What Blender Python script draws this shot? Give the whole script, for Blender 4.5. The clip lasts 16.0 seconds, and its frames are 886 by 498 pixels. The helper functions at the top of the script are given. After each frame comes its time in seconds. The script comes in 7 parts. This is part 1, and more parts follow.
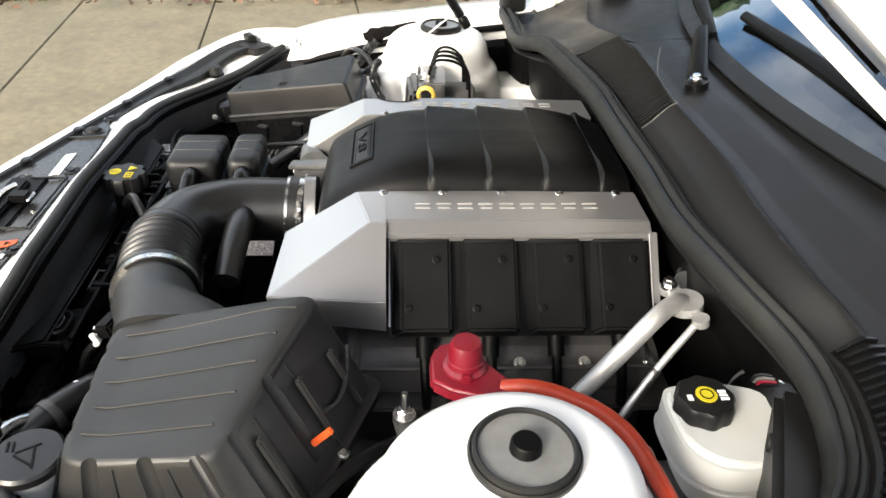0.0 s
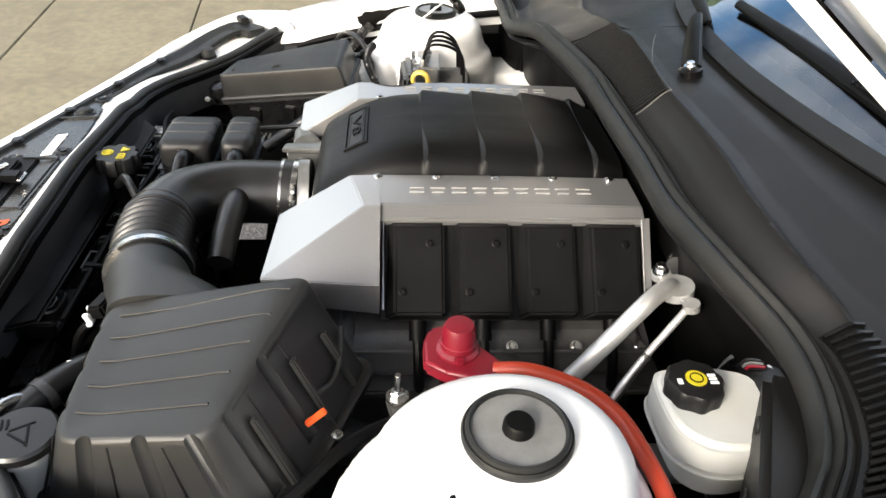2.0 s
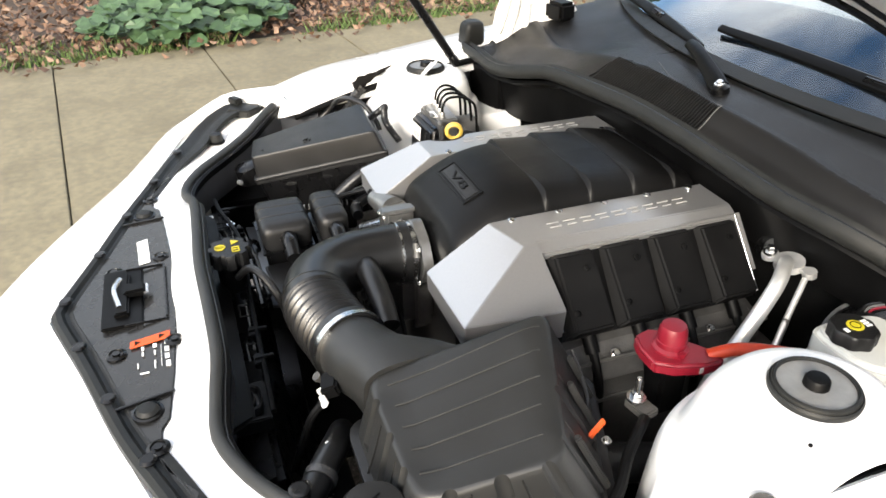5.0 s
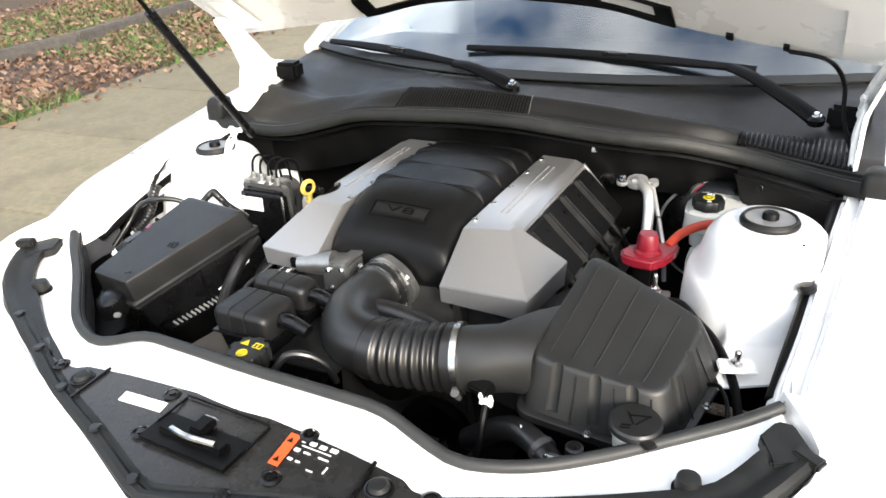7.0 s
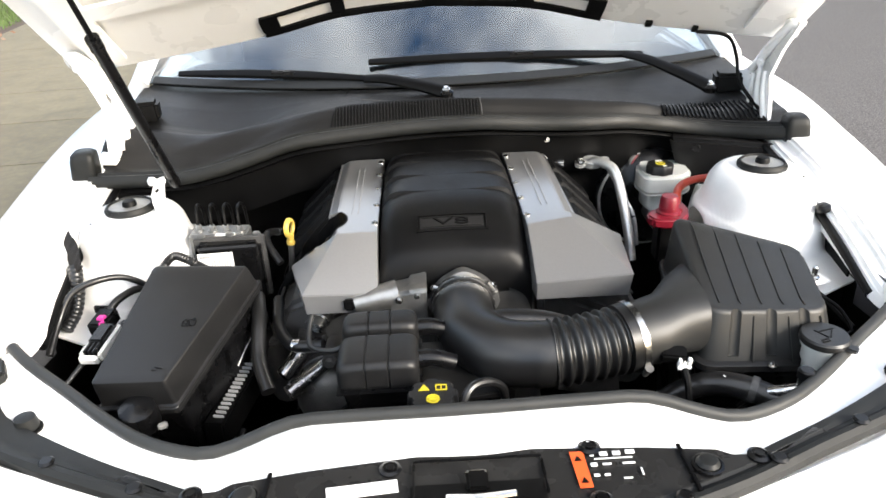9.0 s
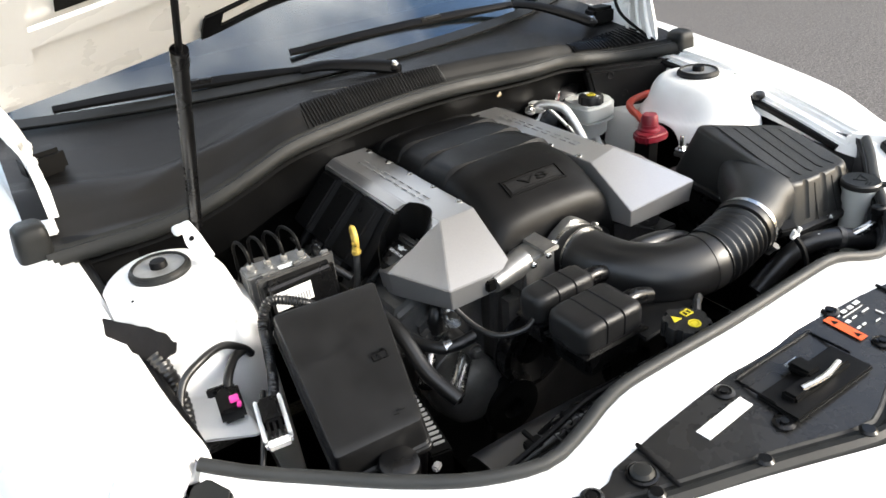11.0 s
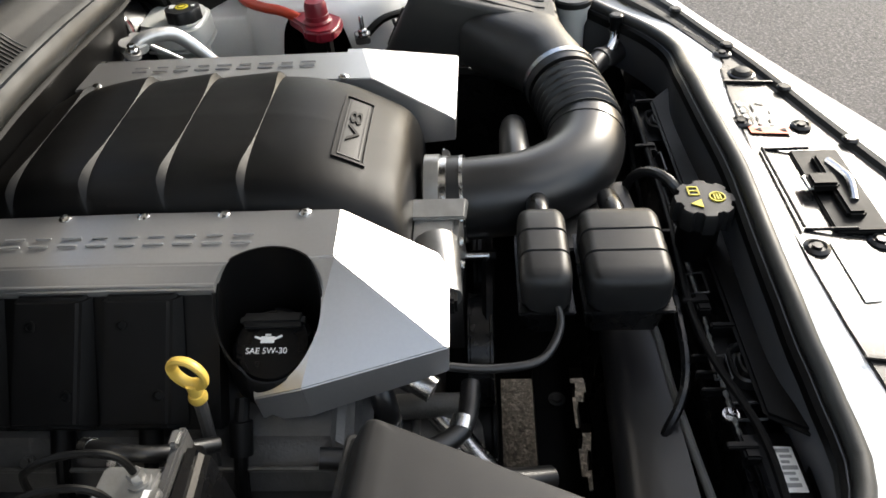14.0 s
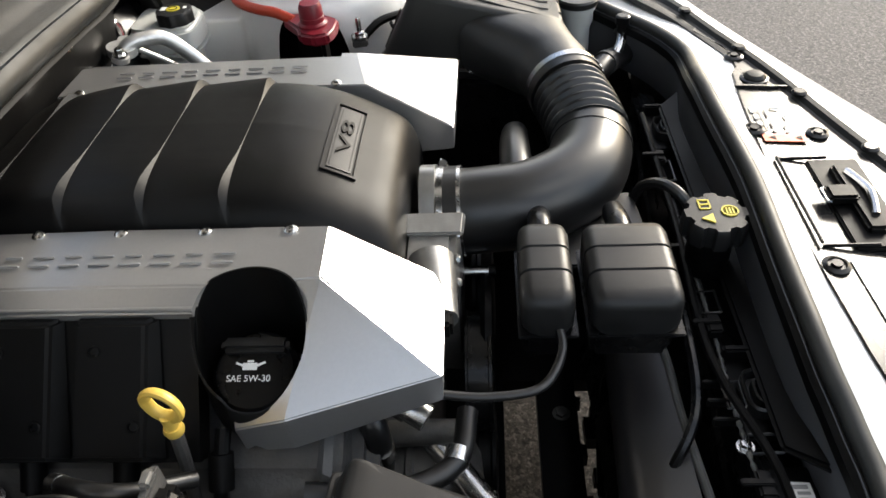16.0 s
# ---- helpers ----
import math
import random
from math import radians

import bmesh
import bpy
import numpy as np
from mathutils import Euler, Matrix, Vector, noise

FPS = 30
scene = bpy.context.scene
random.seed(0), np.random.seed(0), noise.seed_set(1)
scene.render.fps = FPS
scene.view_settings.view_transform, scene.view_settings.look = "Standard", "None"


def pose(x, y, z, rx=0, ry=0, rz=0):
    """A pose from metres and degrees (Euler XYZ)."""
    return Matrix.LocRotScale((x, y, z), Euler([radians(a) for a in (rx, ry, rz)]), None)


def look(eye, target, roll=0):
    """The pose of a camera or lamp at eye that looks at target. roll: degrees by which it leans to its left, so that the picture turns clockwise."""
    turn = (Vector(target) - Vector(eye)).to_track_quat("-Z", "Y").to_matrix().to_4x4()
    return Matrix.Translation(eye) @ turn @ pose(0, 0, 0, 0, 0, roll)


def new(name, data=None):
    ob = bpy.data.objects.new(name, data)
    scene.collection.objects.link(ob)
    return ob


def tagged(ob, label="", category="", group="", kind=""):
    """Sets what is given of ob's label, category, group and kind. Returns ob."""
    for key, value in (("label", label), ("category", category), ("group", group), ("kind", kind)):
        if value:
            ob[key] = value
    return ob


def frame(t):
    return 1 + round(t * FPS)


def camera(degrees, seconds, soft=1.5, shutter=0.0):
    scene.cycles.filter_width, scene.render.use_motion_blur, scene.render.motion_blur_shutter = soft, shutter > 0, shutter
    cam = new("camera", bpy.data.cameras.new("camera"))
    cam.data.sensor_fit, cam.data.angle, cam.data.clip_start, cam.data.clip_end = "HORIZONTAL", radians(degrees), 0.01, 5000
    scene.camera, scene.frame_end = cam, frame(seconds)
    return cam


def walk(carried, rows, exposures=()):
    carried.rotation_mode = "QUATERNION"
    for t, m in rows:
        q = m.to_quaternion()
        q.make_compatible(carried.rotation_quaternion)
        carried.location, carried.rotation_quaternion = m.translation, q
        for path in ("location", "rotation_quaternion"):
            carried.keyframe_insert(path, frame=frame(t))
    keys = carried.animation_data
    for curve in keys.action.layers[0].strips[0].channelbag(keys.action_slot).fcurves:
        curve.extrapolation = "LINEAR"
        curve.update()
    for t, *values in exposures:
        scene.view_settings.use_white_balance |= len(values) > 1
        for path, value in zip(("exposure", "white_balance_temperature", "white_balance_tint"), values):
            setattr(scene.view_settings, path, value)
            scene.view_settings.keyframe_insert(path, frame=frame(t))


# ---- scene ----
from mathutils.bvhtree import BVHTree

cam = camera(63.4, 16.0, soft=1.6)
PATH = [
    (0, (0.954, 0.016, 1.355), (-0.711, 0.147, 0.253), 2.3),
    (0.5, (0.954, 0.012, 1.353), (-0.694, 0.145, 0.228), 2.6),
    (1, (0.957, 0.011, 1.353), (-0.689, 0.145, 0.226), 2.8),
    (1.5, (0.96, 0.013, 1.353), (-0.684, 0.167, 0.225), 3.4),
    (2, (0.959, 0.012, 1.353), (-0.684, 0.169, 0.224), 3.4),
    (2.5, (0.958, 0.009, 1.353), (-0.685, 0.158, 0.223), 3.5),
    (3, (0.959, 0.008, 1.355), (-0.683, 0.142, 0.22), 3.3),
    (3.5, (0.959, 0.006, 1.357), (-0.68, 0.126, 0.218), 2.3),
    (3.7, (0.965, -0.007, 1.368), (-0.663, 0.104, 0.212), 3.3),
    (5.8, (0.939, -0.7, 1.428), (-0.438, 0.366, 0.445), -1.7),
    (6, (0.903, -0.749, 1.435), (-0.382, 0.425, 0.45), -1.0),
    (6.5, (0.786, -0.841, 1.437), (-0.324, 0.515, 0.473), -2.3),
    (7, (0.645, -0.998, 1.433), (-0.246, 0.533, 0.504), -3.8),
    (7.5, (0.502, -1.061, 1.425), (-0.15, 0.589, 0.502), -2.6),
    (8, (0.321, -1.097, 1.418), (-0.119, 0.632, 0.513), -1.6),
    (8.5, (0.139, -1.165, 1.416), (-0.071, 0.613, 0.524), -3.1),
    (9, (-0.038, -1.128, 1.403), (-0.003, 0.662, 0.512), -2.6),
    (9.2, (-0.11, -1.114, 1.408), (-0.001, 0.671, 0.514), -2.7),
    (11.3, (-0.751, -0.811, 1.411), (0.261, 0.595, 0.412), -5.8),
    (11.5, (-0.772, -0.747, 1.404), (0.311, 0.599, 0.396), -5.5),
    (12, (-0.815, -0.578, 1.396), (0.368, 0.65, 0.349), -5.4),
    (12.5, (-0.86, -0.438, 1.391), (0.494, 0.542, 0.294), -8.8),
    (13, (-0.816, -0.316, 1.356), (0.666, 0.285, 0.155), -6.4),
    (13.5, (-0.709, -0.224, 1.319), (0.788, 0.123, 0.039), -6.4),
    (14, (-0.651, -0.17, 1.304), (0.851, -0.042, -0.01), -4.6),
    (14.5, (-0.62, -0.184, 1.288), (0.881, -0.086, -0.03), -4.3),
    (15, (-0.612, -0.185, 1.289), (0.884, -0.067, -0.033), -4.3),
    (15.5, (-0.611, -0.184, 1.291), (0.887, -0.043, -0.027), -5.0),
    (16, (-0.608, -0.179, 1.291), (0.89, -0.031, -0.026), -5.1),
]
EXPOSURES = [(0.0, 1.15, 6850, 9), (3.5, 1.15, 6850, 9), (7.0, 1.3, 6600, 9), (9.0, 1.3, 6600, 9), (12.0, 1.1, 6600, 8), (16.0, 1.0, 6750, 8)]
walk(cam, [(t, look(eye, target, roll)) for t, eye, target, roll in PATH], EXPOSURES)

# light and the bonnet's angle
SKY, SUN, SUN_ELEV, SUN_TURN, SUN_ANGLE = 0.205, 3.1, 25, 130, 18
HOOD_OPEN = 37

# ---------------------------------------------------------------- light
def make_world():
    w = bpy.data.worlds.new("sky")
    scene.world = w
    w.use_nodes = True
    nt = w.node_tree
    bg = nt.nodes["Background"]
    sky = nt.nodes.new("ShaderNodeTexSky")
    sky.sky_type = "NISHITA"
    sky.sun_disc = False
    sky.sun_elevation, sky.sun_rotation = radians(SUN_ELEV), radians(SUN_TURN)
    sky.dust_density = 3.0
    soft = nt.nodes.new("ShaderNodeHueSaturation")
    soft.inputs["Saturation"].default_value = 1.25
    nt.links.new(sky.outputs[0], soft.inputs["Color"])
    # broken high cloud
    tc = nt.nodes.new("ShaderNodeTexCoord")
    cloud = nt.nodes.new("ShaderNodeTexNoise")
    cloud.inputs["Scale"].default_value, cloud.inputs["Detail"].default_value = 2.2, 6
    nt.links.new(tc.outputs["Generated"], cloud.inputs["Vector"])
    ramp = nt.nodes.new("ShaderNodeValToRGB")
    ramp.color_ramp.elements[0].position, ramp.color_ramp.elements[1].position = 0.43, 0.66
    nt.links.new(cloud.outputs["Fac"], ramp.inputs[0])
    mix = nt.nodes.new("ShaderNodeMix")
    mix.data_type = "RGBA"
    nt.links.new(ramp.outputs[0], mix.inputs["Factor"])
    nt.links.new(soft.outputs[0], mix.inputs["A"])
    mix.inputs["B"].default_value = (8.2, 8.3, 8.5, 1)
    nt.links.new(mix.outputs["Result"], bg.inputs["Color"])
    bg.inputs["Strength"].default_value = SKY
    sun = new("sun", bpy.data.lights.new("sun", "SUN"))
    sun.data.energy, sun.data.angle, sun.data.color = SUN, radians(SUN_ANGLE), (1.0, 0.96, 0.9)
    a, e = radians(SUN_TURN), radians(SUN_ELEV)
    sun.matrix_world = look(Vector((math.sin(a) * math.cos(e), math.cos(a) * math.cos(e), math.sin(e))) * 20, (0, 0, 0))


make_world()


# ---------------------------------------------------------------- materials
def mat(name, base, rough=0.5, metal=0.0, vary=0.12, scale=60.0, bump=0.0, bscale=900.0, coat=0.0, spec=0.5, crough=0.08,
        stain=0.0, stain_col=(0.2, 0.17, 0.13), sscale=9.0, random_amt=0.0, sub=0.0, trans=0.0, rvary=0.12):
    m = bpy.data.materials.new(name)
    m.use_nodes = True
    nt = m.node_tree
    b = nt.nodes["Principled BSDF"]
    L = nt.links.new
    tc = nt.nodes.new("ShaderNodeTexCoord")
    big = nt.nodes.new("ShaderNodeTexNoise")
    big.inputs["Scale"].default_value, big.inputs["Detail"].default_value = scale, 5
    L(tc.outputs["Object"], big.inputs["Vector"])
    rng = nt.nodes.new("ShaderNodeMapRange")
    rng.inputs["From Min"].default_value, rng.inputs["From Max"].default_value = 0.3, 0.7
    rng.inputs["To Min"].default_value, rng.inputs["To Max"].default_value = 1 - vary, 1 + vary
    L(big.outputs["Fac"], rng.inputs["Value"])
    hsv = nt.nodes.new("ShaderNodeHueSaturation")
    hsv.inputs["Color"].default_value = (*base, 1)
    if random_amt:
        info = nt.nodes.new("ShaderNodeObjectInfo")
        r2 = nt.nodes.new("ShaderNodeMapRange")
        r2.inputs["To Min"].default_value, r2.inputs["To Max"].default_value = 1 - random_amt, 1 + random_amt
        L(info.outputs["Random"], r2.inputs["Value"])
        mul = nt.nodes.new("ShaderNodeMath")
        mul.operation = "MULTIPLY"
        L(rng.outputs[0], mul.inputs[0])
        L(r2.outputs[0], mul.inputs[1])
        L(mul.outputs[0], hsv.inputs["Value"])
    else:
        L(rng.outputs[0], hsv.inputs["Value"])
    col = hsv.outputs["Color"]
    if stain:
        sn = nt.nodes.new("ShaderNodeTexNoise")
        sn.inputs["Scale"].default_value, sn.inputs["Detail"].default_value, sn.inputs["Roughness"].default_value = sscale, 8, 0.65
        L(tc.outputs["Object"], sn.inputs["Vector"])
        ramp = nt.nodes.new("ShaderNodeMapRange")
        ramp.inputs["From Min"].default_value, ramp.inputs["From Max"].default_value = 0.45, 0.75
        ramp.inputs["To Max"].default_value = stain
        L(sn.outputs["Fac"], ramp.inputs["Value"])
        mx = nt.nodes.new("ShaderNodeMix")
        mx.data_type = "RGBA"
        L(ramp.outputs[0], mx.inputs["Factor"])
        L(col, mx.inputs["A"])
        mx.inputs["B"].default_value = (*stain_col, 1)
        col = mx.outputs["Result"]
    L(col, b.inputs["Base Color"])
    rr = nt.nodes.new("ShaderNodeMapRange")
    rr.inputs["From Min"].default_value, rr.inputs["From Max"].default_value = 0.3, 0.7
    rr.inputs["To Min"].default_value, rr.inputs["To Max"].default_value = max(0.02, rough * (1 - rvary)), min(1, rough * (1 + rvary))
    L(big.outputs["Fac"], rr.inputs["Value"])
    L(rr.outputs[0], b.inputs["Roughness"])
    b.inputs["Metallic"].default_value = metal
    b.inputs["Specular IOR Level"].default_value = spec
    b.inputs["Coat Weight"].default_value = coat
    b.inputs["Coat Roughness"].default_value = crough
    if sub:
        b.inputs["Subsurface Weight"].default_value = sub
        b.inputs["Subsurface Radius"].default_value = (0.01, 0.01, 0.01)
    if trans:
        b.inputs["Transmission Weight"].default_value = trans
    if bump:
        fine = nt.nodes.new("ShaderNodeTexNoise")
        fine.inputs["Scale"].default_value, fine.inputs["Detail"].default_value = bscale, 4
        L(tc.outputs["Object"], fine.inputs["Vector"])
        bp = nt.nodes.new("ShaderNodeBump")
        bp.inputs["Strength"].default_value, bp.inputs["Distance"].default_value = bump, 0.002
        L(fine.outputs["Fac"], bp.inputs["Height"])
        L(bp.outputs[0], b.inputs["Normal"])
    return m


WHITE = mat("white_paint", (0.80, 0.80, 0.79), 0.28, vary=0.02, scale=6, coat=0.5, bump=0.03, bscale=500)
BAYWHITE = mat("bay_white_paint", (0.80, 0.80, 0.79), 0.34, vary=0.05, scale=8, coat=0.2, bump=0.05, bscale=120, stain=0.12, stain_col=(0.45, 0.44, 0.42), sscale=14)
GRAIN = mat("grained_black_plastic", (0.009, 0.009, 0.0093), 0.40, vary=0.2, scale=25, bump=0.13, bscale=1500, stain=0.10, stain_col=(0.018, 0.0175, 0.017), sscale=30, spec=0.30)
COVER = mat("satin_black_cover", (0.0034, 0.0034, 0.0036), 0.41, vary=0.2, scale=20, bump=0.12, bscale=1800, stain=0.08, stain_col=(0.012, 0.0115, 0.011), sscale=22, spec=0.16)
SMOOTH = mat("smooth_black_plastic", (0.003, 0.003, 0.0033), 0.28, vary=0.2, scale=30, bump=0.05, bscale=600, stain=0.06, stain_col=(0.012, 0.012, 0.0115), sscale=26, spec=0.32)
DUCT = mat("duct_rubber", (0.0075, 0.0075, 0.0078), 0.35, vary=0.2, scale=18, bump=0.04, bscale=500, stain=0.1, stain_col=(0.018, 0.018, 0.017), sscale=18, spec=0.52)
RUBBER = mat("seal_rubber", (0.010, 0.0105, 0.0102), 0.5, vary=0.2, scale=40, bump=0.15, bscale=900, stain=0.2, stain_col=(0.026, 0.027, 0.026), sscale=25, spec=0.24)
COWL = mat("cowl_plastic", (0.0060, 0.0058, 0.0058), 0.46, vary=0.15, scale=15, bump=0.18, bscale=1400, stain=0.15, stain_col=(0.018, 0.0175, 0.017), sscale=10, spec=0.26)
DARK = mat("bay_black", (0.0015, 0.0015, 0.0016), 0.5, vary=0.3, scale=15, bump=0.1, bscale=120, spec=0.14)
INSUL = mat("dash_insulation", (0.004, 0.004, 0.004), 0.85, vary=0.3, scale=20, bump=0.4, bscale=250, spec=0.1)
SILVER = mat("silver_painted_plastic", (0.39, 0.39, 0.393), 0.32, metal=0.78, vary=0.02, scale=300, rvary=0.03)
ALU = mat("cast_aluminium", (0.30, 0.30, 0.295), 0.4, metal=0.9, vary=0.15, scale=60, bump=0.08, bscale=400, stain=0.2, stain_col=(0.25, 0.24, 0.22), sscale=40)
STEEL = mat("bright_steel", (0.52, 0.52, 0.515), 0.25, metal=1.0, vary=0.1, scale=120, bump=0.05, bscale=800)
CAST = mat("dull_engine_casting", (0.070, 0.069, 0.068), 0.48, metal=0.35, vary=0.25, scale=40, bump=0.4, bscale=250, stain=0.4, stain_col=(0.05, 0.045, 0.04), sscale=20)
RED = mat("red_plastic", (0.14, 0.004, 0.012), 0.4, vary=0.12, scale=50, bump=0.05, bscale=800, spec=0.5)
ORANGE = mat("orange_cable", (0.38, 0.032, 0.009), 0.42, vary=0.12, scale=50, bump=0.05, bscale=500)
SAFETY = mat("orange_label", (0.55, 0.075, 0.012), 0.5, vary=0.06, scale=80)
YELLOW = mat("yellow_plastic", (0.52, 0.36, 0.07), 0.42, vary=0.1, scale=60, stain=0.25, stain_col=(0.32, 0.18, 0.015), sscale=60)
YPRINT = mat("yellow_print", (0.50, 0.42, 0.02), 0.5, vary=0.06, scale=90)
WPRINT = mat("white_print", (0.75, 0.75, 0.74), 0.5, vary=0.05, scale=90)
GPRINT = mat("grey_print", (0.28, 0.28, 0.28), 0.5, vary=0.05, scale=90)
PINK = mat("pink_clip", (0.6, 0.05, 0.3), 0.45, vary=0.08, scale=90)
TANK = mat("milky_plastic", (0.50, 0.51, 0.49), 0.4, vary=0.05, scale=20, sub=0.08, bump=0.05, bscale=300, stain=0.15, stain_col=(0.55, 0.54, 0.48), sscale=14)
GREYPL = mat("grey_isolator", (0.09, 0.09, 0.087), 0.5, vary=0.15, scale=50, bump=0.1, bscale=700)
PIPE = mat("satin_aluminium_pipe", (0.60, 0.60, 0.59), 0.38, metal=0.7, vary=0.08, scale=60, bump=0.08, bscale=500)
BRIGHT = mat("bright_lettering", (0.34, 0.34, 0.34), 0.35, metal=0.35, vary=0.03, scale=100)
DULL = mat("dull_aluminium", (0.10, 0.098, 0.094), 0.5, metal=0.6, vary=0.2, scale=50, bump=0.35, bscale=300, stain=0.4, stain_col=(0.08, 0.075, 0.068), sscale=25)
LIDMAT = mat("dusty_grained_plastic", (0.0135, 0.0138, 0.0136), 0.45, vary=0.15, scale=14, bump=0.14, bscale=1500, stain=0.15, stain_col=(0.017, 0.0165, 0.016), sscale=16, spec=0.46)
FSEAL = mat("weathered_front_seal", (0.017, 0.0178, 0.0173), 0.55, vary=0.2, scale=30, bump=0.08, bscale=700, stain=0.3, stain_col=(0.034, 0.035, 0.034), sscale=18, spec=0.4)
WALLGREY = mat("dark_grey_wall", (0.055, 0.057, 0.063), 0.42, vary=0.15, scale=25, bump=0.08, bscale=900, stain=0.3, stain_col=(0.035, 0.034, 0.032), sscale=18, spec=0.5)
DISH = mat("zinc_dish", (0.26, 0.26, 0.255), 0.45, metal=0.5, vary=0.15, scale=60, bump=0.1, bscale=500)
CAPGREY = mat("dark_grey_cap", (0.009, 0.009, 0.009), 0.36, vary=0.15, scale=50, bump=0.1, bscale=700, spec=0.45)
PANEL = mat("semi_gloss_black_panel", (0.014, 0.0138, 0.0136), 0.27, vary=0.2, scale=30, bump=0.03, bscale=600, stain=0.2, stain_col=(0.03, 0.0295, 0.028), sscale=20, spec=0.36)
FELT = mat("dusty_felt", (0.014, 0.0125, 0.012), 0.8, vary=0.3, scale=40, bump=0.3, bscale=300, stain=0.3, stain_col=(0.03, 0.027, 0.025), sscale=30, spec=0.15)
COIL = mat("matt_black_coil_cover", (0.0030, 0.0030, 0.0032), 0.58, vary=0.2, scale=30, bump=0.15, bscale=1200, stain=0.1, stain_col=(0.010, 0.010, 0.0095), sscale=30, spec=0.12)
GLOSS = mat("gloss_black_plastic", (0.012, 0.012, 0.0135), 0.33, vary=0.2, scale=20, bump=0.02, bscale=200, spec=0.9)
LABEL = mat("paper_label", (0.78, 0.78, 0.76), 0.45, vary=0.04, scale=60)


def glass_mat():
    m = bpy.data.materials.new("windscreen_glass")
    m.use_nodes = True
    b = m.node_tree.nodes["Principled BSDF"]
    b.inputs["Base Color"].default_value = (0.30, 0.36, 0.40, 1)
    b.inputs["Roughness"].default_value = 0.02
    b.inputs["Transmission Weight"].default_value = 1.0
    b.inputs["IOR"].default_value = 1.8
    return m


GLASS = glass_mat()
TRIM = mat("cabin_trim", (0.004, 0.004, 0.0044), 0.6, vary=0.15, scale=4, spec=0.2)

# ---------------------------------------------------------------- building helpers
def thing(name, at, label, category, group="", kind=""):
    ob = new(name)
    ob.empty_display_size = 0.02
    ob.location = at
    return tagged(ob, label, category, group, kind)


def place_of(ob):
    m = Matrix.Translation(ob.location)
    return place_of(ob.parent) @ ob.matrix_parent_inverse @ m if ob.parent else m


def finish(bm, name, sharp=32):
    bmesh.ops.recalc_face_normals(bm, faces=bm.faces)
    me = bpy.data.meshes.new(name)
    bm.to_mesh(me)
    bm.free()
    for p in me.polygons:
        p.use_smooth = True
    me.set_sharp_from_angle(angle=radians(sharp))
    return me


def part(name, bm, material, parent=None, label="", sharp=32):
    me = finish(bm, name, sharp)
    me.materials.append(material)
    ob = new(name, me)
    if parent:
        ob.parent = parent
        ob.matrix_parent_inverse = place_of(parent).inverted()
    if label:
        ob["label"] = label
    return ob


def solid(name, bm, material, label, category, group="", kind="", sharp=32):
    return tagged(part(name, bm, material, None, "", sharp), label, category, group, kind)


def hexa(p, bevel=0.0, seg=2):
    """A block from 8 corners: four below, four above, in the same order."""
    bm = bmesh.new()
    v = [bm.verts.new(q) for q in p]
    for f in ((0, 1, 2, 3), (4, 5, 6, 7), (0, 1, 5, 4), (1, 2, 6, 5), (2, 3, 7, 6), (3, 0, 4, 7)):
        bm.faces.new([v[i] for i in f])
    bmesh.ops.recalc_face_normals(bm, faces=bm.faces)
    if bevel:
        bmesh.ops.bevel(bm, geom=list(bm.edges), offset=bevel, segments=seg, affect="EDGES", clamp_overlap=True)
    return bm


def box(c, s, bevel=0.0, rz=0.0, rx=0.0, ry=0.0, seg=2):
    m = pose(*c, rx, ry, rz)
    x, y, z = (a / 2 for a in s)
    return hexa([m @ Vector(q) for q in ((-x, -y, -z), (x, -y, -z), (x, y, -z), (-x, y, -z), (-x, -y, z), (x, -y, z), (x, y, z), (-x, y, z))], bevel, seg)


def prism(outline, top, bottom, bevel=0.0, seg=2):
    """outline: (x, y) points; top and bottom: heights, or functions of x and y."""
    f = lambda h, x, y: h(x, y) if callable(h) else h
    bm = bmesh.new()
    up = [bm.verts.new((x, y, f(top, x, y))) for x, y in outline]
    lo = [bm.verts.new((x, y, f(bottom, x, y))) for x, y in outline]
    n = len(outline)
    bm.faces.new(up)
    bm.faces.new(lo[::-1])
    for i in range(n):
        bm.faces.new((up[i], lo[i], lo[(i + 1) % n], up[(i + 1) % n]))
    bmesh.ops.recalc_face_normals(bm, faces=bm.faces)
    if bevel:
        bmesh.ops.bevel(bm, geom=[e for e in bm.edges if e.calc_face_angle(0) > 0.35], offset=bevel, segments=seg, affect="EDGES", clamp_overlap=True)
    return bm


def loft(rings, closed=True, caps=True):
    bm = bmesh.new()
    vs = [[bm.verts.new(p) for p in r] for r in rings]
    n = len(rings[0])
    for a, b in zip(vs, vs[1:]):
        for i in range(n if closed else n - 1):
            j = (i + 1) % n
            bm.faces.new((a[i], a[j], b[j], b[i]))
    if caps and closed:
        bm.faces.new(vs[0][::-1])
        bm.faces.new(vs[-1])
    return bm


def smooth_path(pts, per=8):
    """Catmull-Rom through the points."""
    pts = [Vector(p) for p in pts]
    out = []
    for i in range(len(pts) - 1):
        a, b, c, d = pts[max(i - 1, 0)], pts[i], pts[i + 1], pts[min(i + 2, len(pts) - 1)]
        for k in range(per):
            t = k / per
            out.append(0.5 * ((2 * b) + (c - a) * t + (2 * a - 5 * b + 4 * c - d) * t * t + (3 * b - a - 3 * c + d) * t ** 3))
    return out + [pts[-1]]


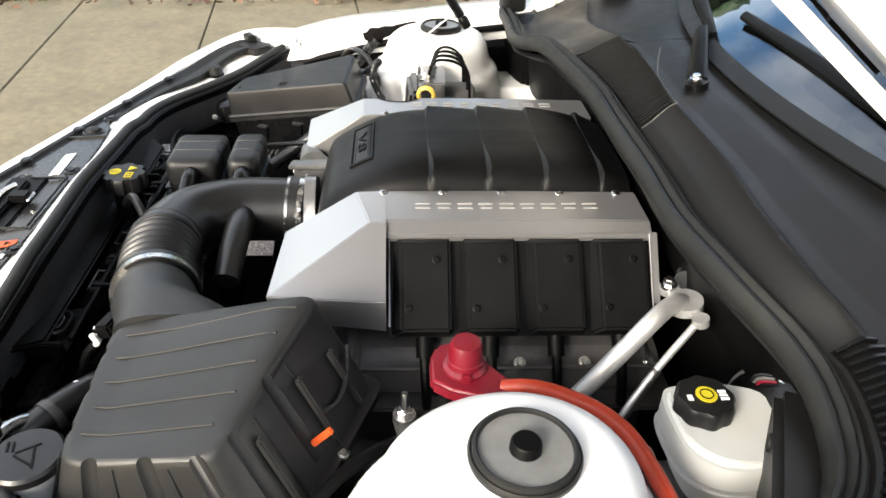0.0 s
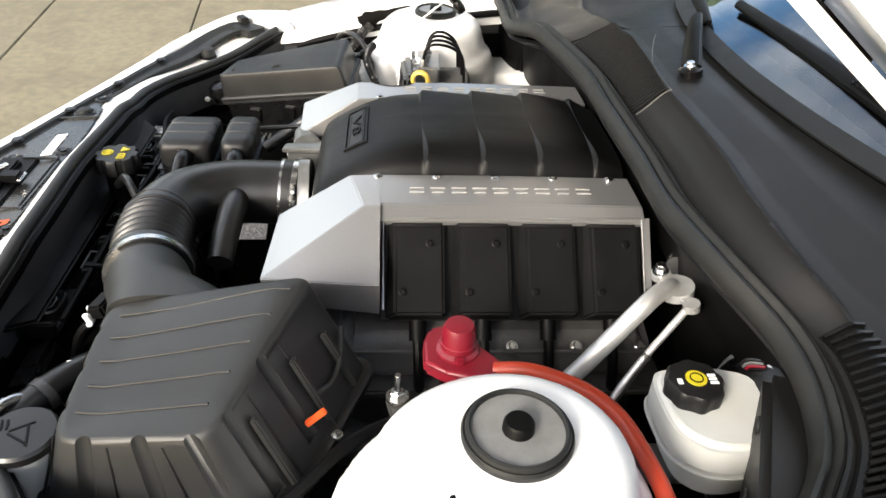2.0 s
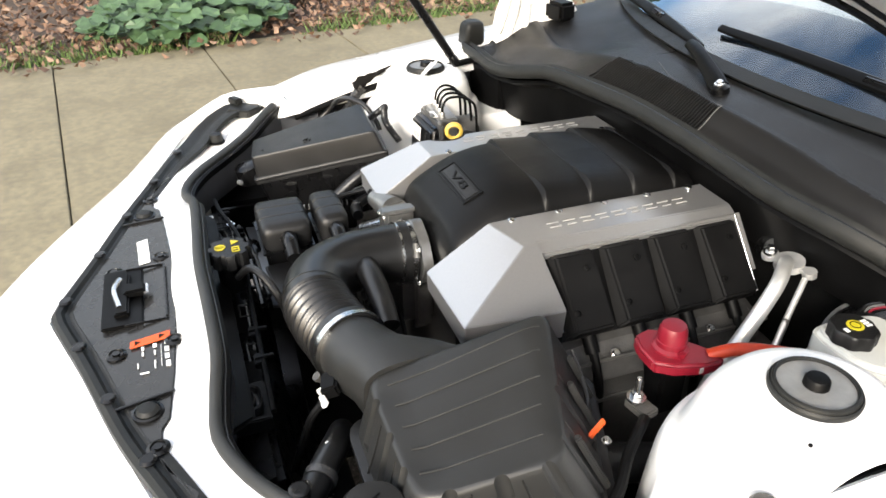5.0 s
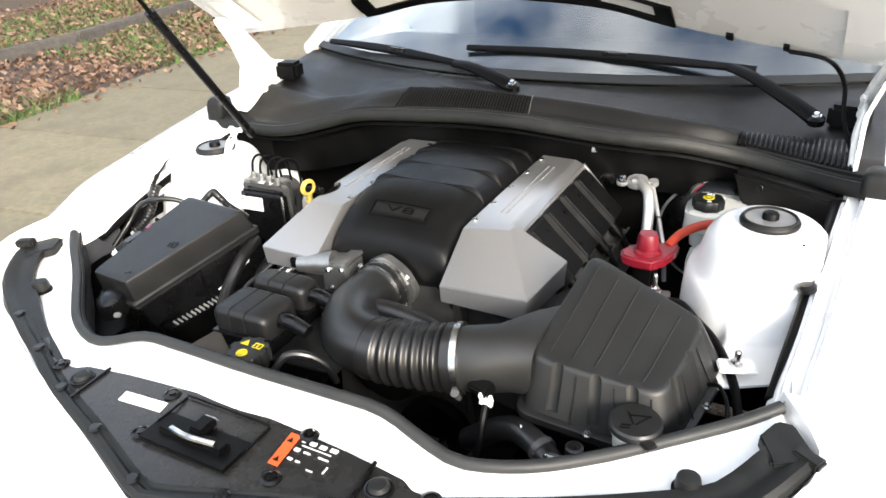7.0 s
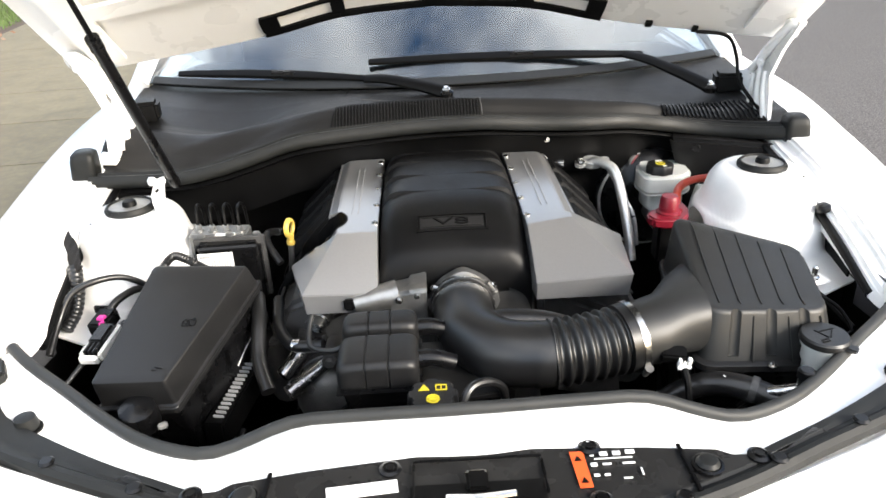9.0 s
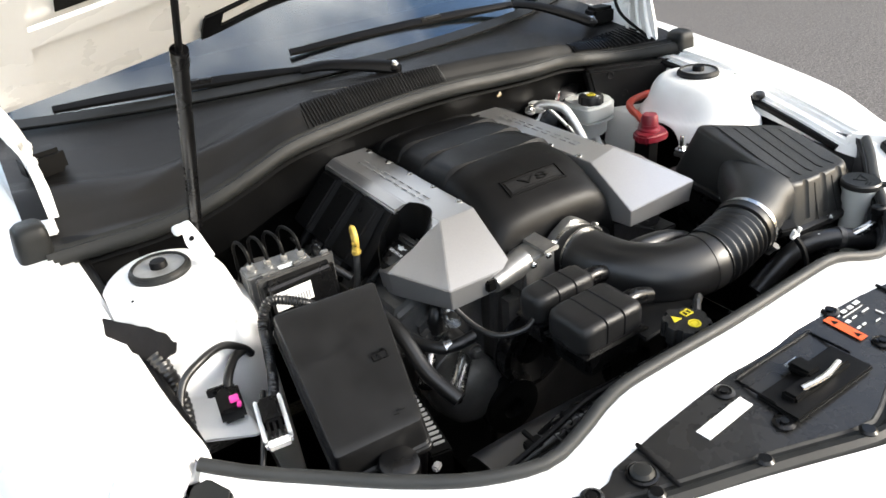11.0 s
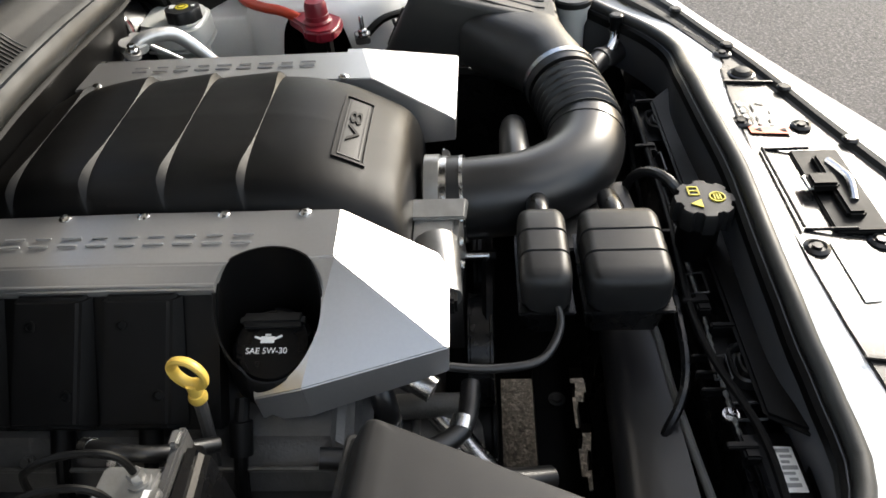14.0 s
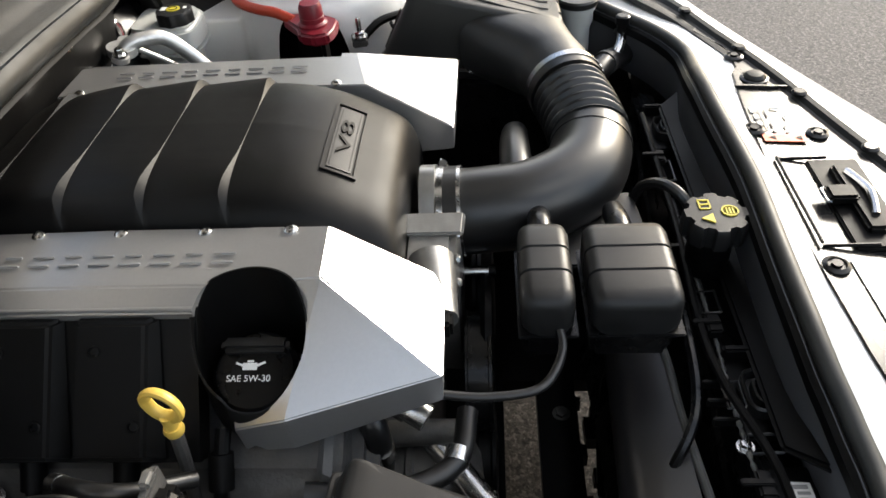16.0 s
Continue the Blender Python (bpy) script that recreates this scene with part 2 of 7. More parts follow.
def tube(pts, radius, n=12, per=8, caps=True, flat=1.0):
    """A round bar along the points; radius: a number, or a function of the way along (0 to 1)."""
    path = smooth_path(pts, per) if per else [Vector(p) for p in pts]
    rings, side = [], None
    total = sum((b - a).length for a, b in zip(path, path[1:])) or 1
    gone = 0
    for i, p in enumerate(path):
        d = (path[min(i + 1, len(path) - 1)] - path[max(i - 1, 0)]).normalized()
        if side is None:
            side = d.orthogonal().normalized()
        side = (side - d * side.dot(d)).normalized()
        up = d.cross(side)
        if i:
            gone += (p - path[i - 1]).length
        r = radius(gone / total) if callable(radius) else radius
        rings.append([p + (side * math.cos(a) + up * math.sin(a) * flat) * r for a in (2 * math.pi * k / n for k in range(n))])
    return loft(rings, True, caps)


def rounded(corners, inset, drop, r, n=6):
    """Ring round four corners, each with its own radius."""
    rs = r if isinstance(r, (tuple, list)) else (r,) * 4
    c = sum(corners, Vector()) / 4
    q = []
    for v in corners:
        d = Vector((v.x - c.x, v.y - c.y, 0)).normalized()
        q.append(v - d * inset * 1.4 - Vector((0, 0, drop)))
    ring = []
    for k in range(4):
        b = q[k]
        p0, p1 = b + (q[k - 1] - b).normalized() * rs[k], b + (q[(k + 1) % 4] - b).normalized() * rs[k]
        ring += [p0.lerp(b, t).lerp(b.lerp(p1, t), t) for t in (i / n for i in range(n + 1))]
    return ring


def lathe(profile, c, n=32, m=None):
    """profile: (radius, height) from the bottom; m: a turn for the axis."""
    m = Matrix.Translation(c) @ (m.to_4x4() if m else Matrix())
    rings = [[m @ Vector((r * math.cos(a), r * math.sin(a), z)) for a in (2 * math.pi * k / n for k in range(n))] for r, z in profile]
    return loft(rings, True, True)


def aim(d):
    return Vector(d).normalized().to_track_quat("Z", "Y").to_matrix()


def bolt(c, r=0.006, h=0.005, d=(0, 0, 1)):
    """A hex head on a washer."""
    m = Matrix.Translation(c) @ aim(d).to_4x4()
    bm = loft([[m @ Vector((r * 1.5 * math.cos(a), r * 1.5 * math.sin(a), z)) for a in (2 * math.pi * k / 12 for k in range(12))] for z in (0, h * 0.3)])
    v = [[bm.verts.new(m @ Vector((s * r * math.cos(a), s * r * math.sin(a), z))) for a in (math.pi / 3 * k for k in range(6))] for z, s in ((h * 0.3, 1), (h * 0.85, 1), (h, 0.85))]
    for a, b in zip(v, v[1:]):
        for i in range(6):
            bm.faces.new((a[i], a[(i + 1) % 6], b[(i + 1) % 6], b[i]))
    bm.faces.new(v[-1])
    return bm


def join(*bms):
    out = bmesh.new()
    for b in bms:
        me = bpy.data.meshes.new("tmp")
        b.to_mesh(me)
        b.free()
        out.from_mesh(me)
        bpy.data.meshes.remove(me)
    return out


def mirrored(pts, s):
    return [(s * p[0], *p[1:]) for p in pts]


def words(text, size, m, depth=0.0006):
    """Raised lettering as a bmesh, centred at the pose m."""
    cu = bpy.data.curves.new("words", "FONT")
    cu.body, cu.size, cu.extrude, cu.align_x, cu.align_y = text, size, depth, "CENTER", "CENTER"
    ob = bpy.data.objects.new("words", cu)
    scene.collection.objects.link(ob)
    me = bpy.data.meshes.new_from_object(ob.evaluated_get(bpy.context.evaluated_depsgraph_get()))
    bm = bmesh.new()
    bm.from_mesh(me)
    bmesh.ops.transform(bm, matrix=m, verts=bm.verts)
    bpy.data.objects.remove(ob)
    bpy.data.curves.remove(cu)
    bpy.data.meshes.remove(me)
    return bm


def sheet(f, nu, nv, thick=None):
    """A surface from f(u, v), u and v from 0 to 1; thick: a vector to a second skin."""
    bm = bmesh.new()
    g = [[bm.verts.new(f(i / nu, j / nv)) for j in range(nv + 1)] for i in range(nu + 1)]
    for i in range(nu):
        for j in range(nv):
            bm.faces.new((g[i][j], g[i + 1][j], g[i + 1][j + 1], g[i][j + 1]))
    if thick is not None:
        t = Vector(thick)
        h = [[bm.verts.new(v.co + t) for v in row] for row in g]
        for i in range(nu):
            for j in range(nv):
                bm.faces.new((h[i][j], h[i][j + 1], h[i + 1][j + 1], h[i + 1][j]))
        rim = [(i, 0) for i in range(nu)] + [(nu, j) for j in range(nv)] + [(i, nv) for i in range(nu, 0, -1)] + [(0, j) for j in range(nv, 0, -1)]
        for (a, b), (c, d) in zip(rim, rim[1:] + rim[:1]):
            bm.faces.new((g[a][b], h[a][b], h[c][d], g[c][d]))
    return bm


def interp(table, x):
    """Straight-line interpolation of rows (x, y, ...)."""
    if x <= table[0][0]:
        return table[0][1:]
    for a, b in zip(table, table[1:]):
        if x <= b[0]:
            t = (x - a[0]) / (b[0] - a[0])
            return tuple(p + (q - p) * t for p, q in zip(a[1:], b[1:]))
    return table[-1][1:]


def hermite(table, x):
    """Smooth interpolation of rows (x, y)."""
    xs = [r[0] for r in table]
    x = min(max(x, xs[0]), xs[-1])
    i = max(k for k in range(len(xs) - 1) if x >= xs[k])
    slope = lambda k: (table[min(k + 1, len(xs) - 1)][1] - table[max(k - 1, 0)][1]) / (xs[min(k + 1, len(xs) - 1)] - xs[max(k - 1, 0)])
    h = xs[i + 1] - xs[i]
    t = (x - xs[i]) / h
    return (2 * t**3 - 3 * t**2 + 1) * table[i][1] + (t**3 - 2 * t**2 + t) * h * slope(i) + (3 * t**2 - 2 * t**3) * table[i + 1][1] + (t**3 - t**2) * h * slope(i + 1)

# ---------------------------------------------------------------- ground and roadside
def asphalt_mat():
    """Worn asphalt: dark binder with pale stone chips at two sizes."""
    m = mat("asphalt", (0.055, 0.049, 0.046), 0.85, vary=0.8, scale=95, bump=1.0, bscale=95, stain=0.35, stain_col=(0.08, 0.074, 0.070), sscale=1.2)
    nt = m.node_tree
    b = nt.nodes["Principled BSDF"]
    base = b.inputs["Base Color"].links[0].from_socket
    tc = nt.nodes.new("ShaderNodeTexCoord")
    for size, lo, hi, tone, amount in ((75, 0.56, 0.64, (0.17, 0.155, 0.145), 0.6), (160, 0.60, 0.68, (0.24, 0.225, 0.21), 0.5), (50, 0.60, 0.68, (0.015, 0.014, 0.014), 0.8)):
        n = nt.nodes.new("ShaderNodeTexNoise")
        n.inputs["Scale"].default_value, n.inputs["Detail"].default_value = size, 1
        r = nt.nodes.new("ShaderNodeMapRange")
        r.inputs["From Min"].default_value, r.inputs["From Max"].default_value, r.inputs["To Max"].default_value = lo, hi, amount
        x = nt.nodes.new("ShaderNodeMix")
        x.data_type = "RGBA"
        nt.links.new(tc.outputs["Object"], n.inputs["Vector"])
        nt.links.new(n.outputs["Fac"], r.inputs["Value"])
        nt.links.new(r.outputs[0], x.inputs["Factor"])
        nt.links.new(base, x.inputs["A"])
        x.inputs["B"].default_value = (*tone, 1)
        base = x.outputs["Result"]
    nt.links.new(base, b.inputs["Base Color"])
    return m


ASPHALT = asphalt_mat()
CONCRETE = mat("concrete", (0.150, 0.128, 0.080), 0.85, vary=0.22, scale=28, bump=0.6, bscale=150, stain=0.6, stain_col=(0.078, 0.065, 0.040), sscale=3.6, random_amt=0.08)
SOIL = mat("leaf_litter_soil", (0.06, 0.042, 0.03), 0.95, vary=0.4, scale=30, bump=0.8, bscale=40, stain=0.5, stain_col=(0.10, 0.066, 0.046), sscale=8)
LEAFDRY = [mat("dry_leaf", c, 0.8, vary=0.25, scale=40) for c in ((0.13, 0.070, 0.040), (0.19, 0.12, 0.078), (0.08, 0.045, 0.030))]
GRASS = mat("grass", (0.075, 0.12, 0.03), 0.8, vary=0.35, scale=12)
LEAFGREEN = mat("green_leaf", (0.045, 0.085, 0.034), 0.55, vary=0.3, scale=25, bump=0.1, bscale=60)
TIMBER = mat("weathered_timber", (0.07, 0.062, 0.055), 0.85, vary=0.35, scale=20, bump=0.5, bscale=60)
FENCE = mat("brown_fence_boards", (0.10, 0.036, 0.024), 0.8, vary=0.3, scale=6, bump=0.3, bscale=60)

WALK_IN, WALK_OUT = -1.80, -4.6
ground = sheet(lambda u, v: Vector((-60 + 120 * u, -60 + 120 * v, 0.0)), 24, 24)
solid("ground", ground, ASPHALT, "dark grey weathered asphalt road surface", "road", kind="structure")


def build_pavement():
    walk_bed = tagged(part("pavement", box(((WALK_IN + WALK_OUT) / 2, 3.0, 0.005), (WALK_IN - WALK_OUT - 0.01, 40, 0.05)), CONCRETE), "worn tan concrete footpath of jointed slabs", "pavement", kind="structure")
    for i, y in enumerate(SLABS[:-1]):
        y2 = SLABS[i + 1]
        ob = part("slab", box(((WALK_IN + WALK_OUT) / 2, (y + y2) / 2, 0.03), (WALK_IN - WALK_OUT, y2 - y - 0.007, 0.06), 0.004), CONCRETE, walk_bed)


SLABS = (-9.0, -6.0, -5.0, -3.95, -2.95, -2.02, -1.19, -0.27, 0.66, 1.70, 2.77, 3.75, 4.74, 5.75, 6.9, 8.4, 11.5, 15.0, 19.0)
before_road = set(bpy.data.objects)
build_pavement()


def build_verge():
    rnd = random.Random(3)
    bed = sheet(lambda u, v: Vector((WALK_OUT - 14 * u, -12 + 40 * v, 0.04 + 0.05 * noise.noise((u * 20, v * 40, 0)) + 0.25 * u)), 40, 90)
    solid("planting_bed", bed, SOIL, "brown soil bed covered with fallen leaves", "soil", kind="structure")
    # fallen leaves: curled blades, lighter and darker
    for k, m in enumerate(LEAFDRY):
        bm = bmesh.new()
        for _ in range(8000):
            x, y = WALK_OUT + 0.25 - 4.5 * rnd.random() ** 1.6, -4 + 12 * rnd.random()
            if x > WALK_OUT and rnd.random() < 0.9:
                continue
            a, s = rnd.random() * 6.28, 0.014 + 0.026 * rnd.random()
            c, d = math.cos(a) * s, math.sin(a) * s
            z = 0.07 + 0.05 * rnd.random() + max(0, (WALK_OUT - x)) * 0.018
            w = 0.45
            q = [(x - c, y - d, z), (x + d * w, y - c * w, z + rnd.random() * 0.03), (x + c, y + d, z + rnd.random() * 0.03), (x - d * w, y + c * w, z - 0.01)]
            v = [bm.verts.new(p) for p in q]
            bm.faces.new(v[:3])
            bm.faces.new((v[0], v[2], v[3]))
        solid("leaf_litter", bm, m, "scattered dry brown fallen leaves on soil", "leaves", kind="stuff")
    # grass along the kerb of the bed and farther off
    bm = bmesh.new()
    for _ in range(26000):
        if rnd.random() < 0.25:
            x, y = WALK_OUT + 0.05 - 0.5 * rnd.random() ** 2, -6 + 14 * rnd.random()
            if noise.noise((x * 0.8, y * 0.9, 3)) < -0.15:
                continue
        else:
            x, y = WALK_OUT - 0.15 - 3.5 * rnd.random(), 3.4 + 10 * rnd.random()
        h, a, s = 0.03 + 0.09 * rnd.random(), rnd.random() * 6.28, 0.008
        z = 0.05 + max(0, WALK_OUT - x) * 0.018
        v = [bm.verts.new(p) for p in ((x - s * math.cos(a), y - s * math.sin(a), z), (x + s * math.cos(a), y + s * math.sin(a), z), (x + h * 0.6 * math.sin(a), y + h * 0.6 * math.cos(a), z + h))]
        bm.faces.new(v)
    solid("grass", bm, GRASS, "thin green grass at the edge of the footpath", "grass", kind="stuff")
    # leafy clump
    def clump(cx, cy, w, n, h=0.32):
        bm = bmesh.new()
        stems = bmesh.new()
        for _ in range(n):
            a, r = rnd.random() * 6.28, w * rnd.random() ** 0.6
            x, y = cx + r * math.cos(a), cy + 1.3 * r * math.sin(a)
            z = 0.07 + 0.15 * h + h * rnd.random() * (1 - 0.6 * r / w)
            s, t = 0.045 + 0.05 * rnd.random(), rnd.random() * 6.28
            up = Vector((0.5 * (rnd.random() - 0.5) + 0.3, 0.6 * (rnd.random() - 0.5), 1)).normalized()
            m = Matrix.Translation((x, y, z)) @ aim(up).to_4x4() @ Matrix.Rotation(t, 4, "Z")
            ring = [m @ Vector((s * rr * math.cos(b), s * rr * math.sin(b), 0.012 * math.cos(3 * b))) for b, rr in ((k * 6.283 / 9, (0.55, 1, 0.95, 1.05, 1, 1.05, 0.95, 1, 0.8)[k]) for k in range(9))]
            mid = bm.verts.new(m @ Vector((0, 0, -0.012)))
            vs = [bm.verts.new(p) for p in ring]
            for i in range(9):
                bm.faces.new((mid, vs[i], vs[(i + 1) % 9]))
            b = Vector((cx + 0.4 * (x - cx), cy + 0.4 * (y - cy), 0.05))
            q = Vector((x, y, z - 0.012))
            sv = [stems.verts.new(p) for p in (b + Vector((0.004, 0, 0)), b - Vector((0.004, 0, 0)), q)]
            stems.faces.new(sv)
        plant = thing("leafy_plant", (cx, cy, 0.05), "low leafy green plant growing in the bed", "plant", "roadside plants")
        part("leaves", bm, LEAFGREEN, plant, "broad green leaves")
        part("stems", stems, GRASS, plant)
    clump(-5.0, -0.25, 0.55, 260)
    clump(-5.5, 0.25, 0.5, 160)
    # a sleeper edging lying in the bed
    solid("timber_edging", join(box((-6.3, 2.6, 0.15), (0.12, 2.6, 0.14), 0.015, rz=-6), box((-6.25, 5.2, 0.15), (0.12, 2.5, 0.14), 0.015, rz=3)), TIMBER, "grey weathered timber edging lying in leaves", "edging")
    # far belt of trees across the road, unseen, added to darken rail reflections
    bm = bmesh.new()
    for _ in range(16000):
        a = rnd.random()
        x, y = 15 + 4 * rnd.random() + 6 * a, 1.0 + 34 * a
        top = 11.0 + 2.0 * noise.noise((y * 0.22, 0.3, 1.7)) + 0.9 * noise.noise((y * 0.8, 2.3, 0.7))
        z = 0.3 + top * rnd.random() ** 0.8
        s, up = 0.28 + 0.3 * rnd.random(), Vector((rnd.random() - 0.9, rnd.random() - 0.5, rnd.random() - 0.2)).normalized()
        m = Matrix.Translation((x, y, z)) @ aim(up).to_4x4() @ Matrix.Rotation(rnd.random() * 6.28, 4, "Z")
        bm.faces.new([bm.verts.new(m @ Vector(p)) for p in ((-s, -0.5 * s, 0), (0.1 * s, -0.7 * s, 0.08), (s, 0.1 * s, -0.04), (0, 0.6 * s, 0.06))])
    solid("reflection_tree_belt", bm, LEAFGREEN, "unseen belt of dark green trees added across the road", "trees", kind="stuff")
    # belt of trees behind the fence, run on unseen to darken reflections
    bm = bmesh.new()
    for _ in range(11000):
        a = rnd.random()
        x, y = -12 - 5 * rnd.random(), -4.0 + 36 * a
        top = 4.4 + 1.0 * noise.noise((y * 0.25, 4.3, 1.7)) + 0.9 * noise.noise((y * 0.8, 7.3, 0.7))
        z = 0.3 + top * rnd.random() ** 0.8
        s, up = 0.26 + 0.28 * rnd.random(), Vector((rnd.random() - 0.1, rnd.random() - 0.5, rnd.random() - 0.2)).normalized()
        m = Matrix.Translation((x, y, z)) @ aim(up).to_4x4() @ Matrix.Rotation(rnd.random() * 6.28, 4, "Z")
        bm.faces.new([bm.verts.new(m @ Vector(p)) for p in ((-s, -0.5 * s, 0), (0.1 * s, -0.7 * s, 0.08), (s, 0.1 * s, -0.04), (0, 0.6 * s, 0.06))])
    solid("reflection_tree_belt", bm, LEAFGREEN, "distant belt of dark green trees behind the fence, extended unseen", "trees", kind="stuff")
    fence = thing("board_fence", (-7.0, 7.65, 0.0), "reddish brown timber board fence ending at the footpath", "fence")
    for i in range(26):
        part("board", box((-5.20 - i * 0.152, 7.65 + 0.008 * rnd.random(), 0.90), (0.142, 0.024, 1.66 + 0.03 * rnd.random()), 0.004), FENCE, fence)
    for z in (0.35, 1.35):
        part("rail", box((-7.05, 7.69, z), (3.9, 0.045, 0.09), 0.004), FENCE, fence)
    part("post", box((-5.14, 7.70, 0.88), (0.10, 0.10, 1.72), 0.006), FENCE, fence)
    clump(-5.45, 7.2, 0.24, 110, 0.10)
    clump(-6.1, 7.3, 0.26, 110, 0.12)


build_verge()
# the footpath runs a little askew to the parked car
for ob in set(bpy.data.objects) - before_road:
    if not ob.parent:
        ob.matrix_basis = pose(-4.22, 0, 0, 0, 0, 6.5) @ Matrix.Translation((4.6, 0, 0)) @ ob.matrix_basis

# ---------------------------------------------------------------- the car
car = thing("car", (0, 0.9, 0.0), "white coupe parked with its bonnet propped open", "car")

# half stations from the rear of the wing round to the nose: flange, inner edge, crown, side, sill
STATIONS = (
    ((0.745, 1.30, 0.93), (0.755, 1.30, 0.965), (0.885, 1.30, 0.96), (0.945, 1.30, 0.72), (0.93, 1.30, 0.25)),
    ((0.735, 0.90, 0.92), (0.745, 0.90, 0.955), (0.875, 0.90, 0.952), (0.945, 0.90, 0.70), (0.93, 0.90, 0.25)),
    ((0.707, 0.55, 0.90), (0.717, 0.55, 0.947), (0.868, 0.55, 0.94), (0.945, 0.55, 0.68), (0.93, 0.55, 0.25)),
    ((0.683, 0.30, 0.88), (0.691, 0.30, 0.927), (0.85, 0.30, 0.918), (0.945, 0.30, 0.64), (0.93, 0.30, 0.25)),
    ((0.667, 0.10, 0.86), (0.675, 0.10, 0.911), (0.83, 0.10, 0.898), (0.94, 0.10, 0.60), (0.93, 0.10, 0.25)),
    ((0.654, -0.08, 0.835), (0.661, -0.08, 0.877), (0.795, -0.09, 0.876), (0.925, -0.12, 0.58), (0.92, -0.12, 0.25)),
    ((0.640, -0.20, 0.820), (0.649, -0.20, 0.850), (0.735, -0.215, 0.854), (0.89, -0.32, 0.57), (0.89, -0.34, 0.25)),
    ((0.652, -0.235, 0.812), (0.664, -0.240, 0.838), (0.740, -0.262, 0.842), (0.878, -0.380, 0.56), (0.88, -0.40, 0.25)),
)
NOSE = (
    ((0.646, -0.205, 0.828), (0.651, -0.206, 0.849), (0.735, -0.219, 0.854), (0.89, -0.325, 0.57), (0.89, -0.345, 0.25)),
    ((0.690, -0.315, 0.825), (0.698, -0.320, 0.846), (0.735, -0.335, 0.846), (0.85, -0.48, 0.56), (0.86, -0.50, 0.25)),
    ((0.612, -0.418, 0.78), (0.619, -0.426, 0.812), (0.650, -0.448, 0.812), (0.76, -0.63, 0.56), (0.77, -0.66, 0.25)),
    ((0.50, -0.472, 0.77), (0.505, -0.478, 0.802), (0.525, -0.500, 0.802), (0.64, -0.73, 0.56), (0.66, -0.76, 0.25)),
    ((0.325, -0.537, 0.765), (0.327, -0.544, 0.798), (0.335, -0.570, 0.795), (0.38, -0.86, 0.57), (0.40, -0.90, 0.25)),
    ((0.15, -0.596, 0.765), (0.151, -0.603, 0.795), (0.155, -0.630, 0.791), (0.17, -0.94, 0.57), (0.18, -0.98, 0.25)),
    ((0.02, -0.642, 0.765), (0.02, -0.649, 0.793), (0.02, -0.676, 0.788), (0.02, -0.99, 0.57), (0.02, -1.03, 0.25)),
    ((0.0, -0.645, 0.765), (0.0, -0.652, 0.793), (0.0, -0.679, 0.788), (0.0, -0.995, 0.57), (0.0, -1.035, 0.25)),
)


def shell(stations, s=1.0, per=5, inward=0.006):
    """A skin over the stations, with an inner skin."""
    rails = [smooth_path([mirrored([st[k]], s)[0] for st in stations], per) for k in range(5)]
    for r in rails[:3] if s < 0 else ():
        for p in r:
            p.z -= 0.014 * max(0.0, min(1.0, (p.y + 0.2) / 0.25))
    # a stepped ledge inside, a round shoulder outside
    full = []
    for i in range(len(rails[0])):
        a = [r[i] for r in rails]
        ring = [a[0], a[1] - Vector((0, 0, 0.016)), a[1] + Vector((s * 0.024, 0, -0.015)), a[1] + Vector((s * 0.027, 0, -0.001)), a[1].lerp(a[2], 0.55) + Vector((0, 0, 0.007)), a[2]]
        ring += [a[2].lerp(a[3], 0.25) + Vector((s * 0.02, 0, 0.03)), a[2].lerp(a[3], 0.6) + Vector((s * 0.012, 0, 0.02)), a[3], a[4]]
        full.append(ring)
    back = [[p + Vector((-s * inward, inward, -inward)) for p in r] for r in full]
    bm = loft([r + b[::-1] for r, b in zip(full, back)], True, True)
    return bm


for s in (1, -1):
    part("fender", shell(STATIONS, s), WHITE, car)
nose = [tuple(p for p in st) for st in NOSE] + [tuple((-p[0], *p[1:]) for p in st) for st in NOSE[-2::-1]]


def nose_skin():
    rails = [smooth_path([st[k] for st in nose], 5) for k in range(5)]
    full = []
    for i in range(len(rails[0])):
        a = [r[i] for r in rails]
        out = Vector((a[3].x - a[1].x, a[3].y - a[1].y, 0)).normalized()
        k = max(0.0, min(1.0, (abs(a[1].x) - 0.58) / 0.08))
        full.append([a[0], a[1], a[2], a[2].lerp(a[3], 0.25) + out * (0.004 + 0.012 * k) + Vector((0, 0, 0.012 + 0.014 * k)), a[2].lerp(a[3], 0.6) + out * (0.012 + 0.012 * k) + Vector((0, 0, 0.02 + 0.008 * k)), a[3], a[4]])
    back = [[p + Vector((0, 0.008, -0.006)) for p in r] for r in full]
    return loft([r + b[::-1] for r, b in zip(full, back)], True, True)


part("bumper_fascia", nose_skin(), WHITE, car)

# the front landing panel: a white band behind the black cover
SEAL = ((0.652, -0.238), (0.612, -0.272), (0.545, -0.32), (0.47, -0.38), (0.407, -0.425), (0.339, -0.452), (0.28, -0.449), (0.22, -0.440), (0.125, -0.441), (0.0, -0.445))
seal_half = SEAL + tuple((-x, y) for x, y in SEAL[-2::-1])
EDGE = ((0.685, -0.312), (0.661, -0.356), (0.622, -0.400), (0.543, -0.440), (0.482, -0.467), (0.398, -0.500), (0.29, -0.545), (0.14, -0.593), (0.03, -0.631), (0.0, -0.638))
edge_half = EDGE + tuple((-x, y) for x, y in EDGE[-2::-1])


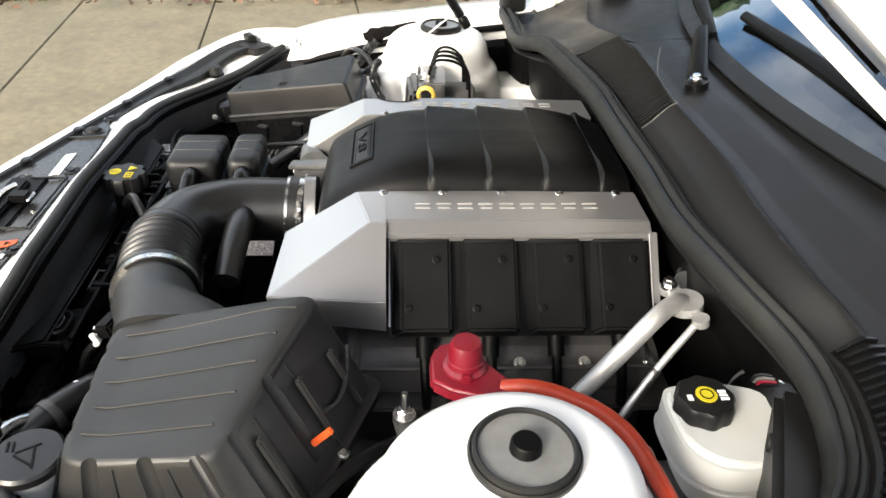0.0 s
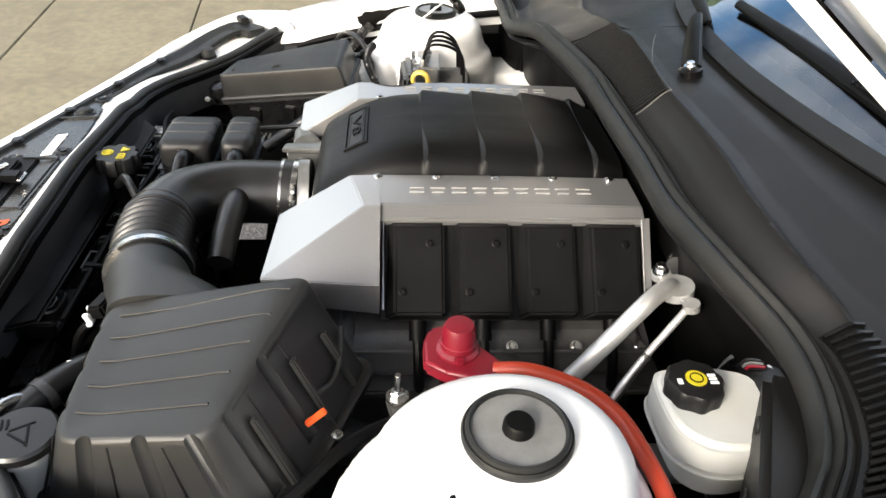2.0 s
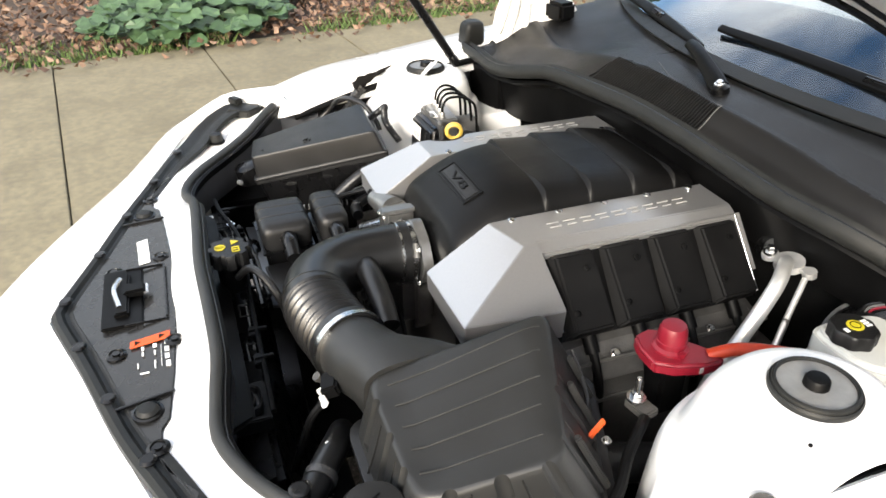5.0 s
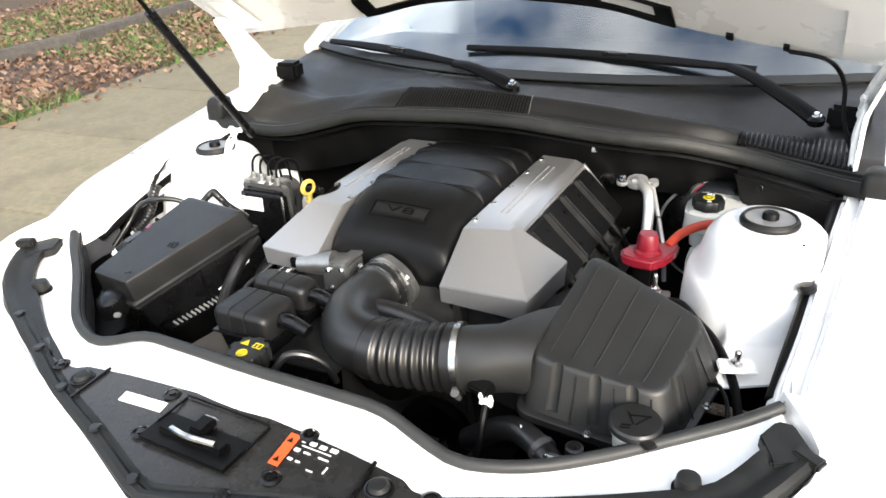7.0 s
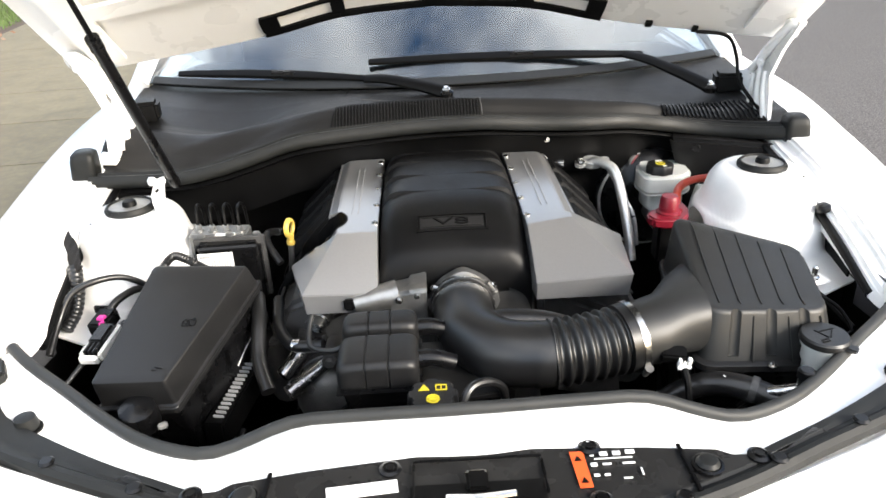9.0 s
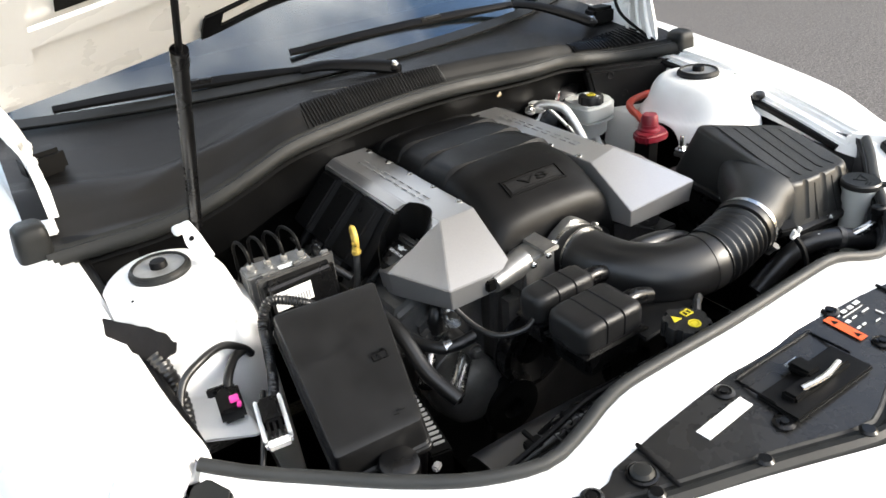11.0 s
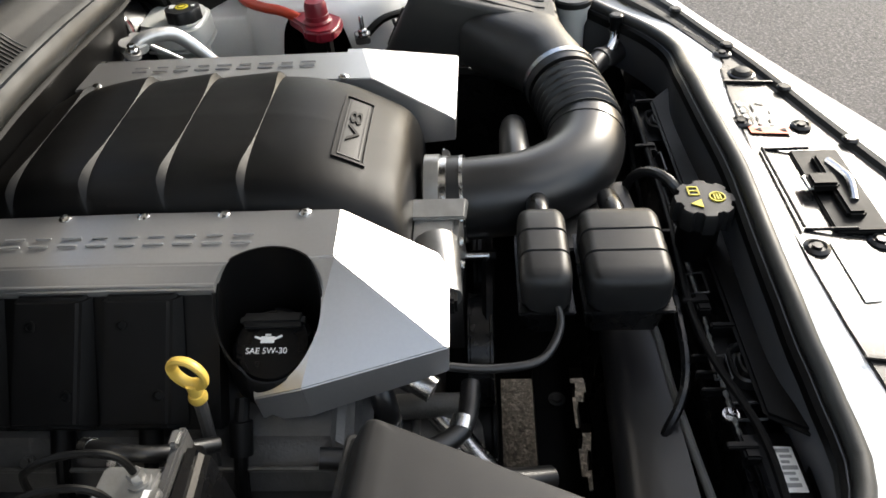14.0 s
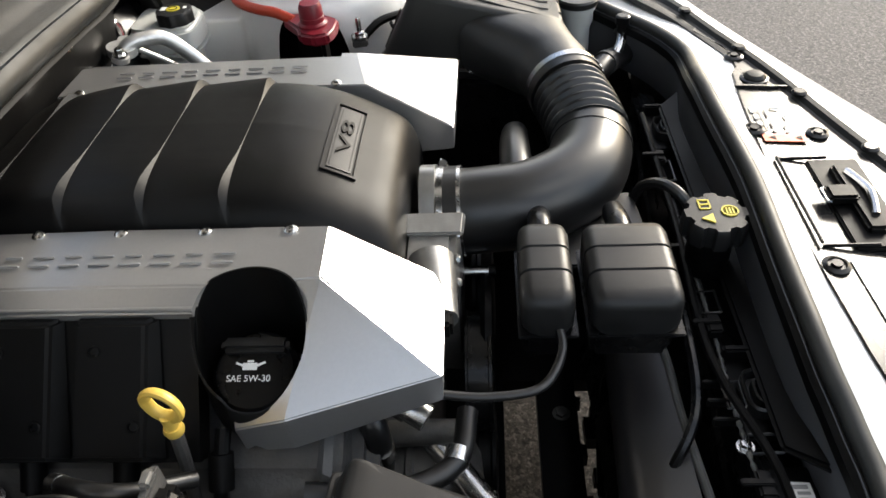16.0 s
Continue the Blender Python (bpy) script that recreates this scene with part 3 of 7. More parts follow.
def resample(pts, n):
    path = smooth_path([(x, y, 0) for x, y in pts], 12)
    d = [0]
    for a, b in zip(path, path[1:]):
        d.append(d[-1] + (b - a).length)
    out = []
    for k in range(n):
        t = d[-1] * k / (n - 1)
        i = max(j for j in range(len(d) - 1) if d[j] <= t + 1e-9)
        f = (t - d[i]) / max(1e-9, d[i + 1] - d[i])
        out.append(path[i].lerp(path[i + 1], f))
    return out


def front_z(x, y):
    """Height of the landing panel."""
    corner = 0.030 * max(0.0, min(1.0, (abs(x) - 0.45) / 0.2)) ** 2 * max(0.0, min(1.0, (y + 0.44) / 0.10))
    lean = 0.010 * max(0.0, min(1.0, -x / 0.3))
    return 0.812 + corner - lean - 0.10 * max(0, -0.47 - y)


def seal_z(x):
    """Height of the raised ridge under the front seal."""
    k = max(0.0, min(1.0, (abs(x) - 0.19) / 0.14))
    return front_z(x, 0) + 0.029 * (1 - k * k * (3 - 2 * k))


sl, el = resample(seal_half, 61), resample(edge_half, 61)
def band_ring(a, b):
    f = min(0.45, 0.042 / max(0.05, (b - a).length))
    foot, half = a.lerp(b, f), a.lerp(b, 0.5 * (1 + f))
    at = lambda p, z: Vector((p.x, p.y, z))
    dip = 0.014 * max(0.0, min(1.0, (abs(a.x) - 0.42) / 0.12))
    return [Vector((a.x, a.y + 0.010, seal_z(a.x) - 0.005)), at(a, seal_z(a.x)), at(a.lerp(b, f * 0.35), seal_z(a.x) - 0.001), at(foot, front_z(foot.x, foot.y) - dip), at(half, front_z(half.x, half.y) - dip),
            at(b, front_z(b.x, b.y) - 0.004 - 0.5 * dip), at(b, 0.745), Vector((a.x, a.y + 0.014, 0.745))]


band = loft([band_ring(a, b) for a, b in zip(sl, el)], True, True)
part("front_landing_panel", band, WHITE, car)


def tower_z(x, y):
    """Height of the driver-side strut tower and apron at x, y."""
    r = math.hypot(x - 0.587, (y - 0.114) * (0.92 if y > 0.114 else 0.80))
    prof = ((0.0, 0.921), (0.060, 0.920), (0.078, 0.912), (0.090, 0.895), (0.097, 0.870), (0.103, 0.852), (0.115, 0.838), (0.121, 0.80), (0.129, 0.66), (0.14, 0.45))
    dome = hermite(prof, r) if r < 0.14 else 0.45
    apron = 0.80 - 0.33 * max(0, 0.56 - x) / 0.05 - 0.1 * max(0, -0.02 - y) - 0.6 * max(0, -0.17 - y)
    k = 40
    return math.log(math.exp(k * dome) + math.exp(k * max(apron, 0.45))) / k


def apron_y(u, v):
    front = -0.150 + 0.5 * max(0.0, 0.195 * u - 0.095)
    return front + (0.35 - front) * v


for s in (1, -1):
    me = sheet(lambda u, v, s=s: Vector((s * (0.475 + 0.195 * u), apron_y(u, v), tower_z(0.475 + 0.195 * u, apron_y(u, v)) - (0.0 if s > 0 else 0.02))), 44, 90, (0, 0, -0.004))
    part("strut_tower", me, BAYWHITE, car, "white painted strut tower and apron", sharp=60)
    # weatherstrip gutter between apron and wing
    gut = [(s * x, y, z) for x, y, z in ((0.678, 0.34, 0.905), (0.669, 0.20, 0.892), (0.659, 0.05, 0.874), (0.648, -0.08, 0.848), (0.638, -0.19, 0.822))]
    gutter = part("gutter_strip", tube([(x, y, z - (0.004 if s > 0 else 0.016)) for x, y, z in gut], 0.0075, 10), DARK, car, "black plastic gutter strip")
    if s > 0:
        part("gutter_clip", lathe(((0.013, -0.004), (0.013, 0.003), (0.009, 0.0065), (0.003, 0.007)), (s * 0.655, 0.006, 0.879), 16, aim((-s * 0.3, 0, 1))), SMOOTH, gutter, "round black clip")
    # flange in near-black so the gap beside the wing reads as a shaded well
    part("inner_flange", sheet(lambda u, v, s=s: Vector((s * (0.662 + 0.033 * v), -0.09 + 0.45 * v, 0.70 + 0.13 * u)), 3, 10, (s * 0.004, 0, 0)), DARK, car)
    # near-black box puts in the shade of the void ahead of the apron
    part("side_rail", box((s * 0.56, -0.30, 0.60), (0.20, 0.22, 0.2), 0.01), DARK, car, "near-black block painting the dark void ahead of the apron")
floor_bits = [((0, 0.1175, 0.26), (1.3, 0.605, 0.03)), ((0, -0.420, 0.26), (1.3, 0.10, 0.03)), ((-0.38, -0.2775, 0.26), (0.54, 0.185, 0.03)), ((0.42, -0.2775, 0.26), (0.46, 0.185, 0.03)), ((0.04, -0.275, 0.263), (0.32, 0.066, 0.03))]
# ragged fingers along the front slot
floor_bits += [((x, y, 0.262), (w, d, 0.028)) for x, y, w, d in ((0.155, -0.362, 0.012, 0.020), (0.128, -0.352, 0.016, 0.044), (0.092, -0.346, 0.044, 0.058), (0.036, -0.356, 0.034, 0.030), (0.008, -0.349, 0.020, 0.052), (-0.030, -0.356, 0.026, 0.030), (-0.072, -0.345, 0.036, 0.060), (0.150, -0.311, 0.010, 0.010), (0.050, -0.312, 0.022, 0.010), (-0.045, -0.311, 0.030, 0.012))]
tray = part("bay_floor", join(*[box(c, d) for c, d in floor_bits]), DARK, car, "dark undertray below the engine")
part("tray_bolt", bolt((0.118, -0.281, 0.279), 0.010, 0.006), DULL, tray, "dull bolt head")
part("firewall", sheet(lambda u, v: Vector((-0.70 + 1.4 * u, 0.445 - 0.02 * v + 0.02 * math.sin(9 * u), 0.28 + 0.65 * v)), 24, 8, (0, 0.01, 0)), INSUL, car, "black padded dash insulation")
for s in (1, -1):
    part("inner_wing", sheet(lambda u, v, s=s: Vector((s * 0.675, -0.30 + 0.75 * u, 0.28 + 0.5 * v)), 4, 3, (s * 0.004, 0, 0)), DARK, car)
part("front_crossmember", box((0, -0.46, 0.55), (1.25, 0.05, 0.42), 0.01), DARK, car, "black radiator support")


# cowl, glass and cabin
def seal_line(x):
    ridge = ((-0.75, 0.262, 0.922), (-0.64, 0.268, 0.917), (-0.54, 0.262, 0.920), (-0.46, 0.260, 0.934), (-0.38, 0.267, 0.955), (-0.30, 0.279, 0.976), (-0.20, 0.292, 0.983), (-0.05, 0.306, 0.989), (0.08, 0.306, 0.990), (0.20, 0.317, 0.979), (0.30, 0.319, 0.974), (0.40, 0.341, 0.966), (0.50, 0.378, 0.942), (0.60, 0.360, 0.930), (0.68, 0.298, 0.940), (0.75, 0.26, 0.950))
    return hermite([(r[0], r[1]) for r in ridge], x), hermite([(r[0], r[2]) for r in ridge], x)


def glass_base(x):
    return 0.485 + 0.20 * (x / 0.7) ** 2, 1.012 - 0.008 * (x / 0.7) ** 2


def glass_at(u, v):
    x = -0.74 + 1.48 * u
    y0, z0 = glass_base(x)
    x2 = x * (1 - 0.22 * v)
    return Vector((x2, y0 + (0.93 - 0.12 * (x / 0.7) ** 2) * v, z0 + 0.36 * v + 0.05 * v * (1 - v) * 2 - 0.04 * v * (x / 0.7) ** 2))


glass = part("windscreen", sheet(glass_at, 30, 16, (0, 0.002, -0.005)), GLASS, car, "laminated glass windscreen", sharp=80)
glass.visible_shadow = False
part("lower_glass_trim", sheet(lambda u, v: glass_at(0.02 + 0.96 * u, 0.026 * v - 0.002) + Vector((0, -0.001, 0.0035)), 40, 2, (0, 0.001, -0.003)), RUBBER, glass, "matt black strip along the foot of the glass")
part("dashboard", sheet(lambda u, v: Vector((-0.70 + 1.4 * u, 0.70 + 0.75 * v, 0.985 - 0.10 * v + 0.03 * math.sin(3.1 * v))), 12, 8, (0, 0, -0.05)), TRIM, car, "dark dashboard behind the glass")
part("cabin_back", box((0, 1.75, 0.9), (1.45, 0.05, 0.9), 0.02), TRIM, car, "dark cabin interior")
part("roof", sheet(lambda u, v: Vector((-0.58 + 1.16 * u, 1.40 + 1.1 * v, 1.37 + 0.02 * math.sin(3.14 * v) - 0.05 * (2 * u - 1) ** 2)), 12, 8, (0, 0, -0.02)), WHITE, car)
for s in (1, -1):
    part("windscreen_pillar", tube([(s * 0.75, 0.70, 0.99), (s * 0.70, 1.05, 1.19), (s * 0.60, 1.42, 1.345)], 0.035, 10, flat=0.7), WHITE, car)
    part("door", sheet(lambda u, v, s=s: Vector((s * (0.95 - 0.06 * v ** 2), 1.3 + 1.2 * u, 0.25 + 0.72 * v)), 6, 6, (-s * 0.02, 0, 0)), WHITE, car)


# bonnet
def hood_at(u, v):
    x = (-0.755 + 1.51 * u) * (1 - 0.10 * v * v)
    a = abs(x)
    z0 = hermite(((0, 1.192), (0.2, 1.178), (0.35, 1.146), (0.5, 1.122), (0.63, 1.105), (0.76, 1.09)), a)
    y0 = 0.46 - 0.03 * (x / 0.7) ** 2
    d = 1.12 - 0.10 * (x / 0.7) ** 2
    return Vector((x, y0 - HOOD_C * d * v, z0 + HOOD_S * d * v))


HOOD_C, HOOD_S = math.cos(radians(HOOD_OPEN)), math.sin(radians(HOOD_OPEN))
hood = part("bonnet", sheet(hood_at, 40, 24, Vector((0, 0.035 * HOOD_S, 0.035 * HOOD_C))), WHITE, car, "white bonnet propped open, underside showing", sharp=60)


def on_hood(x, d, off=0.0):
    """A point under the bonnet: x across, d metres up from its rear edge, off metres below the skin."""
    u = (x + 0.755) / 1.51
    p = hood_at(u, d / 1.12)
    return p + Vector((0, -HOOD_S, -HOOD_C)) * off


def hood_patch(x0, x1, d0, d1, off, depth, nx=10, nd=3, inset=0.0):
    f = lambda u, v: on_hood(x0 + (x1 - x0) * u, d0 + (d1 - d0) * v + inset * math.sin(3.14 * u), off)
    return sheet(f, nx, nd, Vector((0, HOOD_S, HOOD_C)) * depth)


part("rear_seal", join(*[hood_patch(x0, x1, d0, d1, 0.005, 0.005, n, 1) for x0, x1, d0, d1, n in (
    (-0.36, 0.35, 0.0, 0.022, 24), (-0.36, 0.35, 0.068, 0.078, 24), (-0.362, -0.325, 0.022, 0.068, 2), (-0.215, -0.188, 0.022, 0.068, 2),
    (-0.022, 0.020, 0.022, 0.068, 2), (0.168, 0.205, 0.022, 0.068, 2), (0.315, 0.35, 0.022, 0.068, 2))]), DARK, hood, "black rear strip with openings")
for x0, x1 in ((0.445, 0.458), (0.545, 0.555), (-0.225, -0.20)):
    part("clip_pad", hood_patch(x0, x1, 0.004, 0.024, 0.007, 0.006, 2, 1), DARK, hood, "black plastic clip")
part("washer_tube", tube([on_hood(0.555, 0.01, 0.008), on_hood(0.62, 0.008, 0.01), Vector((0.652, 0.44, 1.06)), Vector((0.662, 0.42, 1.0)), Vector((0.69, 0.36, 0.95))], 0.004, 8), DARK, hood, "black washer tube")
for s in (1, -1):
    part("insulation_pad", hood_patch(s * 0.12, s * 0.60, 0.27, 0.95, 0.003, 0.002, 12, 10), INSUL, hood, "black insulation pad")
    part("stiffener", hood_patch(s * 0.10, s * 0.64, 0.215, 0.262, 0.013, 0.007, 12, 3), WHITE, hood)
    part("edge_stiffener", hood_patch(s * 0.64, s * 0.70, 0.05, 1.0, 0.013, 0.007, 3, 12), WHITE, hood)
    # hinge: pressed side plate with folds, goose-neck arm, base and pivot
    outline = ((0.325, 0.935), (0.355, 0.920), (0.420, 0.922), (0.560, 0.975), (0.545, 1.000), (0.470, 1.018), (0.425, 1.050), (0.385, 1.100), (0.352, 1.146), (0.322, 1.140), (0.345, 1.080), (0.350, 1.030), (0.335, 0.985))
    bm = loft([[Vector((s * (x + 0.30 * max(0.0, z - 1.03)), y, z)) for y, z in outline] for x in (0.690, 0.697)])
    hinge = part("hinge", bm, WHITE, car, "white pressed steel bonnet hinge")
    for a, b in (((0.342, 0.940), (0.372, 1.035)), ((0.372, 0.935), (0.398, 1.040)), ((0.415, 0.940), (0.420, 1.020))):
        p, q = Vector((s * 0.689, a[0], a[1])), Vector((s * 0.690, b[0], b[1]))
        part("fold", tube([p, p.lerp(q, 0.5) + Vector((-s * 0.004, 0, 0)), q], lambda t: 0.0075 - 0.003 * t, 10, 5), WHITE, hinge)
    part("hinge_foot", hexa([Vector((s * x, y, z)) for x, y, z in ((0.690, 0.335, 0.912), (0.735, 0.335, 0.915), (0.735, 0.520, 0.940), (0.690, 0.520, 0.938), (0.690, 0.335, 0.922), (0.735, 0.335, 0.925), (0.735, 0.520, 0.950), (0.690, 0.520, 0.948))], 0.003), WHITE, hinge)
    part("pivot", lathe(((0.018, 0), (0.02, 0.004), (0.02, 0.016), (0.014, 0.02)), (s * 0.716, 0.357, 1.125), 20, aim((s, 0, 0))), WHITE, hinge)
    part("arm_pressing", tube([Vector((s * x, y, z)) for x, y, z in ((0.690, 0.440, 1.022), (0.697, 0.412, 1.055), (0.708, 0.382, 1.096), (0.722, 0.350, 1.134), (0.735, 0.333, 1.132))], lambda t: 0.013 + 0.005 * math.sin(3.14 * t), 12, 5, flat=0.6), WHITE, hinge)
    for y, z in ((0.40, 1.06), (0.435, 1.022)):
        part("hinge_bolt", bolt((s * 0.687, y - 0.01, z - 0.01), 0.007, 0.006, (-s, -0.3, 0.2)), WHITE, hinge)
    corners = [Vector((s * x, y, 0.0)) for x, y in ((0.705, 0.262), (0.755, 0.256), (0.762, 0.312), (0.712, 0.318))]
    corners = corners if s > 0 else corners[::-1]
    lay = lambda z, g, dx: [p + Vector((s * dx, 0, z)) for p in rounded(corners, g, 0.0, 0.014)]
    part("buffer_block", loft([lay(0.905, 0.004, 0.0), lay(0.912, 0.0, 0.0), lay(0.945, 0.001, -0.003), lay(0.958, 0.003, -0.004), lay(0.964, 0.009, -0.004)]), RUBBER, car, "black rubber buffer block", sharp=50)
    part("hinge_cover", box((s * 0.672, 0.500, 0.985), (0.07, 0.05, 0.045), 0.008, rz=-s * 12), DARK, car, "black hinge cover block")

# ---------------------------------------------------------------- seals, cowl, front cover
front_seal = tube([(p.x, p.y + 0.004, seal_z(p.x) + 0.004) for p in sl], 0.0082, 12, 0, flat=1.0)
fs = thing("front_seal", (0, -0.42, 0.815), "grey-black rubber bonnet seal along the front panel", "seal")
part("bulb", front_seal, FSEAL, fs)
wall_line = [Vector((-0.655, -0.150, 0)), Vector((-0.660, -0.205, 0))] + list(sorted(sl, key=lambda p: p.x)) + [Vector((0.660, -0.205, 0)), Vector((0.655, -0.150, 0))]
# dark grey skin laid over the white panel's inner face
part("inner_wall", loft([[Vector((p.x * 0.999, p.y + a, seal_z(p.x) + b)) for a, b in ((0.0165, -0.075), (0.0175, -0.068), (0.0170, -0.020), (0.0145, 0.000), (0.0115, 0.000), (0.0145, -0.070))] for p in wall_line]), WALLGREY, fs, "dark grey wall below the seal")
part("clip_base", loft([[Vector((p.x, p.y + a, seal_z(p.x) + b)) for a, b in ((0.0185, -0.016), (0.0190, -0.004), (0.012, 0.001), (0.006, -0.004), (0.012, -0.016))] for p in sl]), DARK, fs, "black clip base")


def inward(i):
    """Level normal of the bumper edge, towards the engine."""
    d = el[min(i + 1, len(el) - 1)] - el[max(i - 1, 0)]
    return Vector((d.y, -d.x, 0)).normalized() * (1 if d.x < 0 else -1)


def strip_width(x):
    k = max(0.0, min(1.0, (abs(x) - 0.40) / 0.20))
    return 1.05 + 0.65 * k * k * (3 - 2 * k)


edge_strip = loft([[Vector((el[i].x, el[i].y, front_z(el[i].x, el[i].y) + b)) + inward(i) * a * (strip_width(el[i].x) if a > 0 else 1.0) for a, b in ((0.024, -0.004), (0.023, 0.004), (0.014, 0.0045), (0.010, 0.002), (0.005, 0.003), (0.001, 0.008), (-0.006, 0.009), (-0.012, 0.004), (-0.013, -0.006))] for i in range(len(el))], True, True)
strip = tagged(part("edge_strip", edge_strip, RUBBER), "black rubber strip along the bumper edge", "seal")
for s in (1, -1):
    end = [(s * x, y) for x, y in ((0.703, -0.318), (0.690, -0.300), (0.668, -0.262), (0.650, -0.262), (0.634, -0.292), (0.652, -0.338))]
    part("strip_end", prism(end, lambda x, y: front_z(x, y) + 0.007, lambda x, y: front_z(x, y) - 0.010, 0.003), RUBBER, strip, "folded end of the strip")
    part("strip_block", hexa([Vector((s * x, y, z)) for z in (0.838, 0.853) for x, y in ((0.706, -0.312), (0.676, -0.296), (0.668, -0.312), (0.696, -0.330))], 0.003), RUBBER, strip)
for i in range(6, 56, 5):
    p = el[i]
    part("push_clip", lathe(((0.009, 0), (0.010, 0.002), (0.007, 0.0045)), (p.x, p.y + 0.001, front_z(p.x, p.y) + 0.008), 14), SMOOTH, strip)


def build_front_cover():
    cov = thing("radiator_cover", (0, -0.53, 0.80), "black plastic radiator cover with labels and bonnet catch", "engine cover")
    z = lambda x, y: front_z(x, y) + 0.003
    half = ((0.428, -0.484), (0.406, -0.472), (0.362, -0.502), (0.325, -0.508), (0.297, -0.507), (0.281, -0.498), (0.20, -0.489), (0.07, -0.481))
    out = [(-x, y) for x, y in half] + list(half[::-1])
    out += [(p.x, p.y + 0.013) for p in sorted(el, key=lambda p: -p.x) if abs(p.x) < 0.415]
    part("panel", prism(out, z, lambda x, y: z(x, y) - 0.02, 0.003), PANEL, cov)
    # no hole in the panel: a near-black block paints the catch opening's shade
    part("catch_well_shade", box((0.0, -0.553, z(0, -0.55) + 0.001), (0.15, 0.055, 0.006), 0.002), DARK, cov, "near-black patch painting the shaded opening over the catch")
    for s in (1, -1):
        part("raised_rib", hexa([Vector((x, y, z(x, y) + h)) for h in (0, 0.004) for x, y in ((s * 0.235, -0.49), (s * 0.24, -0.49), (s * 0.245, -0.56), (s * 0.24, -0.56))], 0.001), SMOOTH, cov)
        bump = part("rubber_stop", lathe(((0.013, 0), (0.0135, 0.005), (0.010, 0.009), (0.005, 0.010)), (s * 0.262, -0.522, z(s * 0.262, -0.52)), 18), RUBBER, cov)
        part("stop_ring", lathe(((0.018, 0), (0.018, 0.003), (0.015, 0.004), (0.014, 0.002)), (s * 0.262, -0.522, z(s * 0.262, -0.52)), 20), SMOOTH, bump)
    part("frame_line", join(*[box(c, sz, 0.001) for c, sz in (((0.003, -0.494, z(0, -0.494) + 0.002), (0.148, 0.003, 0.004)), ((-0.071, -0.522, z(0, -0.527) + 0.002), (0.003, 0.055, 0.004)), ((0.077, -0.522, z(0, -0.527) + 0.002), (0.003, 0.055, 0.004)))]), SMOOTH, cov)
    for x, y in ((-0.083, -0.568), (0.133, -0.560), (-0.098, -0.498), (0.135, -0.486), (-0.325, -0.512), (0.325, -0.512)):
        part("push_fastener", lathe(((0.013, 0), (0.013, 0.002), (0.009, 0.004), (0.008, 0.002), (0.005, 0.002), (0.005, 0.005)), (x, y, z(x, y)), 18), SMOOTH, cov)
    part("part_label", hexa([Vector((x, y, z(x, y) + h)) for h in (0.0005, 0.0016) for x, y in ((-0.168, -0.535), (-0.088, -0.531), (-0.090, -0.514), (-0.171, -0.518))]), LABEL, cov, "blank white sticker")
    lab = part("warning_label", hexa([Vector((x, y, z(x, y) + h)) for h in (0.0005, 0.0015) for x, y in ((0.113, -0.543), (0.128, -0.543), (0.126, -0.492), (0.110, -0.492))]), SAFETY, cov, "orange warning label")
    for x, y in ((0.118, -0.502), (0.120, -0.533)):
        part("mark", prism([(x - 0.004, y - 0.004), (x + 0.004, y - 0.004), (x, y + 0.004)], z(x, y) + 0.0022, z(x, y) + 0.001), DARK, lab)
    for x, y, w, h in ((0.131, -0.513, 0.006, 0.008), (0.145, -0.513, 0.011, 0.009), (0.160, -0.513, 0.011, 0.009), (0.176, -0.512, 0.013, 0.009), (0.131, -0.528, 0.009, 0.008), (0.146, -0.528, 0.012, 0.003), (0.171, -0.528, 0.018, 0.003), (0.131, -0.543, 0.008, 0.005), (0.143, -0.543, 0.008, 0.004), (0.165, -0.549, 0.012, 0.002), (0.183, -0.541, 0.002, 0.018), (0.155, -0.520, 0.055, 0.001)):
        x, y = x + 0.004, y + 0.016
        part("print_bar", box((x, y, z(x, y) + 0.001), (w * 0.8, h * 0.6, 0.0015)), WPRINT, lab, "white printed marks")
    catch = part("bonnet_catch", join(box((0.0, -0.535, z(0, -0.535) + 0.010), (0.024, 0.03, 0.012), 0.003), box((0.0, -0.553, z(0, -0.55) + 0.006), (0.11, 0.02, 0.012), 0.003)), DARK, cov, "black bonnet catch")
    part("striker_plate", box((0.0, -0.521, z(0, -0.52) + 0.008), (0.026, 0.011, 0.004), 0.002), STEEL, catch, "bright steel striker plate")
    part("spring", tube([(-0.035, -0.556, z(0, -0.55) + 0.012), (0.0, -0.562, z(0, -0.55) + 0.016), (0.04, -0.555, z(0, -0.55) + 0.012)], 0.004, 8), STEEL, catch)


build_front_cover()


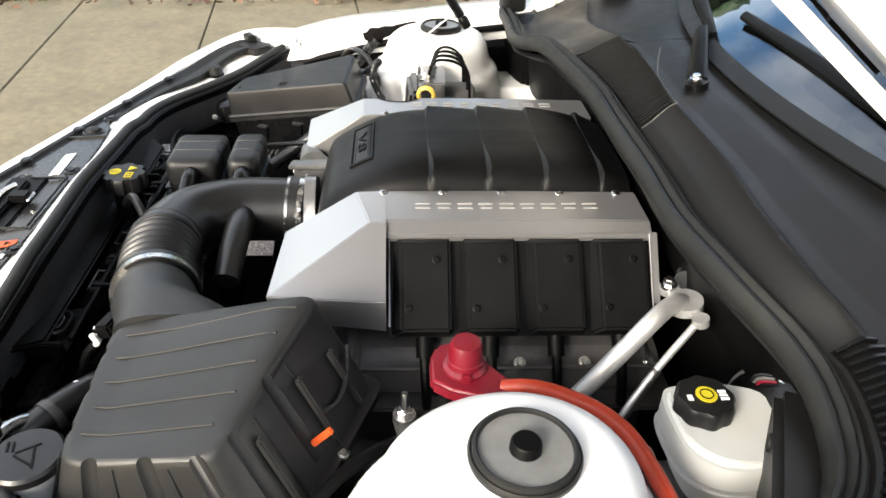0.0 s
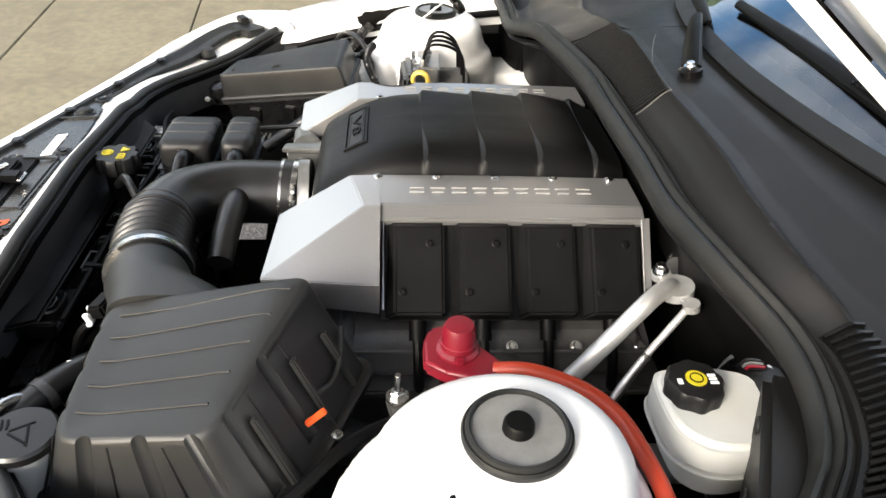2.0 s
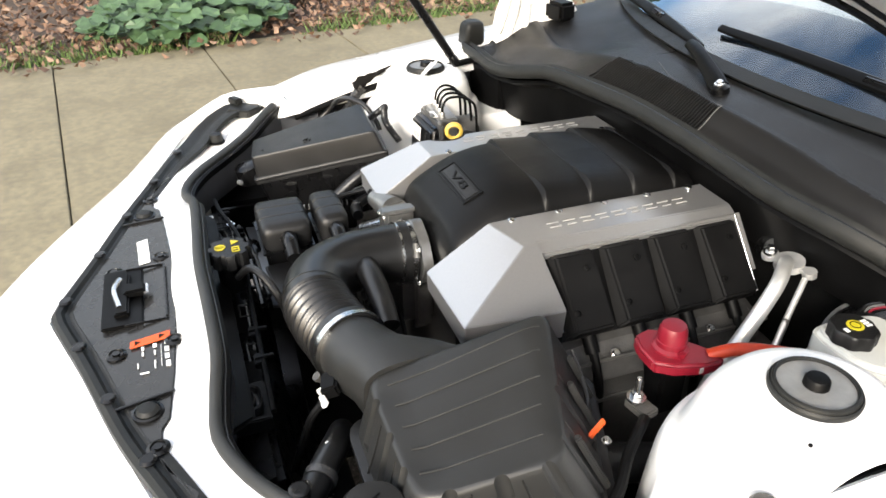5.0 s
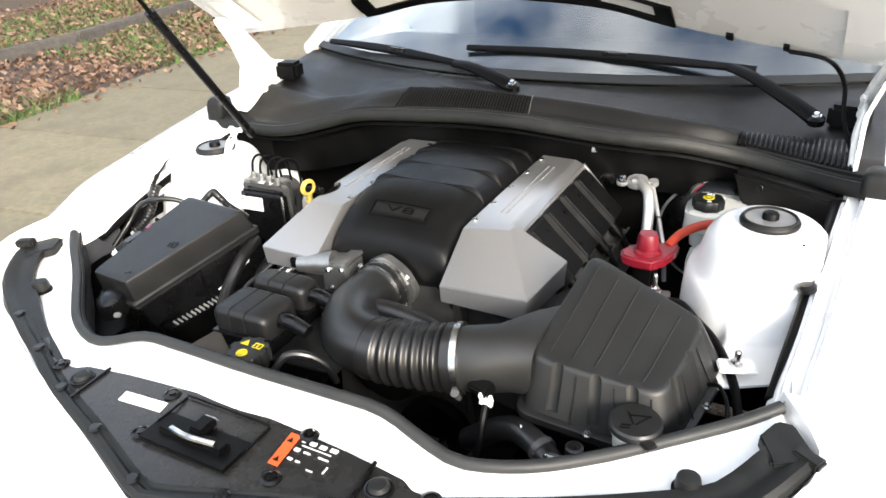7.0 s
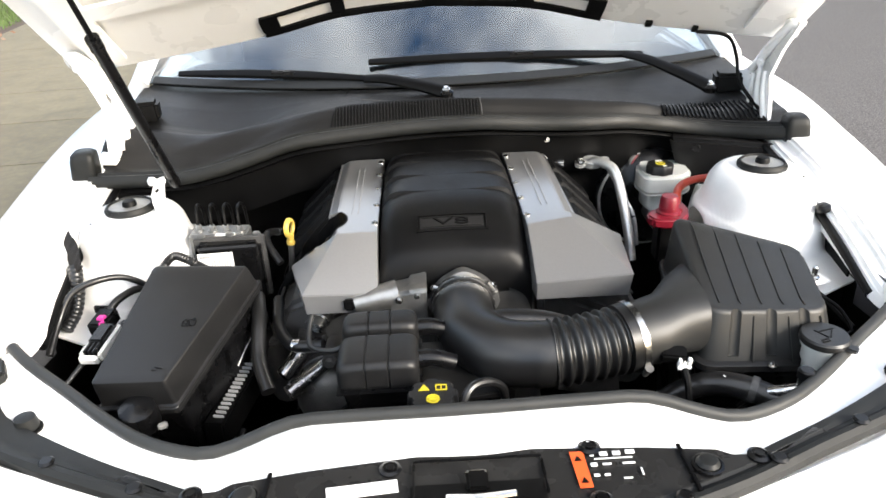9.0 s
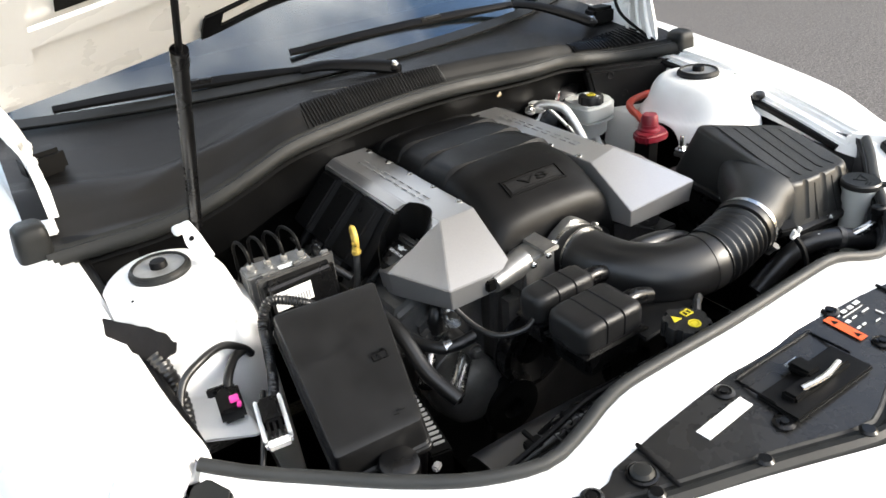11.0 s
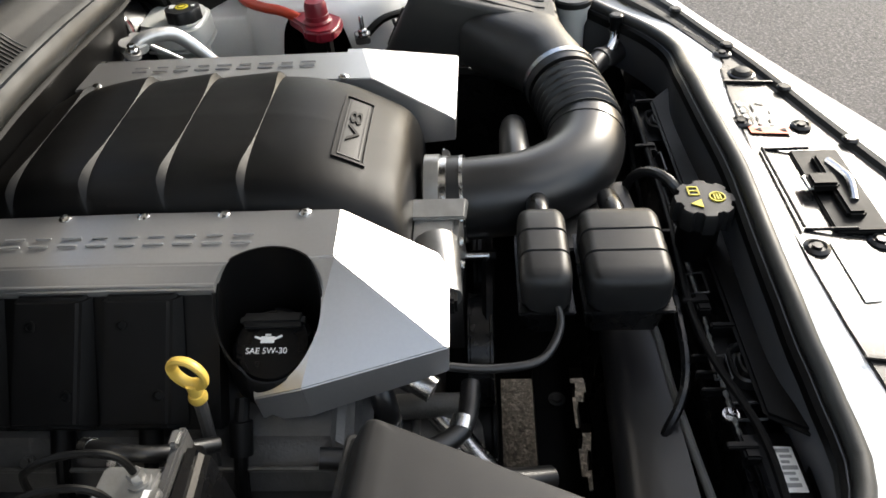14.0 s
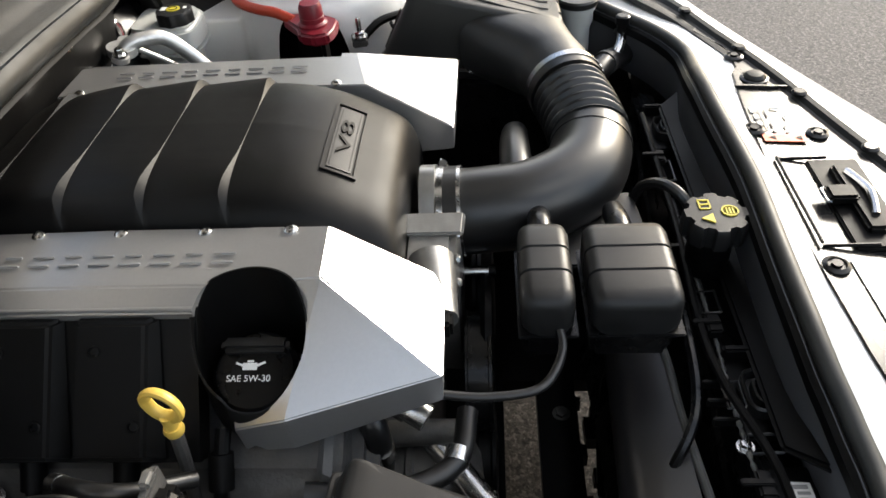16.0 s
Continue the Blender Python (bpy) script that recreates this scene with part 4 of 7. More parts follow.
def build_cowl():
    cowl = thing("cowl_panel", (0, 0.42, 0.95), "black plastic cowl panel below the windscreen", "cowl")
    # groove behind the seal, round shoulder, crease, then a flat to the glass
    prof = ((0.0, 0.0, -0.012), (0.05, 0.0, -0.021), (0.12, 0.0, -0.022), (0.21, 0.0, -0.011), (0.27, 0.0, -0.001), (0.33, 0.0, 0.007), (0.36, 0.0, 0.0095), (0.385, 0.0, 0.010), (0.405, 0.0, 0.004), (0.43, 0.0, 0.001), (0.5, 0.0, -0.002), (0.7, 0.0, 0.000), (1.0, 0.0, -0.006))

    def top(u, v):
        x = -0.735 + 1.47 * u
        y0, z0 = seal_line(x)
        y1, z1 = glass_base(x)
        y1 += 0.02
        crease = interp(((-0.75, 0.385), (-0.1, 0.385), (0.06, 0.33), (0.25, 0.325), (0.35, 0.27), (0.44, 0.19), (0.50, 0.16), (0.75, 0.15)), x)[0]
        dz = interp([(p[0], p[2]) for p in prof], v * 0.385 / crease if v < crease else 0.385 + (v - crease) * 0.615 / (1 - crease))[0]
        dip = -0.026 * math.exp(-((x + 0.44) / 0.15) ** 2) * math.sin(math.pi * min(1, v * 1.1)) - 0.012 * math.exp(-((x - 0.40) / 0.14) ** 2) * math.sin(math.pi * v)
        end = max(0.0, min(1.0, (x - 0.45) / 0.07))
        dz *= 1 - end * end * (3 - 2 * end) * (0.8 if v > 0.04 else 0.0)
        # a pressed fold across the passenger side
        q = (x + 0.64) / 0.36
        fold = 0.011 * max(0.0, 1 - abs(v - 0.16 - 0.38 * q) / 0.15) * math.sin(math.pi * q) if 0 < q < 1 else 0.0
        return Vector((x, y0 + 0.012 + (y1 - y0) * v, z0 + (z1 - z0) * v + dz + dip + fold))

    part("panel", sheet(top, 80, 90, (0, 0.0, -0.005)), COWL, cowl, sharp=24)
    # lip, groove and bulb seal that the bonnet closes on
    n = 60
    lip, bulb, skirt = [], [], []
    for k in range(n + 1):
        x = -0.72 + 1.44 * k / n
        y, z = seal_line(x)
        bulb.append([Vector((x, y + a, z + b)) for a, b in ((0.015, -0.018), (0.0145, -0.004), (0.011, -0.0005), (0.0075, -0.003), (0.0045, -0.0075), (0.001, -0.0035), (-0.004, -0.003), (-0.009, -0.009), (-0.0115, -0.017), (-0.0105, -0.024), (-0.006, -0.0295), (0.000, -0.031), (0.006, -0.031))])
        lip.append((x, y + 0.020, z - 0.012))
        skirt.append([Vector((x, y + 0.002, z - 0.042)), Vector((x, y + 0.040, z - 0.056)), Vector((x, y + 0.052, z - 0.14)), Vector((x, y + 0.058, z - 0.14)), Vector((x, y + 0.044, z - 0.05)), Vector((x, y + 0.008, z - 0.036))])
    part("bulb_seal", loft(bulb), RUBBER, cowl, "ridged rubber seal", sharp=50)
    part("lip", tube(lip, 0.0045, 8, 0), RUBBER, cowl)
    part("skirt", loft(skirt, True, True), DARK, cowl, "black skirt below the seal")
    for s in (1, -1):
        part("seal_screw", bolt((0.010 + s * 0.2175, 0.362, 0.915), 0.005, 0.008, (0, -1, 0.15)), STEEL, cowl)
        if s > 0:
            q = ((0.560, 0.356, 0.70), (0.712, 0.27, 0.70), (0.70, 0.37, 0.70), (0.575, 0.405, 0.70), (0.494, 0.361, 0.903), (0.712, 0.258, 0.905), (0.70, 0.36, 0.90), (0.51, 0.402, 0.903))
        else:
            q = ((-0.575, 0.300, 0.72), (-0.70, 0.275, 0.72), (-0.70, 0.36, 0.72), (-0.575, 0.40, 0.72), (-0.585, 0.305, 0.895), (-0.70, 0.262, 0.905), (-0.70, 0.36, 0.91), (-0.585, 0.40, 0.90))
        trim = part("corner_trim", hexa([Vector(p) for p in q], 0.008), COWL if s > 0 else DARK, cowl, "black corner trim")
        if s > 0:
            for x, z in ((0.548, 0.885), (0.585, 0.835)):
                part("trim_dimple", lathe(((0.009, 0), (0.008, 0.002), (0.005, 0.001)), (x, 0.3605 - 0.472 * (x - 0.494) + 0.09 * (0.903 - z), z), 14, aim((-0.42, -0.9, -0.05))), COWL, trim)
    # intake slots
    def slats(x0, x1, v0, va, vb, pitch=0.0068, rise=0.0042, thick=0.0013, skin=SMOOTH):
        vat = lambda x: va + (vb - va) * (x - x0) / (x1 - x0)
        # near-black sheet on the panel paints the shade between the slats
        fld = part("intake_grille", sheet(lambda a, b: top((x0 + (x1 - x0) * a) / 1.47 + 0.5, v0 + (vat(x0 + (x1 - x0) * a) - v0) * b) + Vector((0, 0, 0.0012)), 30, 12, (0, 0, -0.004)), DARK, cowl, "near-black sheet painting the shade of the fresh-air intake")
        n = int((x1 - x0) / pitch)
        for k in range(n):
            x = x0 + (k + 0.5) * (x1 - x0) / n
            pts = []
            for p in [top(x / 1.47 + 0.5, v0 + (vat(x) - v0) * q / 6) for q in range(7)]:
                pts.append([p + Vector((dx, 0, dz)) for dx, dz in ((-thick, 0.0005), (thick, 0.0005), (thick * 0.8, rise), (-thick * 0.8, rise))])
            part("slat", loft(pts), skin, fld)
    slats(-0.225, 0.082, 0.11, 0.42, 0.30, rise=0.0030, skin=COWL)
    slats(0.492, 0.690, 0.06, 0.20, 0.30, 0.0088, 0.0052, thick=0.0021)
    seam = ((-0.172, 0.62), (-0.10, 0.50), (-0.022, 0.37), (0.05, 0.35), (0.084, 0.33), (0.088, 0.12))
    seam = [(a[0] + (b[0] - a[0]) * k / 8, a[1] + (b[1] - a[1]) * k / 8) for a, b in zip(seam, seam[1:]) for k in range(8)] + [seam[-1]]
    part("panel_edge", tube([top(x / 1.47 + 0.5, v) + Vector((0, 0, 0.0004)) for x, v in seam], 0.0009, 6, 0), GREYPL, cowl, "thin moulded edge of the intake")
    part("panel_seam", tube([top(-0.24 / 1.47 + 0.5, v / 10) + Vector((0.004 * v, 0, 0.001)) for v in range(1, 11)], 0.0012, 6, 2), DARK, cowl)


build_cowl()


def wiper(label, pivot, knee, start, end):
    w = thing("windscreen_wiper", pivot, label, "wiper", "windscreen wipers")
    up = Vector((0, -0.25, 1)).normalized()
    p, k, a, b = (Vector(q) for q in (pivot, knee, start, end))
    part("arm", tube([p + up * 0.008, p.lerp(k, 0.25) + up * 0.014, p.lerp(k, 0.7) + up * 0.018, k + up * 0.010], lambda t: 0.0165 - 0.006 * t, 12, 6, flat=0.6), DARK, w)
    part("pivot_cap", lathe(((0.016, 0), (0.016, 0.012), (0.010, 0.016)), p, 20, aim(up)), SMOOTH, w)
    part("pivot_nut", bolt(p + up * 0.016, 0.006, 0.007, up), STEEL, w, "bright steel nut")
    blade = part("blade", tube([a + up * 0.004, a.lerp(b, 0.33) + up * 0.009, a.lerp(b, 0.66) + up * 0.009, b + up * 0.004], lambda t: 0.008 + 0.004 * math.sin(3.14 * t), 8, 6, flat=0.55), DARK, w, "black blade on the glass")
    part("rubber_edge", tube([a - up * 0.002, a.lerp(b, 0.5), b - up * 0.002], 0.003, 6, 6), RUBBER, blade)
    part("blade_clip", box(a.lerp(b, 0.45) + up * 0.012, (0.06, 0.014, 0.012), 0.003, rz=math.degrees(math.atan2(b.y - a.y, b.x - a.x))), SMOOTH, blade)


wiper("black wiper arm parked across the passenger side glass", (0.015, 0.437, 1.000), (-0.165, 0.505, 1.022), (-0.145, 0.515, 1.024), (-0.62, 0.635, 1.032))
wiper("black wiper arm parked across the driver side glass", (0.617, 0.478, 0.972), (0.44, 0.570, 1.036), (0.49, 0.586, 1.036), (-0.158, 0.563, 1.053))

# ---------------------------------------------------------------- engine
def build_engine():
    eng = thing("engine", (0, 0.12, 0.3), "dull aluminium vee engine with black coils and leads", "engine")
    part("block", hexa([Vector(p) for p in ((-0.17, -0.09, 0.3), (0.17, -0.09, 0.3), (0.17, 0.35, 0.3), (-0.17, 0.35, 0.3), (-0.13, -0.085, 0.83), (0.13, -0.085, 0.83), (0.12, 0.33, 0.83), (-0.12, 0.33, 0.83))], 0.01), CAST, eng)
    for s in (1, -1):
        part("cylinder_head", hexa([Vector((s * x, y, z)) for x, y, z in ((0.15, -0.08, 0.58), (0.30, -0.08, 0.55), (0.30, 0.35, 0.55), (0.15, 0.35, 0.58), (0.14, -0.07, 0.80), (0.275, -0.07, 0.735), (0.275, 0.34, 0.735), (0.14, 0.34, 0.80))], 0.012), CAST, eng)
        vc = part("valve_cover", hexa([Vector((s * x, y, z)) for x, y, z in ((0.19, -0.055, 0.71), (0.322, -0.055, 0.715), (0.322, 0.355, 0.715), (0.19, 0.355, 0.71), (0.20, -0.04, 0.80), (0.30, -0.04, 0.765), (0.30, 0.34, 0.765), (0.20, 0.34, 0.80))], 0.014, 3), CAST, eng, "dark cast valve cover")
        part("gasket_rail", hexa([Vector((s * x, y, z)) for x, y, z in ((0.20, -0.065, 0.705), (0.335, -0.065, 0.700), (0.335, 0.365, 0.700), (0.20, 0.365, 0.705), (0.20, -0.065, 0.714), (0.335, -0.065, 0.712), (0.335, 0.365, 0.712), (0.20, 0.365, 0.714))], 0.003), DULL, vc, "machined rim")
        part("rim_edge", tube([(s * 0.312, -0.045, 0.757), (s * 0.312, 0.15, 0.757), (s * 0.312, 0.345, 0.757)], 0.0026, 8, 4), DULL, vc)
        for k in range(4):
            y = 0.02 + 0.0805 * k
            part("cover_bolt", bolt((s * 0.306, y + 0.066, 0.758), 0.0052, 0.007, (s * 0.5, 0, 0.8)), STEEL, vc, "steel bolt")
            lead = part("plug_lead", tube([(s * 0.268, y + 0.03, 0.80), (s * 0.300, y + 0.03, 0.775), (s * 0.325, y + 0.032, 0.73), (s * 0.33, y + 0.035, 0.66)], 0.0065, 10), DARK, eng, "black plug lead")
            part("lead_boot", tube([(s * 0.285, y + 0.03, 0.79), (s * 0.305, y + 0.03, 0.768)], 0.0105, 12, 0), DARK, lead)
        part("exhaust_manifold", tube([(s * 0.31, -0.05, 0.60), (s * 0.35, 0.1, 0.58), (s * 0.36, 0.3, 0.52)], 0.03, 12), CAST, eng)
    # front drive
    for x, y, z, r in ((0.03, -0.15, 0.66, 0.06), (-0.17, -0.15, 0.60, 0.05), (0.12, -0.15, 0.55, 0.07)):
        part("pulley", lathe(((r, 0), (r, 0.004), (r * 0.92, 0.006), (r * 0.92, 0.018), (r, 0.02), (r, 0.024), (r * 0.4, 0.026), (r * 0.35, 0.01)), (x, y, z), 28, aim((0, -1, 0))), DARK, eng, "black steel pulley")
    part("pulley", lathe(((0.064, 0), (0.064, 0.002), (0.0625, 0.003), (0.0625, 0.0225), (0.065, 0.0235), (0.065, 0.0265), (0.055, 0.028), (0.03, 0.012)), (-0.118, -0.1455, 0.686), 40, aim((0, -1, 0))), SMOOTH, eng, "wide black pump pulley")
    part("idler_pin", tube([(-0.033, -0.142, 0.752), (-0.033, -0.170, 0.752)], 0.0058, 14, 0), STEEL, eng, "short bright steel pin")
    part("pin_cap", tube([(-0.033, -0.1705, 0.752), (-0.033, -0.178, 0.752)], 0.0075, 14, 0), DARK, eng)
    part("drive_belt", tube([(-0.155, -0.168, 0.70), (-0.10, -0.168, 0.757), (0.03, -0.168, 0.72), (0.09, -0.168, 0.66)], 0.007, 6, 6), DARK, eng)
    part("water_pump", box((-0.04, -0.110, 0.72), (0.18, 0.06, 0.12), 0.02), DULL, eng, "cast aluminium water pump")
    alt = part("alternator", lathe(((0.03, 0), (0.056, 0.006), (0.060, 0.02), (0.060, 0.052), (0.063, 0.054), (0.063, 0.060), (0.060, 0.062), (0.060, 0.082), (0.056, 0.100), (0.046, 0.113), (0.030, 0.121), (0.010, 0.123)), (-0.222, -0.038, 0.632), 32, aim((0, -1, 0.05))), DULL, eng, "dirty aluminium accessory housing")
    part("housing_bolt", bolt((-0.250, -0.148, 0.668), 0.008, 0.008, (-0.3, -0.9, 0.3)), DULL, alt)
    for a in (40, 95, 150):
        part("cooling_slot", box((-0.222 + 0.0605 * math.cos(radians(a)) * -1, -0.112, 0.636 + 0.0605 * math.sin(radians(a))), (0.004, 0.018, 0.004), 0.001), DARK, alt)
    arm = part("bracket_arm", tube([(-0.212, -0.060, 0.706), (-0.214, -0.095, 0.713), (-0.214, -0.138, 0.715)], lambda t: 0.014 - 0.002 * t, 14, 6), DULL, eng, "dirty cast bracket arm")
    part("arm_bolt", bolt((-0.214, -0.138, 0.715), 0.009, 0.012, (0, -1, 0)), DULL, arm)
    elbow = part("coolant_elbow", tube([(-0.205, -0.030, 0.770), (-0.225, -0.058, 0.765), (-0.238, -0.068, 0.745), (-0.236, -0.066, 0.690), (-0.230, -0.060, 0.640)], 0.0125, 14), DUCT, eng, "black hose elbow")
    part("elbow_band", tube([(-0.2385, -0.0685, 0.728), (-0.2375, -0.0675, 0.712)], 0.0138, 16, 0), STEEL, elbow, "bright steel band")
    part("hose_stub", join(tube([(-0.215, -0.075, 0.78), (-0.235, -0.115, 0.765)], 0.013, 14, 0), lathe(((0.016, 0), (0.016, 0.012)), (-0.222, -0.09, 0.775), 16, aim((-0.4, -0.9, -0.3)))), STEEL, eng, "bright hose connector")


build_engine()


def cover_z(x, y):
    """Top of the black centre cover."""
    a = abs(x)
    crown = hermite(((0.0, 0.0), (0.055, -0.0015), (0.088, -0.0060), (0.107, -0.0145), (0.119, -0.028), (0.128, -0.052)), a)
    spine = hermite(((-0.092, 0.845), (-0.087, 0.864), (-0.077, 0.8795), (-0.05, 0.897), (-0.02, 0.9125), (0.004, 0.921), (0.03, 0.9265), (0.06, 0.929), (0.16, 0.930), (0.28, 0.924), (0.335, 0.905)), y)
    z = spine + crown
    # stepped pads over the runners: each step is a leaf, widest low on the flank
    leaf = leaf_at(a)
    for k in range(4):
        d = y - (STEP_Y + 0.077 * k)
        if -1e-6 <= d < 0.0769 and leaf > 0:
            w = 0.0065 * leaf
            z += 0.0072 * leaf * (max(0.0, d) / w if d < w else 1 - (d - w) / (0.077 - w))
    return z


def leaf_at(a):
    return interp(((0.0, 0.03), (0.03, 0.06), (0.05, 0.17), (0.07, 0.44), (0.09, 0.80), (0.106, 1.0), (0.116, 0.6), (0.123, 0.002)), a)[0]


STEP_Y = 0.060
# rows of the cover's mesh: plain heights along y, and rows that follow each step
COVER_ROWS = [(-0.092 + 0.0038 * k, 0.0) for k in range(40) if -0.092 + 0.0038 * k < STEP_Y - 0.001]
for k in range(4):
    COVER_ROWS += [(STEP_Y + 0.077 * k, f) for f in (0.0, 0.25, 0.5, 0.75, 1.0)]
    COVER_ROWS += [(STEP_Y + 0.077 * k + 0.009 + 0.0048 * j, 0.0) for j in range(14) if STEP_Y + 0.077 * k + 0.009 + 0.0048 * j < min(0.335, STEP_Y + 0.077 * (k + 1) - 0.001)]
COVER_ROWS.append((0.335, 0.0))


def cover_point(u, row):
    x = -0.128 + 0.256 * u
    y = COVER_ROWS[row][0] + COVER_ROWS[row][1] * 0.0065 * leaf_at(abs(x))
    return Vector((x, y, cover_z(x, y)))


def build_cover():
    cov = thing("engine_cover", (0, 0.12, 0.83), "black and silver plastic engine cover with raised ribs", "engine cover")
    mid = part("centre_cover", sheet(lambda u, v: cover_point(u, round(v * (len(COVER_ROWS) - 1))), 96, len(COVER_ROWS) - 1, (0, 0, -0.03)), COVER, cov, "satin black ribbed centre cover", sharp=38)
    part("front_apron", loft([[Vector((x, y, z)) for x, y, z in ((a, -0.091 + 0.015 * (a / 0.12) ** 2, 0.846 - 0.03 * (a / 0.12) ** 2), (a, -0.094 + 0.015 * (a / 0.12) ** 2, 0.80), (a, -0.08, 0.80), (a, -0.08, 0.846 - 0.03 * (a / 0.12) ** 2))] for a in (-0.126 + 0.252 * k / 16 for k in range(17))]), COVER, cov)
    # badge: tablet with raised characters; a near-black patch paints the recess's shade
    tilt = math.degrees(math.atan2(cover_z(0, -0.012) - cover_z(0, -0.05), 0.038))
    c = (0.0, -0.031, cover_z(0, -0.031))
    base = pose(*c, tilt, 0, 0)
    up = (base.to_3x3() @ Vector((0, 0, 1))).normalized()

    def patch(x0, x1, y0, y1, off, t):
        def f(u, v):
            x, y = x0 + (x1 - x0) * u, -0.031 + (y0 + (y1 - y0) * v)
            return Vector((x, y, cover_z(x, y))) + up * off
        return sheet(f, 16, 6, up * -t)

    part("badge_frame", join(patch(-0.060, 0.060, 0.0135, 0.0160, 0.0026, 0.004), patch(-0.060, 0.060, -0.0160, -0.0135, 0.0026, 0.004), patch(-0.060, -0.0572, -0.0135, 0.0135, 0.0026, 0.004), patch(0.0572, 0.060, -0.0135, 0.0135, 0.0026, 0.004)), COVER, mid, "raised badge surround")
    part("badge_groove_shade", patch(-0.057, 0.057, -0.0135, 0.0135, 0.0003, 0.001), DARK, mid)
    part("badge_plate", patch(-0.0535, 0.0535, -0.0110, 0.0110, 0.0016, 0.002), GRAIN, mid)
    part("badge_line", join(patch(-0.050, 0.050, 0.0085, 0.0093, 0.0021, 0.001), patch(-0.050, 0.050, -0.0093, -0.0085, 0.0021, 0.001)), DARK, mid)
    part("badge_letters", words("V8", 0.019, base @ pose(0, -0.0005, 0.0018) @ Matrix.Diagonal((2.9, 1.0, 1, 1)), 0.0013), DARK, mid, "raised V8 characters")
    for s in (1, -1):
        y_end = 0.004 if s > 0 else 0.036
        if s > 0:
            top_edge = [(0.126, y_end, 0.899), (0.127, -0.036, 0.898), (0.129, -0.132, 0.837), (0.284, -0.134, 0.846), (0.297, -0.010, 0.847), (0.299, y_end, 0.849)]
            low_edge = [(0.126, y_end, 0.80), (0.126, -0.036, 0.80), (0.129, -0.131, 0.806), (0.279, -0.132, 0.806), (0.291, -0.010, 0.800), (0.294, y_end, 0.800)]
            ridge_end, ridge_start = (0.206, -0.016, 0.899), (0.207, y_end, 0.899)
        else:
            top_edge = [(0.126, y_end, 0.899), (0.126, -0.034, 0.898), (0.126, -0.131, 0.833), (0.246, -0.134, 0.838), (0.282, -0.010, 0.829), (0.276, y_end, 0.809)]
            low_edge = [(0.126, y_end, 0.80), (0.126, -0.034, 0.80), (0.126, -0.130, 0.800), (0.243, -0.132, 0.802), (0.277, -0.010, 0.784), (0.270, y_end, 0.768)]
            ridge_end, ridge_start = (0.193, -0.037, 0.899), (0.199, y_end, 0.898)
        bm = bmesh.new()
        t6 = [bm.verts.new((s * x, y, z)) for x, y, z in top_edge]
        l6 = [bm.verts.new((s * x, y, z)) for x, y, z in low_edge]
        B0, B1 = (bm.verts.new((s * p[0], p[1], p[2])) for p in (ridge_end, ridge_start))
        for f in ((t6[0], t6[1], B0, B1), (t6[1], t6[2], t6[3], B0), (B0, t6[3], t6[4]), (B0, t6[4], t6[5], B1), l6):
            bm.faces.new(f)
        for i in range(6):
            bm.faces.new([v for v in (t6[i], B1 if i == 5 else None, t6[(i + 1) % 6], l6[(i + 1) % 6], l6[i]) if v])
        bmesh.ops.recalc_face_normals(bm, faces=bm.faces)
        bmesh.ops.bevel(bm, geom=[e for e in bm.edges if e.calc_face_angle(0) > 0.3 and not all(abs(v.co.y - y_end) < 0.003 for v in e.verts)], offset=0.0012, segments=2, affect="EDGES", clamp_overlap=True)
        bar = loft([[Vector((s * x, y, z)) for x, z in ((0.126, 0.862), (0.126, zz), (0.199, zz - 0.001), (0.219, zz - 0.012), (0.217, 0.862))] for y, zz in ((y_end - 0.001, 0.899), (0.16, 0.900), (0.335, 0.898))])
        bmesh.ops.recalc_face_normals(bar, faces=bar.faces)
        bmesh.ops.bevel(bar, geom=[e for e in bar.edges if not all(abs(v.co.y - y_end) < 0.003 for v in e.verts)], offset=0.0018, segments=2, affect="EDGES", clamp_overlap=True)
        side = part("silver_rail", bar, SILVER, cov, "silver painted rail", sharp=9)
        nose_ob = part("silver_nose", bm, SILVER, cov, "silver faceted nose piece", sharp=9)
        if s < 0:
            cut = bpy.data.objects.new("cut", finish(lathe(((0.0465, 0), (0.0465, 0.2)), (-0.2265, 0.0205, 0.74), 48), "cut"))
            scene.collection.objects.link(cut)
            for ob in (nose_ob, side):
                mod = ob.modifiers.new("well", "BOOLEAN")
                mod.object, mod.solver = cut, "EXACT"
                me = bpy.data.meshes.new_from_object(ob.evaluated_get(bpy.context.evaluated_depsgraph_get()))
                ob.modifiers.clear()
                ob.data = me
                me.set_sharp_from_angle(angle=radians(9))
            bpy.data.objects.remove(cut)
            def rim_z(x, y):
                a = abs(x)
                if y > 0.037 and a > 0.217:
                    return 0.888 - 0.95 * (a - 0.217)
                return 0.899 if a < 0.195 else 0.899 - 0.93 * (a - 0.195)
            wall = []
            for r, z0 in ((0.0477, None), (0.0477, 1), (0.0460, 1), (0.0460, None)):
                ring = []
                for k in range(56):
                    q = 2 * math.pi * k / 56
                    x, y = -0.2265 + r * math.cos(q), 0.0205 + r * math.sin(q)
                    ring.append(Vector((x, y, 0.795 if z0 is None else max(0.80, rim_z(x, y)) + 0.0006)))
                wall.append(ring)
            part("filler_well", loft(wall, True, False), COVER, nose_ob, "black filler well", sharp=50)
        for k in range(5):
            p = (s * 0.1315, 0.077 * k, 0.8985)
            part("rivet", lathe(((0.0062, 0), (0.006, 0.0015), (0.004, 0.0032), (0.0015, 0.0036)), p, 14), STEEL, side, "bright rivet")
